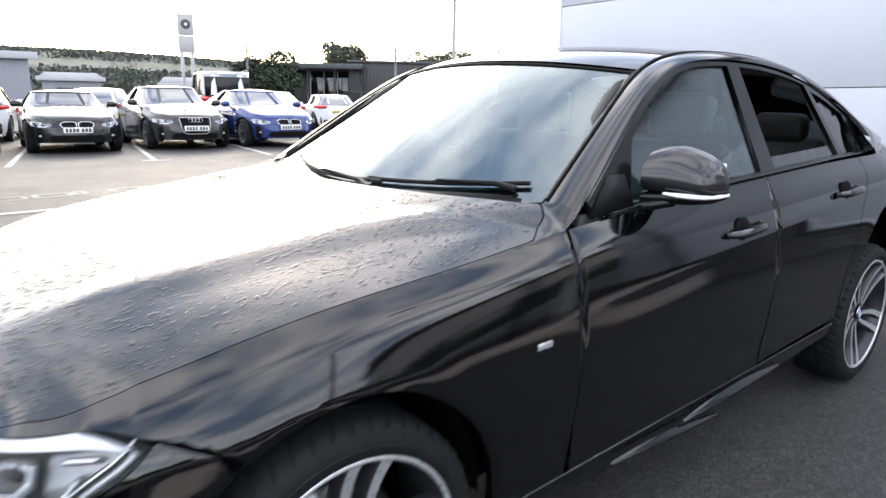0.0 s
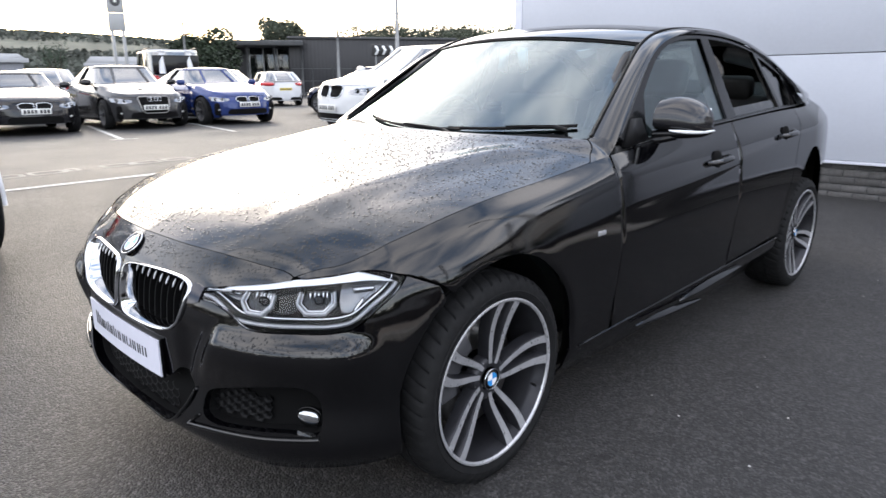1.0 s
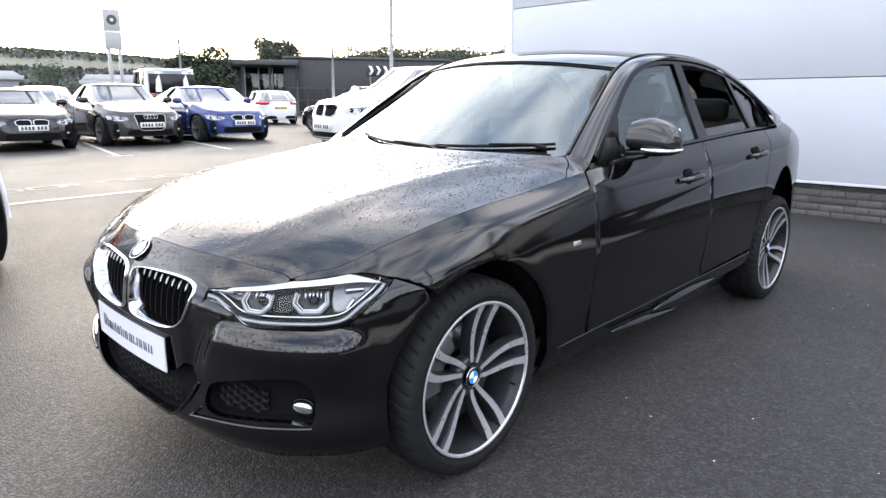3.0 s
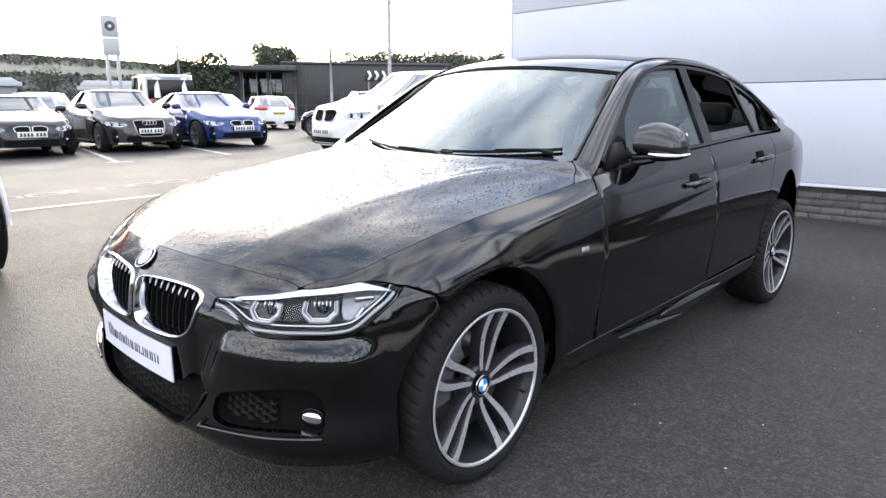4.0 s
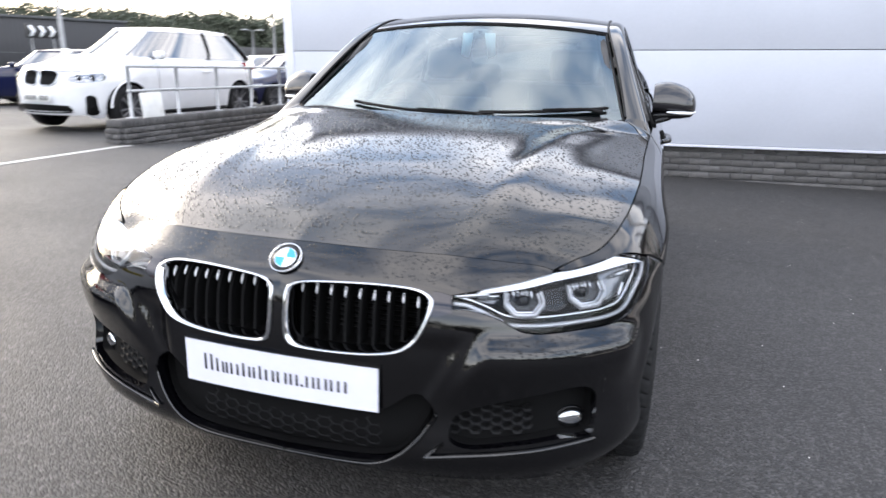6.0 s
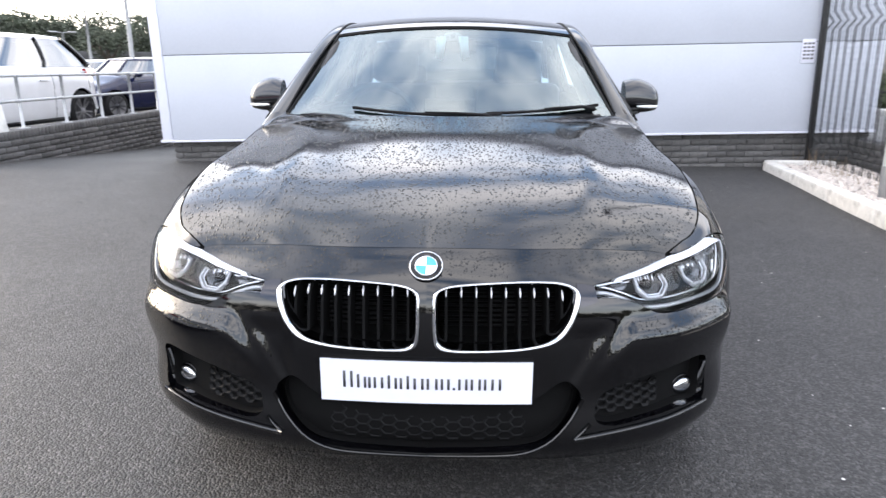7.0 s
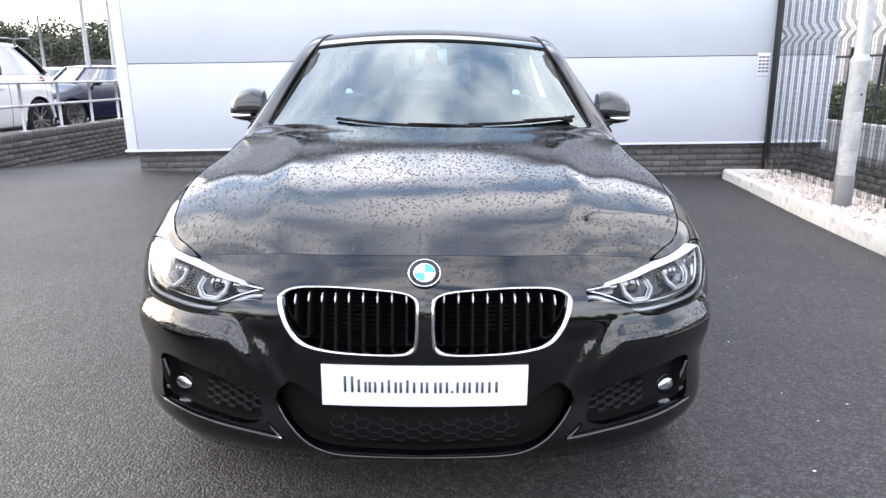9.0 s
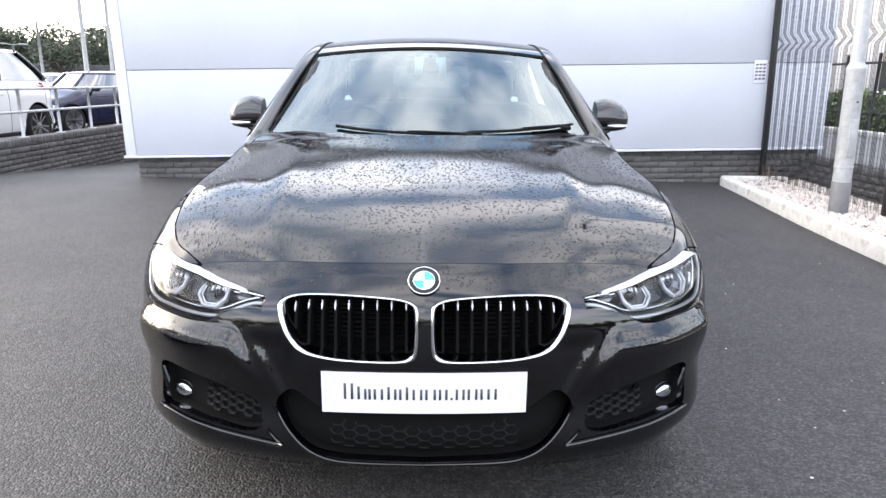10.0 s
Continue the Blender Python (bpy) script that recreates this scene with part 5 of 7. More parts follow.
def build_kerb():
    """White kerb stones along the gravel strip, turning the corner at the wall."""
    a, b = np.array((3.66, 5.86)), np.array((3.02, -1.2))
    d = (b - a) / np.linalg.norm(b - a)
    length, n = .915, 8
    k = thing("kerb", "pale concrete kerb stones round the gravel strip", "kerb", kind="structure")
    stone = mesh_of("kerb_stone", *block((.125, length - .008, .20), .018, (0, 0, 0), 3))
    for j in range(n):
        c = a + d * length * (j + .5)
        part("kerb_stone", stone, CONCRETE, k, at=pose(c[0], c[1], .005 + .002 * (j % 3), 0, 0, math.degrees(math.atan2(d[1], d[0])) - 90 + .3 * (j % 2)))
    part("kerb_stone", block((.80, .125, .20), .018, (4.06, 5.92, .006), 3), CONCRETE, k)
    bed = thing("gravel_bed", "strip of loose pale gravel behind the kerb", "gravel", kind="structure")
    part("bed", net([[(3.70 - .63 * f, 5.85 - 7.0 * f, .055), (4.62 - .60 * f, 5.85 - 7.0 * f, .075)] for f in np.linspace(0, 1, 12)]), SOIL, bed)
    rng = random.Random(11)
    verts, faces = [], []
    for _ in range(5200):
        f = rng.random() ** .8
        x = 3.74 - .63 * f + rng.random() * .86
        y = 5.80 - 6.9 * f
        r = rng.uniform(.008, .021)
        n0 = len(verts)
        turn = rng.uniform(0, 6.28)
        for q in ((-1, -1, -.5), (1, -.8, -.5), (.9, 1, -.5), (-.8, .9, -.5), (-.6, -.5, .6), (.5, -.6, .7), (.6, .5, .5), (-.5, .6, .8)):
            c, s_ = math.cos(turn), math.sin(turn)
            j = [q[i] * r * rng.uniform(.8, 1.2) for i in range(3)]
            verts.append((x + j[0] * c - j[1] * s_, y + j[0] * s_ + j[1] * c, .070 + j[2] * .7 + rng.random() * .014))
        faces += [tuple(n0 + i for i in q) for q in ((4, 5, 6, 7), (0, 1, 5, 4), (1, 2, 6, 5), (2, 3, 7, 6), (3, 0, 4, 7))]
    g = part("gravel", (verts, faces), GRAVEL, smooth=False)
    tagged(g, "loose pale limestone gravel", "gravel", kind="stuff")


LEAN = 1.7


def build_lamp_post():
    p = thing("lamp_post", "galvanised steel lamp post with a dark grey foot in gravel", "lamp post", pose(3.80, 3.72, .06, 0, -LEAN, 0))
    part("foot", lathe([(0, .085), (.02, .083), (.30, .082), (.302, .080)], 28, "z"), GREY_PAINT, p, "dark grey painted foot")
    part("lower_tube", lathe([(.30, .078), (1.28, .078), (1.30, .082), (1.315, .082), (1.36, .058)], 28, "z"), GALV, p)
    part("upper_tube", lathe([(1.34, .058), (3.0, .056), (6.5, .045)], 28, "z"), GALV, p)
    part("access_door", block((.07, .012, .34), .004, (0, -.075, .70)), GALV, p)
    part("door_lock", lathe([(-.086, 0), (-.086, .008), (-.078, .009)], 10, "y"), BLACK_STEEL, p, at=pose(0, 0, 1.02))
    part("strap", lathe([(.43, .079), (.432, .0805), (.445, .0805), (.447, .079)], 28, "z"), GALV, p)
    part("lantern", block((.22, .60, .10), .03, (0, -.30, 6.5)), GREY_PAINT, p)


def build_fence():
    """Welded V-mesh fence with black posts along the back of the gravel."""
    f = thing("mesh_fence", "dark V-mesh security fence on black posts beside the gravel strip", "fence")
    a, b, top = np.array((4.20, 6.02)), np.array((3.92, -1.4)), 2.42
    d = (b - a) / np.linalg.norm(b - a)
    side = np.array((-d[1], d[0]))
    length = float(np.linalg.norm(b - a))
    for j, s in enumerate(np.arange(0.0, length, 2.52)):
        c = a + d * s
        part("post", moved(block((.062, .062, top + .75), .008, (0, 0, (top + .75) / 2 + .02)), pose(c[0], c[1], 0, 0, -LEAN, 0)), BLACK_STEEL, f, "black square fence post")
    folds = [(.10, 0), (.24, 0), (.31, .06), (.38, 0), (1.60, 0), (1.70, .075), (1.80, 0), (top, 0)]
    lean = math.tan(radians(LEAN))
    # the wires stand in close groups with a single one between them
    for s in np.arange(.03, length - .12, .165):
        for q in (0, .021, .042, .063, .114):
            c = a + d * (s + q)
            pts = [(c[0] + side[0] * o - lean * z, c[1] + side[1] * o, z) for z, o in folds]
            part("wire", tube(pts, .0031 if q < .1 else .0022, 4, caps=False), BLACK_STEEL, f)
    for z in np.arange(.12, top, .058):
        o = float(np.interp(z, [q[0] for q in folds], [q[1] for q in folds])) - lean * z
        part("cross_wire", tube([(*(a + side * o), z), (*(b + side * o), z)], .0012, 4, caps=False), BLACK_STEEL, f)


def build_notice():
    n = thing("notice", "small white notice with rows of grey print on the cladding", "notice", TILT @ pose(4.05, WALL_Y - .006, 1.245))
    part("sheet", block((.155, .006, .27), .001), PLASTIC_WHITE, n)
    for r in range(5):
        for c in range(3):
            part("print_block", block((.034, .002, .022), 0, (-.045 + .045 * c, -.004, .085 - .042 * r)), GREY_PAINT, n)


RAIL_X, RAIL_Y = -5.95, 5.20


def build_rail():
    """Two-bar galvanised handrail on the low wall."""
    r = thing("handrail", "galvanised two-bar handrail on a low brick wall", "railing")
    foot, high, mid = .36, 1.06, .735
    for y in np.arange(RAIL_Y + .32, 15.0, .98):
        part("post", tube([(RAIL_X, y, foot), (RAIL_X, y, high)], .022, 10), GALV, r)
        part("base_plate", block((.11, .11, .012), .003, (RAIL_X, y, foot + .018)), GALV, r)
        for z in (mid, high):
            part("clamp", ellipsoid((.032, .032, .032), (RAIL_X, y, z), 12, 8), GALV, r)
    for z in (mid, high):
        part("bar", tube([(RAIL_X, RAIL_Y + .30, z), (RAIL_X, 15.0, z)], .020, 10), GALV, r)


def build_markings():
    m = thing("road_marking", "worn white painted lines on the asphalt", "marking", kind="structure")
    part("edge_line", ribbon(((-5.45, -3.5), (-5.62, 5.1)), .09), LINE, m)
    for y0 in (-.75, 1.50, 3.75, 6.0):
        part("bay_line", ribbon(((-10.6, y0 - .55), (-15.6, y0 + .5)), .09), LINE, m)
    part("bay_tee", ribbon(((-10.65, 3.0), (-10.5, 3.45)), .09), LINE, m)
    for j, (w, h) in enumerate(((.30, .5), (.34, .5), (.10, .5), (.34, .5), (.30, .5), (.34, .5))):
        y = .25 + .40 * j
        for dx in (-.13, .13):
            part("worn_letter_bar", ribbon(((-6.42 + dx - .04 * j, y), (-6.45 + dx - .04 * j, y + w)), .06), LINE_FAINT, m)
        for dy in (0, w):
            part("worn_letter_bar", ribbon(((-6.54 - .04 * j, y + dy), (-6.30 - .04 * j, y + dy)), .06, .0045), LINE_FAINT, m)


def build_white_board():
    b = thing("sign_board", "blank white board leaning on the foot of the handrail", "board", pose(RAIL_X + .09, 5.86, .372, 0, -8, 0))
    part("panel", block((.02, .42, .34), .004, (0, 0, .17)), BOARD_WHITE, b)


def build_litter():
    """Pale chips that lie about on the asphalt, and dry weeds at the fence."""
    rng = random.Random(17)
    verts, faces = [], []
    for _ in range(130):
        x, y = rng.uniform(.95, 3.2), rng.uniform(-2.2, 5.6)
        r, n0 = rng.uniform(.002, .006), len(verts)
        for k in range(5):
            a_ = 2 * math.pi * k / 5 + rng.random() * .6
            verts.append((x + r * math.cos(a_) * rng.uniform(.6, 1.3), y + r * math.sin(a_), float(ground_z(x, y)) + .001))
        verts.append((x, y, float(ground_z(x, y)) + r * .7))
        faces += [(n0 + k, n0 + (k + 1) % 5, n0 + 5) for k in range(5)]
    chips = part("stone_chips", (verts, faces), CONCRETE, smooth=False)
    tagged(chips, "pale stone chips scattered on the asphalt", "stone chips", kind="stuff")
    shapes = []
    for k in range(90):
        f = rng.random()
        x, y = 4.12 - .26 * f + rng.uniform(-.12, .10), 5.95 - 5.5 * f * f
        h_, lean, a_ = rng.uniform(.05, .22), rng.uniform(.02, .10), rng.uniform(0, 6.28)
        shapes.append(tube([(x, y, .06), (x + lean * .4 * math.cos(a_), y + lean * .4 * math.sin(a_), .06 + h_ * .6), (x + lean * math.cos(a_), y + lean * math.sin(a_), .06 + h_)], (.002, .0015, .0008), 4))
    weeds = part("dry_weeds", joined(*shapes), STRAW)
    tagged(weeds, "dry brown weeds at the foot of the fence", "weeds", kind="stuff")


build_litter()
build_kerb()
build_lamp_post()
build_fence()
build_notice()
build_rail()
build_markings()
build_white_board()


# ---- parked cars ----
def car_paint(name, color, metal=0.0):
    return material(name, color, .10, metal=metal, ior=1.48, spread=.05, scale=4, bump=.0001, bump_scale=120, rough_spread=.04)


CAR_WHITE, CAR_SILVER = car_paint("white_car_paint", (.58, .585, .60)), car_paint("silver_car_paint", (.42, .43, .45), .5)
CAR_BLUE, CAR_GREY = car_paint("bright_blue_car_paint", (.018, .034, .125), .2), car_paint("dark_grey_car_paint", (.040, .040, .042), .3)
CAR_NAVY, CAR_BLACK = car_paint("navy_car_paint", (.008, .010, .032)), car_paint("black_car_paint", (.008, .008, .010))
CAR_GLASS = glass_material("car_window_glass", (.08, .09, .095), .01, 2.7)
LAMP_GLASS = material("headlamp_glass", (.24, .25, .27), .10, metal=.75, spread=.25, scale=25)
TAIL_RED = material("red_tail_lamp", (.45, .012, .015), .15, coat=.8, spread=.1)
PLATE_PALE = material("pale_plate", (.62, .62, .60), .4, spread=.05)
PLATE_YELLOW = material("yellow_plate", (.62, .48, .06), .4, spread=.05)

# length, width, height, wheelbase, front overhang, bonnet nose height, bonnet rear height, boot height,
# then where the cabin's foot and roof begin and end as shares of the length, and the roof's share of the width
SHAPES = {
    "saloon": (4.70, 1.83, 1.43, 2.81, .86, .70, .96, 1.04, .285, .43, .70, .90, .66),
    "coupe": (4.64, 1.83, 1.38, 2.81, .79, .68, .94, 1.02, .29, .44, .66, .91, .64),
    "roadster": (4.24, 1.79, 1.29, 2.50, .82, .66, .92, .95, .40, .52, .67, .84, .66),
    "hatch": (4.32, 1.77, 1.43, 2.69, .80, .70, .97, 1.02, .27, .41, .84, .985, .68),
    "estate": (4.62, 1.81, 1.43, 2.81, .78, .70, .97, 1.04, .28, .42, .86, .985, .68),
    "off_roader": (4.66, 1.88, 1.67, 2.81, .88, .92, 1.12, 1.15, .255, .44, .83, .985, .70),
    "van": (4.90, 1.92, 2.02, 3.00, .90, .98, 1.22, 1.28, .15, .27, .97, .995, .82),
}


def welded(*shapes):
    """Joins skins that meet along an edge into one piece."""
    v, q = joined(*shapes)
    bm = bmesh.new()
    vs = [bm.verts.new(p) for p in v]
    for poly in q:
        if len({tuple(round(c, 5) for c in v[i]) for i in poly}) > 2:
            bm.faces.new([vs[i] for i in poly])
    bmesh.ops.remove_doubles(bm, verts=bm.verts, dist=.0008)
    bm.verts.index_update()
    out = [tuple(p.co) for p in bm.verts], [tuple(p.index for p in face.verts) for face in bm.faces]
    bm.free()
    return out


def plan_width(y, length, width):
    """Half the width along the car: full flanks, rounded nose and tail."""
    t = np.clip(np.abs(2 * y / length), 0, 1)
    return width / 2 * (1 - t ** np.where(y < 0, 5.5, 7.0)) ** .42


def road_car(name, label, shape, paint, at, front="kidney", rim=ALLOY_DARK, group="parked cars", deep=TRIM):
    """A parked car: lofted body, glazed cabin, lamps, grille, plates, mirrors and wheels. It faces -y; its origin is on the ground in the middle."""
    L, W, H, base, over, nose, cowl, deck, c0, c1, c2, c3, share = SHAPES[shape]
    car = thing(name, label, "van" if shape == "van" else "car", at, group)
    clear, hl = (.22 if shape in ("off_roader", "van") else .17), L / 2
    ax_f, ax_r = -hl + over, -hl + over + base
    tyre_r = .36 if shape in ("off_roader",) else .325
    edge = hermite(((-hl, nose - .06), (-hl + .12, nose), (-hl + over, nose + (cowl - nose) * .55), (-hl + c0 * L, cowl), (hl - .5, deck), (hl - .1, deck), (hl, deck - .12)))
    # body sides with the wheel arches cut out
    ys = np.unique(np.r_[-hl * np.cos(np.linspace(0, math.pi, 61)), ax_f + (tyre_r + .045) * np.cos(np.linspace(0, math.pi, 15)), ax_r + (tyre_r + .045) * np.cos(np.linspace(0, math.pi, 15))])
    grid = []
    for y in ys:
        z1, z0 = float(edge(y)), clear + .05 * (abs(y) > hl - .3)
        for ax in (ax_f, ax_r):
            if abs(y - ax) < tyre_r + .045:
                z0 = max(z0, tyre_r + math.sqrt((tyre_r + .045) ** 2 - (y - ax) ** 2))
        w = float(plan_width(y, L, W))
        col = []
        for f in np.linspace(0, 1, 13):
            z = z0 + (z1 - z0) * f
            g = (z - clear) / (z1 - clear)
            inset = np.interp(g, (0, .12, .35, .62, .72, .86, 1), (.06, .02, .004, .0, -.004, .03, .11)) * W / 1.8
            tuck = np.interp(g, (0, .15, .45, .75, 1), (.05, .0, .0, .02, .08)) * (1 if abs(y) > hl * .8 else 0)
            yy = y - math.copysign(tuck * max(0, abs(y) / hl - .8) * 5, y)
            col.append((max(w - inset, 0), yy, z))
        grid.append(col)
    side = outward(net(np.array(grid)), np.array((0, 0, .6)))
    deck_rows = []
    for col in grid:
        x, y, z = col[-1]
        crown = .05 * min(1, x / .5)
        deck_rows.append([(x * k, y, z + crown * (1 - k * k)) for k in np.linspace(-1, 1, 13)])
    body = part("body", welded(side, mirrored(side), outward(net(np.array(deck_rows)), np.array((0, 0, 0)))), paint, car)
    part("underbody", block((W * .80, L * .90, .30), .05, (0, 0, clear + .20)), VOID, car)
    for share_y in (c0 + .065, (c0 + c3) / 2 + .01, c3 - .13):
        k = int(np.argmin(np.abs(ys - (-hl + L * share_y))))
        seam = np.array(grid[k])[1:-1]
        for s in (-1, 1):
            part("door_seam", tube(seam * (s, 1, 1) + (s * .001, 0, 0), .004, 4), GLOSS, car)
    for share_y in ((c0 + c3) / 2 - .03, c3 - .16):
        k = int(np.argmin(np.abs(ys - (-hl + L * share_y))))
        p = np.array(grid[k][9])
        for s in (-1, 1):
            part("door_handle", block((.04, .19, .028), .01, (s * (p[0] + .008), p[1], p[2])), paint, car)
    for s in (-1, 1):
        part("belt_trim", tube([(s * (grid[j][-1][0] - .045), grid[j][-1][1], grid[j][-1][2] + .012) for j in range(len(ys)) if -hl + L * (c0 + .05) < ys[j] < -hl + L * (c3 - .06)], .014, 5), GLOSS, car)
    # cabin
    z0 = max(cowl, deck) - .05
    pw = 4.5

    def ring(f, grow=0.0):
        yf, yr = -hl + L * (c0 + (c1 - c0) * f ** .85), -hl + L * (c3 + (c2 - c3) * f**1.25)
        zz = (cowl + (deck - cowl) * .5) * (1 - f) + (H - .045) * f
        hw = W / 2 * (.90 * (1 - f) + share * f) + grow
        pts = []
        for a in np.linspace(0, 2 * math.pi, 56, endpoint=False):
            c, s = math.cos(a), math.sin(a)
            fl = (abs(c) ** pw + abs(s) ** pw) ** (-1 / pw)
            yy = (yf + yr) / 2 + s * fl * ((yr - yf) / 2 + grow)
            drop = (cowl if yy < (yf + yr) / 2 else deck) - (cowl + deck) / 2
            pts.append((c * fl * hw, yy, zz + drop * (1 - f) - .02 * (1 - f)))
        return pts
    glass = net(np.array([ring(f) for f in np.linspace(0, .93, 10)]), closed_v=True)
    part("glazing", outward(glass, np.array((0, 0, 1.0))), CAR_GLASS, car, "dark reflecting windows").visible_shadow = False
    part("cabin_core", net(np.array([ring(f, -.10) for f in (0.02, .3, .6)]), closed_v=True), DASH, car)
    roof_rows = [ring(f, .004) for f in (.90, .94, .97, 1.0)]
    top = np.array(roof_rows[-1])
    for k in (.92, .75, .5, .25, .02):
        m = top.mean(0)
        roof_rows.append((m + (top - m) * (k, k, 1) + (0, 0, .045 * (1 - k * k))).tolist())
    part("roof", outward(net(np.array(roof_rows), closed_v=True), np.array((0, 0, .9))), paint, car)
    pil = [ring(f, .003) for f in np.linspace(0, .93, 8)]
    for j in (10, 18, 46, 38):
        part("pillar", tube([r[j] for r in pil], .10 if shape == "van" else .034, 6), paint, car)
    for j in (0, 28):
        part("centre_pillar", tube([r[j] for r in pil], .030, 6), GLOSS, car)
    if shape in ("estate", "off_roader", "hatch"):
        for j in (6, 22):
            part("rear_pillar", tube([r[j] for r in pil], .05, 6), paint if shape == "hatch" else GLOSS, car)
    if shape == "van":
        part("rear_window", block((W * .70, .03, .58), .02, (0, hl * .985, 1.52)), GLOSS, car, "dark rear window")
        for s in (-1, 1):
            part("roof_bar", tube([(s * W * .36, -hl * .35, H + .02), (s * W * .36, hl * .85, H + .02)], .025, 6), TRIM, car)
    # lamps, grille and plate at the nose
    front_cols = [np.array(c) for c, y in zip(grid, ys) if y < ax_f - tyre_r - .06]

    def nose_y(x, z):
        xs_, y_ = zip(*[(np.interp(z, c[:, 2], c[:, 0]), np.interp(z, c[:, 2], c[:, 1])) for c in front_cols])
        return float(np.interp(abs(x), np.maximum.accumulate(xs_) + np.arange(len(xs_)) * 1e-6, y_))

    def on_nose(proud):
        return lambda p, d: np.array([(x, nose_y(x, z) - proud + d, z) for x, z in p])

    def patch(outline, proud=.006, rim_=.03):
        return outward(sheet(rounded(outline, .04), (), on_nose(proud), .05, rim_), np.array((0, 0, nose * .5)))

    def nose_line(points, proud):
        return [(x, nose_y(x, z) - proud, z) for x, z in points]
    tall = 1.25 if shape in ("off_roader", "van") else 1.0
    zl = nose - .075 * tall
    for s in (-1, 1):
        fix = (lambda q: q) if s > 0 else mirrored
        lamp_line = [(W * .245, zl - .035 * tall), (W * .25, zl + .005), (W * .35, zl + .035 * tall), (W * .43, zl + .055 * tall), (W * .452, zl + .03 * tall), (W * .435, zl - .03 * tall), (W * .36, zl - .062 * tall), (W * .30, zl - .06 * tall)]
        hd = part("headlamp", fix(patch(lamp_line)), LAMP_GLASS, car, "clear headlamp over a bright reflector")
        for q in (.315, .385):
            c = (W * q, nose_y(W * q, zl - .008) - .010, zl - .008)
            part("lamp_core", fix(lathe([(-.012, .001), (-.010, .030 * tall), (-.002, .036 * tall), (.01, .040 * tall)], 18, "y")), GLOSS, hd, at=pose(c[0] * s, c[1], c[2]))
            part("bulb", fix(ellipsoid((.016, .012, .016), (0, -.012, 0), 10, 6)), CHROME, hd, at=pose(c[0] * s, c[1], c[2]))
        zf = clear + .17
        part("fog_recess", fix(ellipsoid((.095, .035, .055), (W * .36, nose_y(W * .36, zf) + .012, zf), 16, 8)), deep if deep is not TRIM else VOID, car)
        part("fog_lamp", fix(ellipsoid((.034, .02, .028), (W * .36, nose_y(W * .36, zf + .01) - .008, zf + .01), 12, 8)), STEEL, car)
        if shape == "off_roader":
            for ax in (ax_f, ax_r):
                part("arch_trim", fix(tube([(W / 2 - .022, ax + (tyre_r + .055) * math.cos(f), tyre_r + (tyre_r + .055) * math.sin(f)) for f in np.linspace(.05, math.pi - .05, 22)], .016, 6)), paint, car)
        mz, my = cowl + .06, -hl + L * (c0 + .055)
        part("door_mirror", ellipsoid((.11, .06, .07), (s * (W / 2 + .04), my + .05, mz), 14, 8, .8), paint if paint is not CAR_GREY else CAR_BLACK, car)
        part("mirror_arm", tube([(s * (W / 2 - .10), my + .05, mz - .06), (s * (W / 2 + .02), my + .05, mz - .03)], .02, 6), TRIM, car)
        tl = np.linspace(hl, hl * .6, 200)
        tx = plan_width(tl, L, W)
        tp = []
        for q in (.46, .40, .33, .26):
            k = int(np.argmin(np.abs(tx - .05 - W * q)))
            tp.append((s * W * q, tl[k] + .01, deck - .13))
        part("tail_lamp", tube(tp, (.07, .085, .08, .05), 10), TAIL_RED, car, "red tail lamp")
    fy = nose_y(0, clear + .30)
    if front == "kidney":
        kh, kw = (.062, .135) if shape != "off_roader" else (.105, .15)
        for s in (-1, 1):
            fix = (lambda q: q) if s > 0 else mirrored
            line = [(.025, zl - .02 + kh * .8), (.06, zl - .02 + kh), (.025 + kw * 1.5, zl - .02 + kh), (.025 + kw * 2, zl - .02 + kh * .55), (.02 + kw * 1.85, zl - .02 - kh * .7), (.02 + kw * 1.4, zl - .02 - kh), (.06, zl - .02 - kh), (.025, zl - .02 - kh * .7)]
            k = part("grille", fix(patch(line, .008)), VOID, car, "dark kidney grille")
            part("surround", fix(tube(nose_line(rounded(line, .04), .012), .010, 6, True)), CHROME, k)
            for x in np.linspace(.06, kw * 1.8, 6):
                part("slat", fix(tube(nose_line([(x, zl - .02 - kh * .85), (x, zl - .02), (x, zl - .02 + kh * .85)], .012), .005, 4)), GLOSS, k)
    elif front == "frame":
        line = [(-.33, zl + .05), (-.30, zl + .075), (.30, zl + .075), (.33, zl + .05), (.28, zl - .22), (.22, zl - .27), (-.22, zl - .27), (-.28, zl - .22)]
        k = part("grille", patch(line, .010), VOID, car, "tall dark radiator grille")
        part("surround", tube(nose_line(rounded(line, .04), .013), .010, 6, True), STEEL, k)
        for j in range(4):
            ring_pts = [(-.105 + .07 * j + .045 * math.cos(a), nose_y(0, zl + .02) - .03, zl + .02 + .045 * math.sin(a)) for a in np.linspace(0, 2 * math.pi, 18, endpoint=False)]
            part("ring_badge", tube(ring_pts, .007, 5, True), CHROME, k)
        for j in range(6):
            z = zl - .23 + .045 * j
            part("slat", tube(nose_line([(x, z) for x in np.linspace(-.26, .26, 7)], .013), .006, 4), GLOSS, k)
    zi = clear + .13
    part("lower_intake", patch([(-W * .27, zi - .045), (-W * .25, zi + .06), (W * .25, zi + .06), (W * .27, zi - .045)], .005), VOID, car)
    lid = nose_line([(x, nose - .012) for x in np.linspace(-W * .36, W * .36, 13)], .003)
    part("bonnet_seam", tube(lid, .004, 4), GLOSS, car)
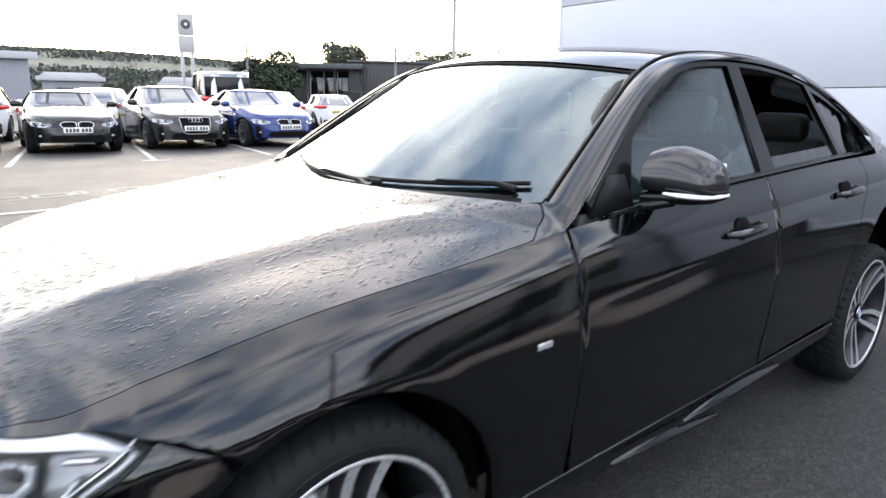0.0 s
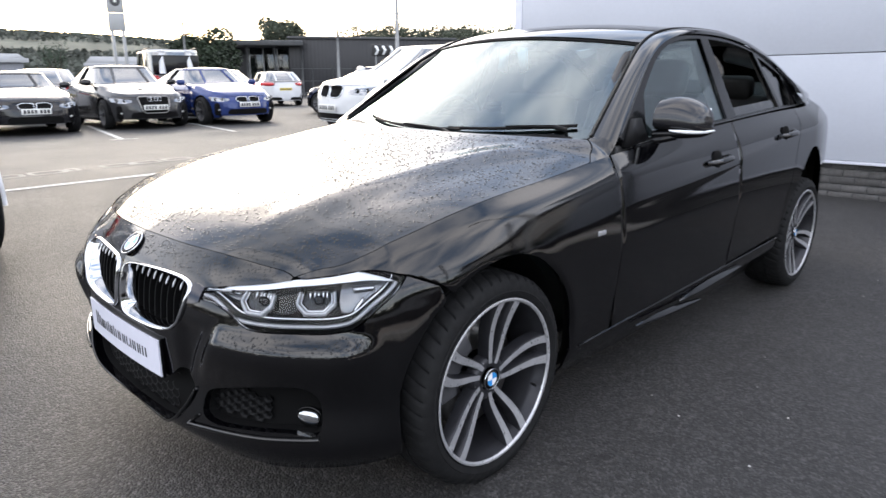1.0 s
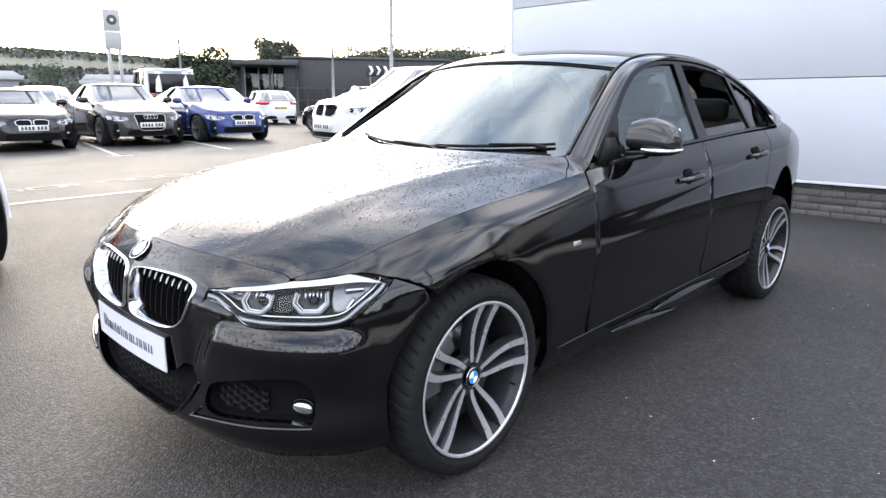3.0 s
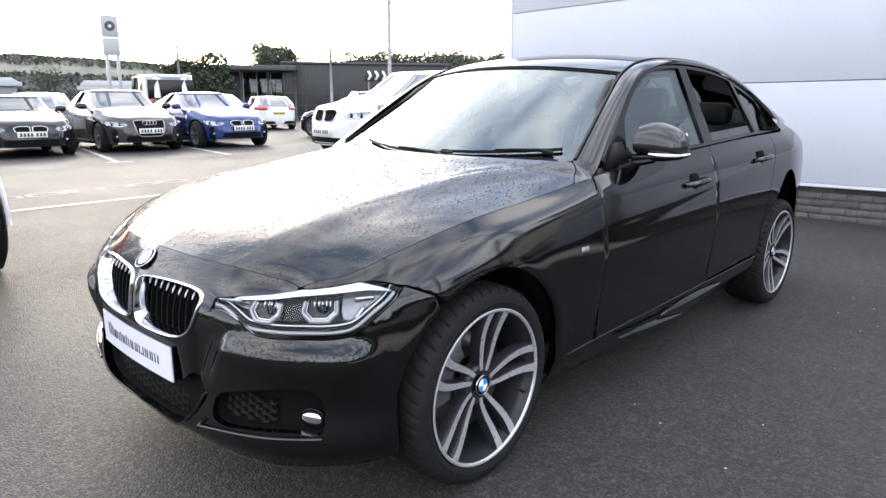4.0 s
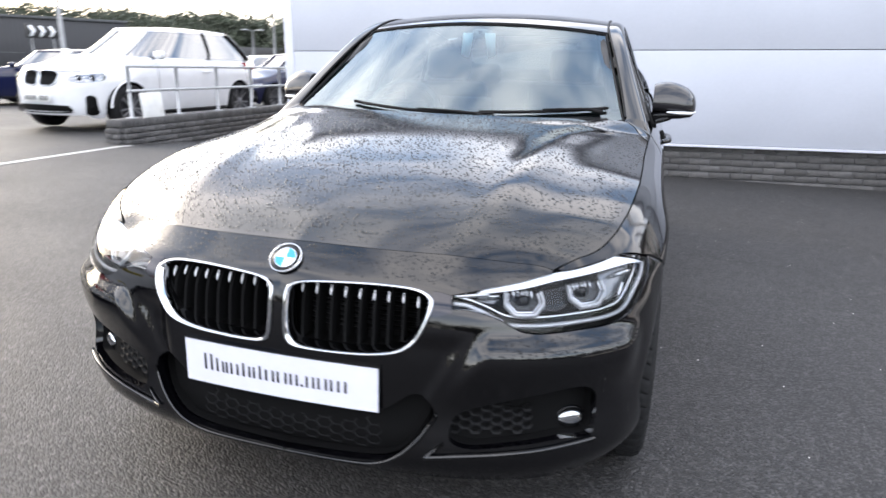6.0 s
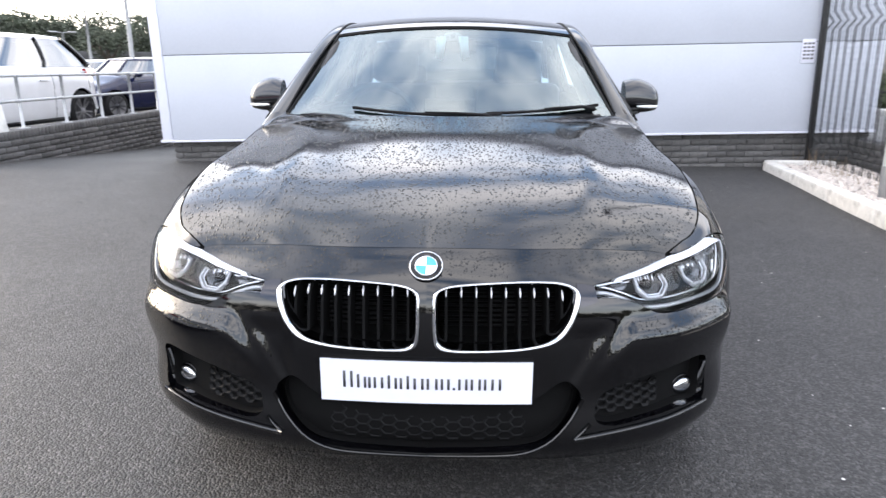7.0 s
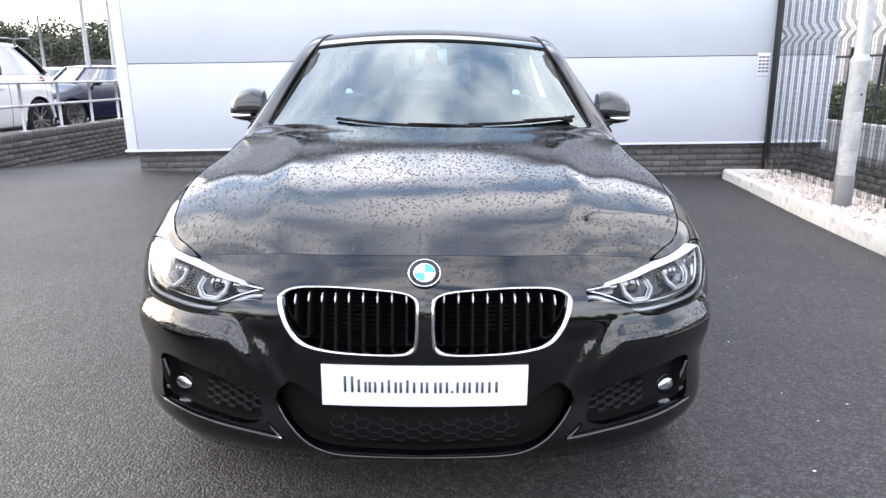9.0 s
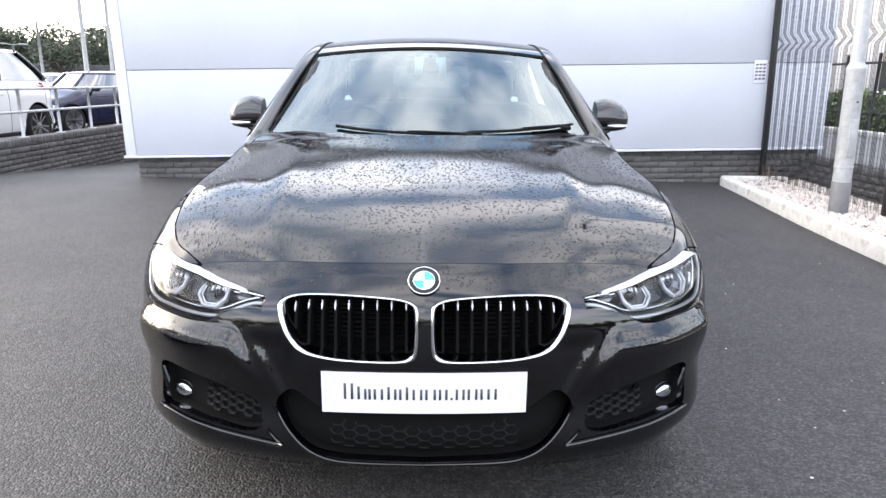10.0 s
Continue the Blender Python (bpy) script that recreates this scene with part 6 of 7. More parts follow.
    pl = part("front_plate", block((.52, .015, .111), .004, (0, fy - .035, clear + .30)), PLATE_PALE, car, "pale front number plate")
    for j in range(7):
        part("plate_bar", block((.042, .003, .07), 0, (-.20 + .063 * j + (.03 if j > 3 else 0), fy - .0435, clear + .30)), INK, pl)
    ry = hl - .02
    pl = part("rear_plate", block((.52, .015, .111), .004, (0, ry, deck - .33)), PLATE_YELLOW, car, "yellow rear number plate")
    for j in range(7):
        part("plate_bar", block((.042, .003, .07), 0, (-.20 + .063 * j + (.03 if j > 3 else 0), ry + .0085, deck - .33)), INK, pl)
    part("rear_bumper_trim", block((W * .7, .08, .12), .03, (0, ry - .03, clear + .14), 2), deep, car)
    part("skirt_left", block((.05, base - .85, .07), .02, (W / 2 - .05, (ax_f + ax_r) / 2, clear + .05)), deep, car)
    part("skirt_right", block((.05, base - .85, .07), .02, (-W / 2 + .05, (ax_f + ax_r) / 2, clear + .05)), deep, car)
    # wheels
    for s in (-1, 1):
        for ax in (ax_f, ax_r):
            wm = Matrix.Translation((s * (W / 2 - .125), ax, tyre_r)) @ Matrix.Rotation(0 if s > 0 else math.pi, 4, "Z")
            wl = part("wheel", outward(lathe([(-.10, tyre_r * .70), (-.11, tyre_r * .84), (-.085, tyre_r), (.085, tyre_r), (.11, tyre_r * .86), (.112, tyre_r * .74), (.10, tyre_r * .70)], 32), np.zeros(3)), RUBBER, car, at=wm)
            r0 = tyre_r * .70
            part("rim", joined(flipped(lathe([(.02, r0 * .3), (.05, r0 * .9), (.105, r0 * .98), (.108, r0 * 1.03), (.10, r0 * 1.04)], 32)), flipped(lathe([(.03, r0 * .92), (.02, 0.001)], 24))), ALLOY_DARK if rim is not ALLOY_DARK else GREY_PAINT, wl)
            sp = []
            for k in range(10):
                a = 2 * math.pi * k / 10 + (.10 if k % 2 else -.10)
                c, n_ = np.array((0, math.cos(a), math.sin(a))), np.array((0, -math.sin(a), math.cos(a)))
                sp.append(outward(net([[(.085, *(c * r0 * .15 - n_ * .012)[1:]), (.085, *(c * r0 * .15 + n_ * .012)[1:])], [(.100, *(c * r0 * .98 - n_ * .015)[1:]), (.100, *(c * r0 * .98 + n_ * .015)[1:])]]), np.array((-1, 0, 0))))
            part("spokes", joined(*sp, flipped(lathe([(.08, .06), (.10, .05), (.102, 0.001)], 16))), rim, wl)
            part("arch_lining", joined(net([[(s * xx, ax + (tyre_r + .05) * math.cos(f), tyre_r + (tyre_r + .05) * math.sin(f)) for xx in (W * .28, W / 2 - .05)] for f in np.linspace(0, math.pi, 14)])), VOID, car)
    return car


def parked(x, y, heading, lift=0.0, pitch=0.0):
    """Stands a car on the ground by its front axle; heading: the way it faces, in degrees from +x."""
    return x, y, heading, lift, pitch


def stand(spec, shape):
    x, y, heading, lift, pitch = spec
    L, base, over = SHAPES[shape][0], SHAPES[shape][3], SHAPES[shape][4]
    h = radians(heading)
    back = L / 2 - over
    cx, cy = x - math.cos(h) * back, y - math.sin(h) * back
    zf, zr = float(ground_z(x, y)), float(ground_z(x - math.cos(h) * base, y - math.sin(h) * base))
    rise = math.degrees(math.atan2(zr - zf, base)) + pitch
    z = zf + (zr - zf) * back / base
    return pose(cx, cy, z + lift) @ pose(0, 0, 0, 0, 0, heading + 90) @ pose(0, 0, 0, rise, 0, 0)


def park(name, label, shape, paint, spec, **kw):
    return road_car(name, label, shape, paint, stand(spec, shape), **kw)


park("roadster", "black two-seat roadster with a pale front plate", "roadster", CAR_BLACK, parked(-13.8, 2.6, -6))
park("saloon_car", "dark grey saloon with a tall single-frame grille and four rings", "saloon", CAR_GREY, parked(-13.7, 4.9, -5), front="frame")
park("coupe", "bright blue coupe with dark kidney grilles", "coupe", CAR_BLUE, parked(-13.35, 7.0, -3))
park("coupe", "pale silver coupe with bright headlamps", "coupe", CAR_SILVER, parked(-13.7, .35, -6), front="frame")
park("off_roader", "white off-road car beside the handrail", "off_roader", CAR_WHITE, parked(-7.9, 6.75, -92), rim=GREY_PAINT)
park("hatchback", "navy blue hatchback behind the handrail", "hatch", CAR_NAVY, parked(-9.0, 13.4, -110, -.06), front="none")
park("hatchback", "white hatchback seen from behind with red tail lamps", "hatch", CAR_WHITE, parked(-25.6, 15.2, 164), group="far row")
park("estate_car", "navy blue estate car", "estate", CAR_NAVY, parked(-15.8, 11.85, -155), group="far row", front="none")
park("hatchback", "white hatchback parked nose-in with red tail lamps", "hatch", CAR_WHITE, parked(-21.4, 5.0, 166), group="far row")
park("hatchback", "white hatchback parked nose-in behind the roadster", "hatch", CAR_WHITE, parked(-21.6, 2.0, 166), group="far row")
park("van", "white panel van with a dark rear window and roof bars", "van", CAR_WHITE, parked(-22.2, 9.0, 164), group="far row", front="none")
park("saloon_car", "silver saloon in the far row", "saloon", CAR_SILVER, parked(-21.5, 10.4, 166), group="far row", front="none")
park("saloon_car", "white saloon in the far row", "saloon", CAR_WHITE, parked(-20.5, 18.2, 160), group="far row", front="none")
park("hatchback", "silver hatchback beyond the handrail", "hatch", CAR_SILVER, parked(-12.9, 18.0, -110), group="far row", front="none")
park("off_roader", "white off-road car with a black lower bumper and a red reflector", "off_roader", CAR_WHITE, parked(-6.15, -1.30, 180), front="none")


# ---- distance ----
BARK = material("bark", (.07, .055, .045), .9, spread=.3, scale=8, bump=.01, bump_scale=20)
LEAF = material("dull_green_leaves", (.046, .056, .036), .7, spread=.5, scale=.6, fine=.4, fine_scale=3)
HEDGE = material("clipped_hedge_leaves", (.075, .105, .035), .6, spread=.5, scale=4, fine=.4, fine_scale=20)
# paler and greyer than LEAF: haze over the far trees, put into the colour
LEAF_FAR = material("haze_paled_leaves", (.085, .092, .066), .7, spread=.18, scale=.2, fine=.3, fine_scale=1)
LEAF_DARK = material("dark_green_leaves", (.022, .034, .018), .7, spread=.5, scale=.8, fine=.4, fine_scale=4)
CONIFER = material("conifer_green", (.030, .050, .028), .75, spread=.5, scale=1.5)
RUSSET = material("russet_hedge", (.16, .075, .035), .8, spread=.5, scale=1.2)
# field and wood lightened a little, haze carried by their base colours
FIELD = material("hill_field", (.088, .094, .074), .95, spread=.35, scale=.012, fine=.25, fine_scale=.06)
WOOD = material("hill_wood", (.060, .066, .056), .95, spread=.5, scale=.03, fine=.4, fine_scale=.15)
CHARCOAL = ribbed(material("charcoal_cladding", (.022, .022, .025), .5, spread=.1, scale=.5), "X", 1.2, .01)
SHED = ribbed(material("pale_shed_cladding", (.20, .205, .23), .5, spread=.06, scale=.3), "X", 1.5, .01)
SHED_ROOF = material("pale_shed_roof", (.34, .345, .36), .5, spread=.08, scale=.3)
SHOP_GLASS = glass_material("shop_glass", (.30, .33, .33), .02, 1.6)
SIGN_GREY = material("sign_grey", (.30, .305, .31), .4, spread=.05, scale=2)
TARMAC = material("grey_tarmac", (.13, .13, .13), .9, spread=.2, scale=1.5, fine=.3, fine_scale=80)
FENCE_GREY = material("dark_fence", (.05, .052, .055), .6, spread=.2, scale=3)
BRIDGE = material("dark_bridge", (.06, .06, .062), .7, spread=.2, scale=.8)


def polar(az, dist, z=0.0):
    """A place seen from the yard: azimuth in degrees from +x, distance from the middle of the walk."""
    a = radians(az)
    x, y = 2.0 + dist * math.cos(a), -1.5 + dist * math.sin(a)
    return x, y, z + float(ground_z(x, y))


def leaves(rng, blobs, count, size):
    """Many small leaf sprays spread through uneven blobs of foliage."""
    v, q = [], []
    weights = [b[3] * b[3] for b in blobs]
    for _ in range(count):
        x, y, z, r, sq = rng.choices(blobs, weights)[0]
        d = Vector((rng.gauss(0, 1), rng.gauss(0, 1), rng.gauss(0, 1))).normalized()
        rr = r * (.55 + .5 * rng.random() ** .5) * (1 + .22 * noise.noise(Vector((x, y, z)) + d * 1.7))
        p = Vector((x, y, z)) + Vector((d.x * rr, d.y * rr, d.z * rr * sq))
        a = Vector((rng.gauss(0, 1), rng.gauss(0, 1), rng.gauss(0, .6))).normalized() * size * rng.uniform(.6, 1.4)
        b = a.cross(Vector((rng.gauss(0, 1), rng.gauss(0, 1), rng.gauss(0, 1)))).normalized() * size * rng.uniform(.35, .8)
        n = len(v)
        v += [tuple(p - a), tuple(p + b), tuple(p + a), tuple(p - b)]
        q.append((n, n + 1, n + 2, n + 3))
    return v, q


def tree(name, label, x, y, z, height, radius, seed, leaf=LEAF, count=2600, trunk=.25, squash=.85):
    rng = random.Random(seed)
    t = thing(name, label, "tree", pose(x, y, z))
    top = height - radius * squash
    shapes = [tube([(0, 0, -.3), (.05, .02, top * .4), (-.04, .05, top * .8), (0, 0, top + radius * .3)], (trunk, trunk * .8, trunk * .55, trunk * .2), 8)]
    blobs = [(0, 0, top, radius * .75, squash)]
    for k in range(9):
        a, up = 2.4 * k + rng.random(), rng.uniform(-.45, .6)
        r = radius * rng.uniform(.45, .75)
        tip = (math.cos(a) * r, math.sin(a) * r, top + radius * up * squash)
        shapes.append(tube([(0, 0, top * .6 + .1 * k * radius * .1), tuple(q * .6 for q in tip[:2]) + ((top * .6 + tip[2]) / 2,), tip], (trunk * .4, trunk * .28, trunk * .1), 5))
        blobs.append((*tip, radius * rng.uniform(.32, .5), squash))
    part("trunk", joined(*shapes), BARK, t)
    part("crown", leaves(rng, blobs, count, radius * .055), leaf, t, smooth=False)
    return t


def woods():
    """Far tree lines round the yard."""
    rng = random.Random(21)
    v, q = [], []

    def line(az0, az1, dist, h0, h1, step, count, size, gaps=()):
        nonlocal v, q
        blobs = []
        for az in np.arange(az0, az1, step):
            if any(g0 < az < g1 for g0, g1 in gaps):
                continue
            d = dist + rng.uniform(-6, 6)
            h = rng.uniform(h0, h1)
            x, y, z = polar(az + rng.uniform(-.3, .3), d)
            blobs += [(x, y, z + h * .72, h * .32, .9), (x + rng.uniform(-1, 1), y + rng.uniform(-1, 1), z + h * .36, h * .42, .9)]
        s = leaves(rng, blobs, count, size)
        n = len(v)
        v += s[0]
        q += [tuple(i + n for i in p) for p in s[1]]
    line(108, 134, 85, 4.6, 7.4, .55, 120000, .19, ((118.2, 119.8),))
    line(123, 142, 92, 6.4, 8.2, .45, 80000, .20)
    ob = part("near_woods", (v, q), LEAF, smooth=False)
    tagged(ob, "line of leafy green trees beyond the handrail", "woods", kind="stuff")
    v, q = [], []
    line(134, 152, 95, 5.0, 7.0, .6, 11000, .42)
    line(152, 182, 150, 1.4, 2.8, .6, 9000, .35)
    line(182, 300, 70, 6.0, 9.5, 2.2, 9000, .7)
    line(-80, 34, 45, 3.0, 5.0, 2.4, 26000, .42)
    line(40, 75, 60, 6.0, 9.0, 2.2, 5000, .6)
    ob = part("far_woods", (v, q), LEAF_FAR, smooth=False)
    tagged(ob, "far line of dull green trees round the yard", "woods", kind="stuff")


def hills():
    """Long wooded ridge on the horizon."""
    rng = random.Random(3)
    rows = []
    for f in np.linspace(0, 1, 26):
        row = []
        for az in np.linspace(128, 205, 120):
            d = 330 + 420 * f
            ridge = np.interp(az, (128, 138, 146, 150, 155, 160, 166, 172, 180, 190, 205), (10, 17, 24, 30, 41, 46, 49, 50, 44, 40, 30))
            h = .85 * ridge * smooth_step(f * 1.35) * (1 + .06 * noise.noise(Vector((az * .35, f * 3, 0))))
            row.append(polar(az, d, float(h) - 1))
        rows.append(row)
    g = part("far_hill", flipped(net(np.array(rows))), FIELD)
    tagged(g, "long green hill with fields on the horizon", "hill", kind="structure")
    v, q = [], []
    for k in range(30000):
        az = rng.uniform(134, 204)
        f = rng.choice((rng.uniform(.02, .40), rng.uniform(.10, .38), rng.uniform(.50, .76)))
        d = 330 + 420 * f
        ridge = np.interp(az, (128, 138, 146, 150, 155, 160, 166, 172, 180, 190, 205), (10, 17, 24, 30, 41, 46, 49, 50, 44, 40, 30))
        h = .85 * float(ridge * smooth_step(f * 1.35))
        x, y, z = polar(az, d)
        r = rng.uniform(.9, 2.2)
        a = Vector((rng.gauss(0, 1), rng.gauss(0, 1), rng.gauss(0, .7))).normalized() * r
        b = a.cross(Vector((rng.gauss(0, 1), rng.gauss(0, 1), rng.gauss(0, 1)))).normalized() * r * .8
        p = Vector((x, y, z + h + rng.uniform(-.5, 1.0)))
        n = len(v)
        v += [tuple(p - a), tuple(p + b), tuple(p + a), tuple(p - b)]
        q.append((n, n + 1, n + 2, n + 3))
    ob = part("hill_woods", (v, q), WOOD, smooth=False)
    tagged(ob, "woods scattered over the far hill", "woods", kind="stuff")


def street_lamp(az, dist, height, arms=2, label="tall galvanised street lamp"):
    x, y, _ = polar(az, dist)
    s = thing("street_lamp", label, "street lamp", pose(x, y, float(ground_z(x, y)), 0, 0, az), "street lamps")
    part("pole", tube([(0, 0, 0), (0, 0, height * .5), (0, 0, height)], (.11, .085, .06), 8), POLE, s)
    part("collar", lathe([(0, .12), (1.1, .12), (1.2, .09)], 12, "z"), POLE, s)
    for k in range(arms):
        sgn = 1 if k else -1
        part("arm", tube([(0, 0, height), (0, sgn * .3, height + .05)], .03, 6), POLE, s)
        part("head", block((.2, .42, .07), .03, (0, sgn * .48, height + .06)), SIGN_GREY, s)
    return s


def showroom():
    """The charcoal-clad showroom with its glazed corner."""
    a, b = np.array(polar(152.5, 50)), np.array(polar(133.0, 50))
    floor_z, a, b = (a[2] + b[2]) / 2, a[:2], b[:2]
    d = (b - a) / np.linalg.norm(b - a)
    length = float(np.linalg.norm(b - a))
    g = thing("showroom", "charcoal-clad flat-roofed showroom with a glazed corner", "building", Matrix.Translation((a[0], a[1], floor_z)) @ Matrix.Rotation(math.atan2(d[1], d[0]), 4, "Z"))
    part("main_block", block((length * .70, 14, 3.9), .05, (length * .65, 7, 1.95)), CHARCOAL, g)
    part("roof_edge", block((length * .71, 14.3, .16), .03, (length * .65, 7, 3.95)), FENCE_GREY, g)
    part("canopy", block((length * .36, 6, .35), .05, (length * .18, 2.2, 3.55)), FENCE_GREY, g, "flat dark canopy")
    for k in range(4):
        part("canopy_post", tube([(.4 + length * .11 * k, -.4, 0), (.4 + length * .11 * k, -.4, 3.4)], .08, 8), FENCE_GREY, g)
    for k in range(6):
        w = part("window", block((.92, .05, 2.9), .01, (length * .16 + .98 * k, 1.2, 1.75)), SHOP_GLASS, g, "tall shop window")
        part("frame", block((.06, .09, 3.0), .01, (length * .16 + .98 * k - .49, 1.2, 1.75)), SIGN_GREY, w)
    part("back_wall", block((length * .36, .3, 3.4), .02, (length * .18, 5.0, 1.7)), CHARCOAL, g)
    part("shop_floor", block((length * .36, 6, .1), .01, (length * .18, 2.6, .06)), SIGN_GREY, g)
    for k in range(8):
        part("fence_post", tube([(length * .32 + k * 1.35, -3.0, 0), (length * .32 + k * 1.35, -3.0, 1.9)], .035, 6), FENCE_GREY, g)
    part("fence_rail", joined(*[tube([(length * .32, -3.0, z), (length * .32 + 9.5, -3.0, z)], .02, 5) for z in (.3, 1.05, 1.85)]), FENCE_GREY, g)
    return g


def chevron_sign():
    x, y, z = polar(138.9, 38)
    s = thing("chevron_sign", "black road sign with three white chevrons", "road sign", pose(x, y, z, 0, 0, 138.9 - 90))
    part("panel", block((1.35, .05, .62), .02, (0, 0, 2.6)), BLACK_STEEL, s)
    for k in range(3):
        o = [(-.13, .24), (.01, .24), (.14, 0), (.01, -.24), (-.13, -.24), (0, 0)]
        part("chevron", prism([(p[0] - .40 + .40 * k, p[1]) for p in o], .02), WHITE_ENAMEL, s, "white chevron", at=pose(0, -.046, 2.6))
    for q in (-.45, .45):
        part("post", tube([(q, .06, -.1), (q, .06, 2.8)], .04, 8), GALV, s)


def totem():
    x, y, z = polar(159.2, 52)
    t = thing("totem_sign", "tall white dealer totem with a round dark emblem on two legs", "sign", pose(x, y, z, 0, 0, 159.2 - 90 + 12))
    for q in (-.34, .34):
        part("leg", block((.20, .20, 4.5), .03, (q, 0, 2.25)), SIGN_GREY, t)
    part("lower_panel", block((1.06, .24, 1.15), .03, (0, 0, 5.06)), SIGN_GREY, t)
    part("upper_panel", block((1.06, .24, 1.42), .03, (0, 0, 6.37)), SIGN_GREY, t)
    e = part("emblem", lathe([(-.13, 0.001), (-.135, .26), (-.12, .33), (-.10, .34)], 32, "y"), FENCE_GREY, t, "plain dark round emblem", at=pose(0, 0, 6.4))
    part("emblem_core", lathe([(-.142, 0.001), (-.142, .09), (-.13, .10)], 24, "y"), BOARD_WHITE, e)


def sheds():
    for az0, az1, dist, h, roof, lab in ((155.2, 161.5, 78, 2.9, .8, "long pale industrial shed with a white roof"), (151.0, 152.6, 80, 3.0, .6, "low pale industrial shed"), (169.6, 186.0, 40, 3.3, .12, "pale clad unit with a flat overhanging roof"), (165.6, 169.4, 66, 3.0, .5, "pale shed with a white roof"), (148.6, 149.8, 90, 3.6, .6, "small pale industrial shed by the trees")):
        a, b = np.array(polar(az0, dist)[:2]), np.array(polar(az1, dist)[:2])
        m, w = (a + b) / 2, float(np.linalg.norm(b - a))
        g = thing("industrial_shed", lab, "building", Matrix.Translation((m[0], m[1], float(ground_z(*m)))) @ Matrix.Rotation(math.atan2(a[1] - b[1], a[0] - b[0]), 4, "Z"), "sheds")
        part("wall", block((w, 10, h), .03, (0, 5, h / 2)), SHED, g)
        part("roof", prism([(-w / 2 - .4, h), (w / 2 + .4, h), (w / 2 - .3, h + roof), (-w / 2 + .3, h + roof)], 10.6), SHED_ROOF, g, at=pose(0, -.3, 0))
        part("fascia", block((w + .8, .12, .35), .02, (0, -.28, h - .02)), SHED_ROOF, g)
        for k in range(max(2, int(w / 3.2))):
            d_ = part("window", block((1.5, .06, .8), .01, (-w / 2 + 1.8 + 3.0 * k, -.03, h * .62)), SHOP_GLASS, g)
            part("frame", block((1.6, .05, .06), .01, (-w / 2 + 1.8 + 3.0 * k, -.05, h * .62 - .43)), SIGN_GREY, d_)


def boundary():
    """Russet and green hedge with a dark paling fence along the far side of the parking."""
    rng = random.Random(15)
    for mat, lab, k0, k1 in ((RUSSET, "russet autumn hedge along the far fence", 0, 9), (LEAF_DARK, "dark green hedge along the far fence", 9, 26)):
        blobs = [(*polar(168.5 - .36 * k, 47, .75 + rng.uniform(-.15, .25)), .75, .95) for k in range(k0, k1)]
        h = part("hedge", leaves(rng, blobs, 350 * (k1 - k0), .09), mat, smooth=False)
        tagged(h, lab, "hedge", kind="stuff")
    f = thing("paling_fence", "dark steel paling fence in front of the hedge", "fence")
    for k in range(60):
        x, y, z = polar(170 - .19 * k, 45.5, .85)
        part("pale", block((.06, .03, 1.7), .004, (x, y, z)), FENCE_GREY, f)
    for z in (.4, 1.4):
        part("rail", tube([polar(170, 45.5, z), polar(164.5, 45.5, z), polar(158.7, 45.5, z)], .03, 5), FENCE_GREY, f)


def right_side():
    """What shows through the mesh fence: a verge with a hedge, black railings and a road."""
    r = thing("railings", "black upright railings beyond the mesh fence", "railing")
    for k in range(12):
        y = 13.0 - .9 * k
        part("bar", tube([(7.7, y, .36), (7.7, y, 1.78)], .03, 6), BLACK_STEEL, r)
    for z in (.75, 1.62):
        part("rail", tube([(7.7, 13.4, z), (7.7, 2.2, z)], .025, 6), BLACK_STEEL, r)
    bank = part("bank", net([[(4.83, y, .36), (5.6, y, .37), (7.2, y, .40), (14, y, .5), (40, y, .5), (41, y, -.5)] for y in np.linspace(-12, 60, 30)]), TARMAC)
    tagged(bank, "raised grey tarmac strip above the brick wall", "ground", kind="structure")
    rng = random.Random(8)
    blobs = [(8.35 + rng.uniform(-.2, .2), 3 + .45 * k, .72, .52, .85) for k in range(26)]
    h = part("hedge", leaves(rng, blobs, 9000, .06), HEDGE, smooth=False)
    tagged(h, "clipped green hedge behind the railings", "hedge", kind="stuff")
    k = thing("verge_kerb", "pale kerb in front of the hedge", "kerb", kind="structure")
    part("kerb_run", block((.14, 13, .16), .02, (7.2, 8.5, .42)), CONCRETE, k)
    x, y = 12.0, 14.0
    g = thing("house", "pale rendered house beyond the hedge", "building", pose(15.5, 13.0, 0, 0, 0, 20))
    part("wall", block((7, 9, 5.2), .03, (0, 0, 2.6)), SHED_ROOF, g)
    part("roof", prism([(-3.9, 5.2), (3.9, 5.2), (0, 7.4)], 9.6), CHARCOAL, g, at=pose(0, -4.8, 0))
    for j in range(3):
        w = part("window", block((.08, 1.1, 1.2), .01, (-3.52, -2.8 + 2.6 * j, 1.7)), SHOP_GLASS, g)
        part("frame", block((.06, 1.25, .08), .01, (-3.55, -2.8 + 2.6 * j, 1.06)), WHITE_ENAMEL, w)


def bridge():
    a, b = np.array(polar(113.0, 62)[:2]), np.array(polar(124.0, 62)[:2])
    d, m = b - a, (a + b) / 2
    g = thing("road_bridge", "low dark road bridge in front of the trees", "bridge", Matrix.Translation((m[0], m[1], float(ground_z(*m)))) @ Matrix.Rotation(math.atan2(d[1], d[0]), 4, "Z"))
    part("deck", block((15, 1.2, .7), .03, (0, 0, 1.75)), BRIDGE, g)
    part("parapet", block((15, .2, .6), .02, (0, .5, 2.35)), BRIDGE, g)
    for k in range(6):
        part("pier", block((.5, .9, 1.6), .03, (-6.2 + 2.5 * k, 0, .75)), BRIDGE, g)


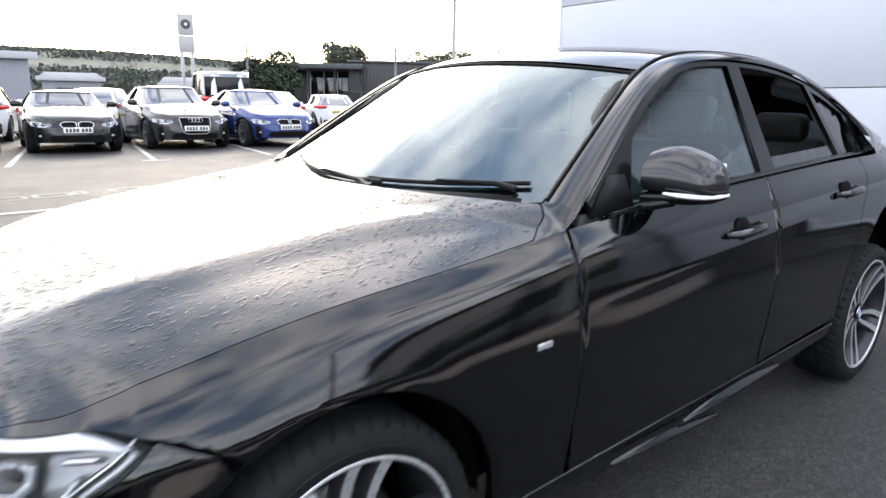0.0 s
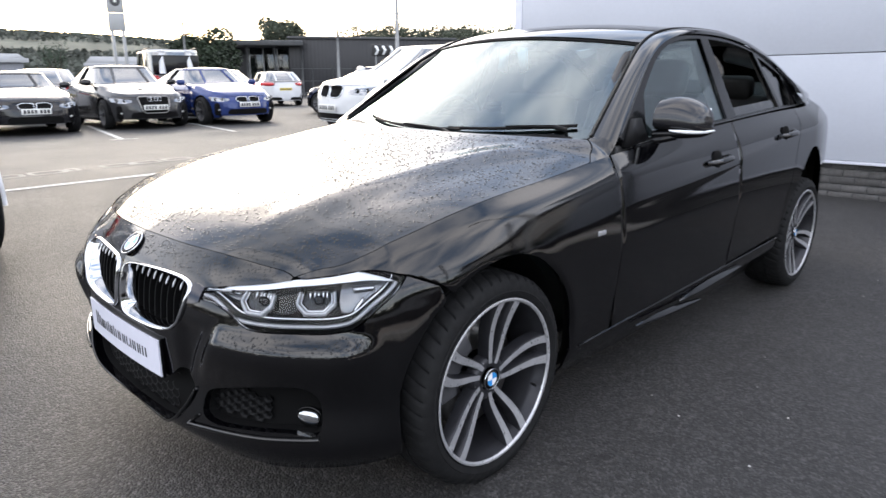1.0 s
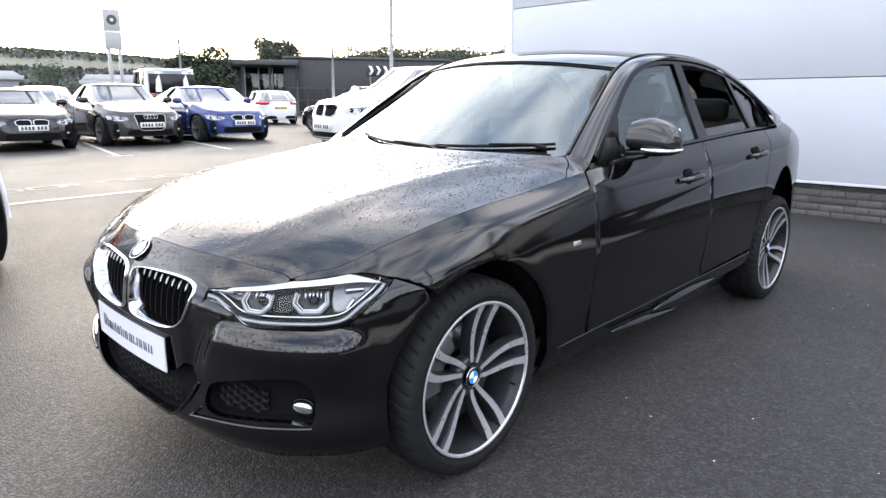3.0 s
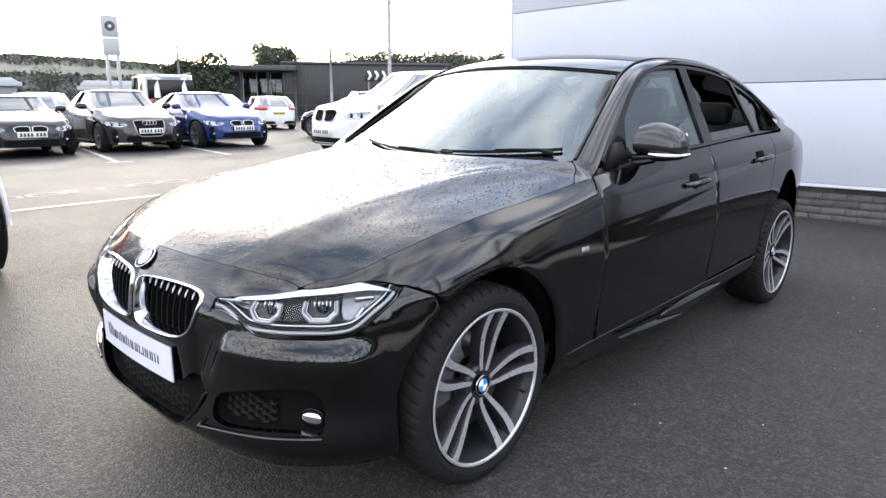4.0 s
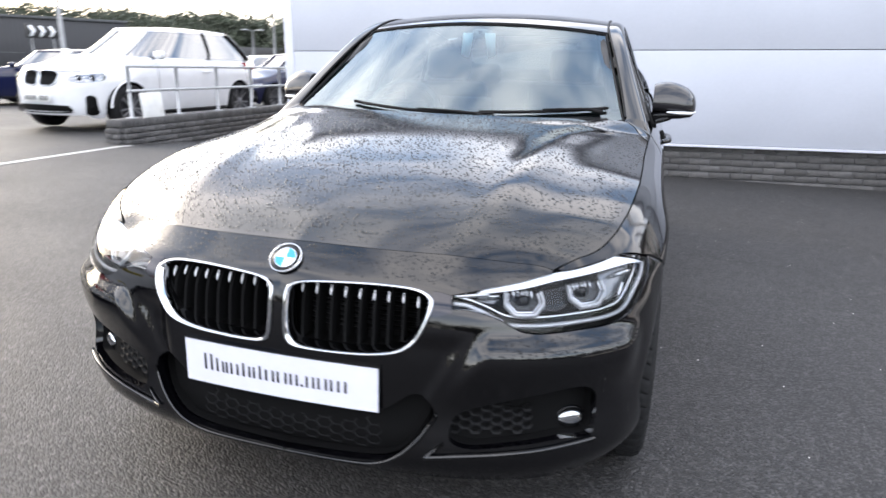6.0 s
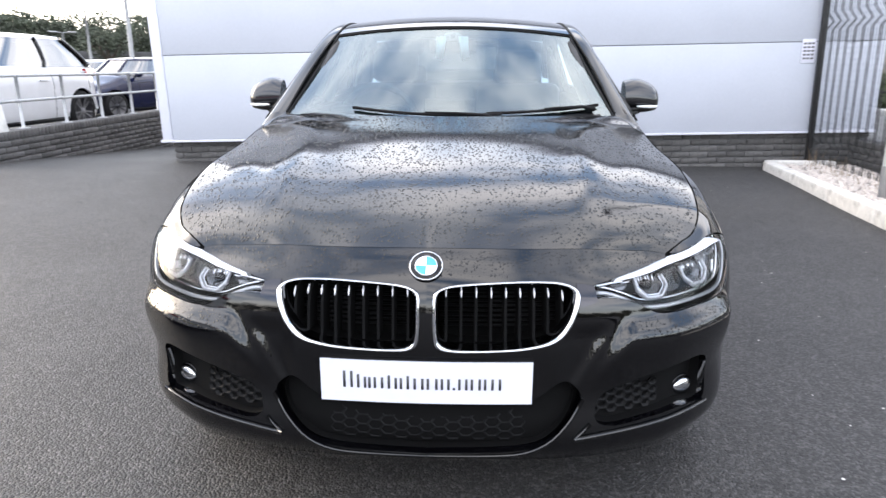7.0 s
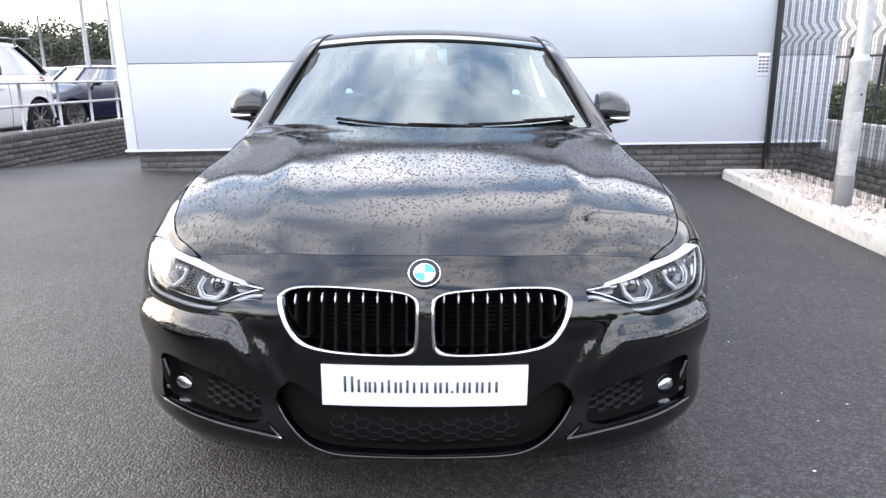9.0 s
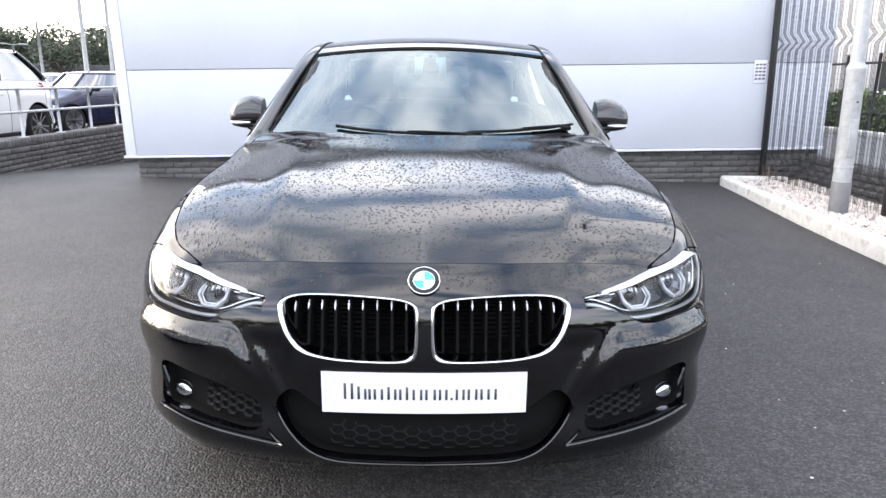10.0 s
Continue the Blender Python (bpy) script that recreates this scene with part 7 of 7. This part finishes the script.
woods()
hills()
showroom()
chevron_sign()
totem()
sheds()
boundary()
right_side()
bridge()
tree("tree", "dark round leafy tree beside the showroom", *polar(153.4, 46), 4.3, 2.3, 31, LEAF_DARK, 9000)
tree("tree", "tall dull green tree behind the showroom", *polar(147.3, 66), 6.9, 2.3, 33, LEAF, 6000)
tree("tree", "leafy tree beyond the car park", *polar(115.6, 55, 0), 5.2, 1.7, 35, LEAF, 2600)
tree("tree", "leafy tree beyond the handrail", *polar(120.6, 58, 0), 4.6, 1.9, 36, LEAF, 2600)
tree("tree", "leafy tree at the edge of the yard", *polar(131.0, 70, 0), 6.0, 2.3, 37, LEAF, 2600)
tree("conifer_tree", "slim dark conifer by the fence", *polar(163.6, 46), 3.9, .75, 38, CONIFER, 1800, .10, 2.0)
tall_lamp = street_lamp(137.8, 36, 12)
part("bracket", tube([(0, -.55, 4.3), (0, .55, 4.3)], .035, 6), POLE, tall_lamp)
street_lamp(142.7, 42, 4.4, 1)
street_lamp(154.6, 44, 4.6, 1)
street_lamp(122.35, 46, 4.6)
street_lamp(120.45, 34, 9)
street_lamp(118.06, 42, 10)
street_lamp(124.07, 44, 3.2)
street_lamp(121.15, 60, 3.0, 1)
street_lamp(120.24, 64, 2.6, 1)


# ---- brickwork, piece by piece ----
def lay_bricks(parent, start, direction, length, courses, z0, top=None, depth=.10, name="brick"):
    """Stretcher bond: bricks of 215 x 65 mm with 10 mm joints on shared meshes."""
    full = mesh_of("brick_full", *block((.215, depth, .065), .004, (0, 0, 0), 1))
    halfm = mesh_of("brick_half", *block((.102, depth, .065), .004, (0, 0, 0), 1))
    d = np.array(direction, float) / np.linalg.norm(direction)
    turn = math.degrees(math.atan2(d[1], d[0]))
    for c in range(courses):
        s = 0.0
        first = c % 2 == 1
        while s < length - .05:
            w = .1025 if first or s + .215 > length else .215
            first = False
            p = np.array(start) + d * (s + w / 2)
            z = z0 + .0375 + c * .075
            if top is None or z + .03 < top(s):
                j = ((c * 37 + int(s * 91)) % 7 - 3) * .0006
                part(name, full if w > .2 else halfm, BRICK, parent, at=pose(p[0] + j * d[1], p[1] - j * d[0], z + j, 0, 0, turn))
            s += w + .010


def build_plinth():
    p = thing("plinth", "dark slate-grey brick plinth under the white cladding", "plinth", TILT, kind="structure")
    part("mortar", block((WALL_R - WALL_L - .14, .10, .60), 0, ((WALL_L + .1 + WALL_R) / 2, WALL_Y + .135, .0)), MORTAR, p)
    lay_bricks(p, (WALL_L + .10, WALL_Y + .12), (1, 0), WALL_R - WALL_L - .12, 6, -.15)


def build_low_wall():
    """The retaining wall beside the ramp; its top is level, its foot falls with the ramp."""
    w = thing("retaining_wall", "low dark brick retaining wall with a brick-on-edge coping", "wall", kind="structure")
    top = .27
    part("core", block((.20, 9.6, 1.5), 0, (RAIL_X, RAIL_Y + .02 + 4.8, top - .755)), MORTAR, w)
    lay_bricks(w, (RAIL_X + .115, RAIL_Y), (0, 1), 7.0, 12, top - .905)
    lay_bricks(w, (RAIL_X - .11, RAIL_Y - .02), (1, 0), .22, 5, top - .38)
    edge = mesh_of("brick_on_edge", *block((.245, .066, .10), .005, (0, 0, 0), 1))
    for k in range(118):
        part("coping_brick", edge, BRICK, w, at=pose(RAIL_X, RAIL_Y - .03 + .076 * (k + .5), top + .052))


def build_fence_wall():
    """Dark brick wall behind the mesh fence, holding up the higher ground beyond."""
    w = thing("fence_wall", "low dark brick wall behind the mesh fence", "wall", kind="structure")
    part("core", block((.18, 8.6, .62), 0, (4.86, 1.95, .06)), MORTAR, w)
    lay_bricks(w, (4.76, 6.22), (0, -1), 8.4, 5, -.02)


build_plinth()
build_low_wall()
build_fence_wall()
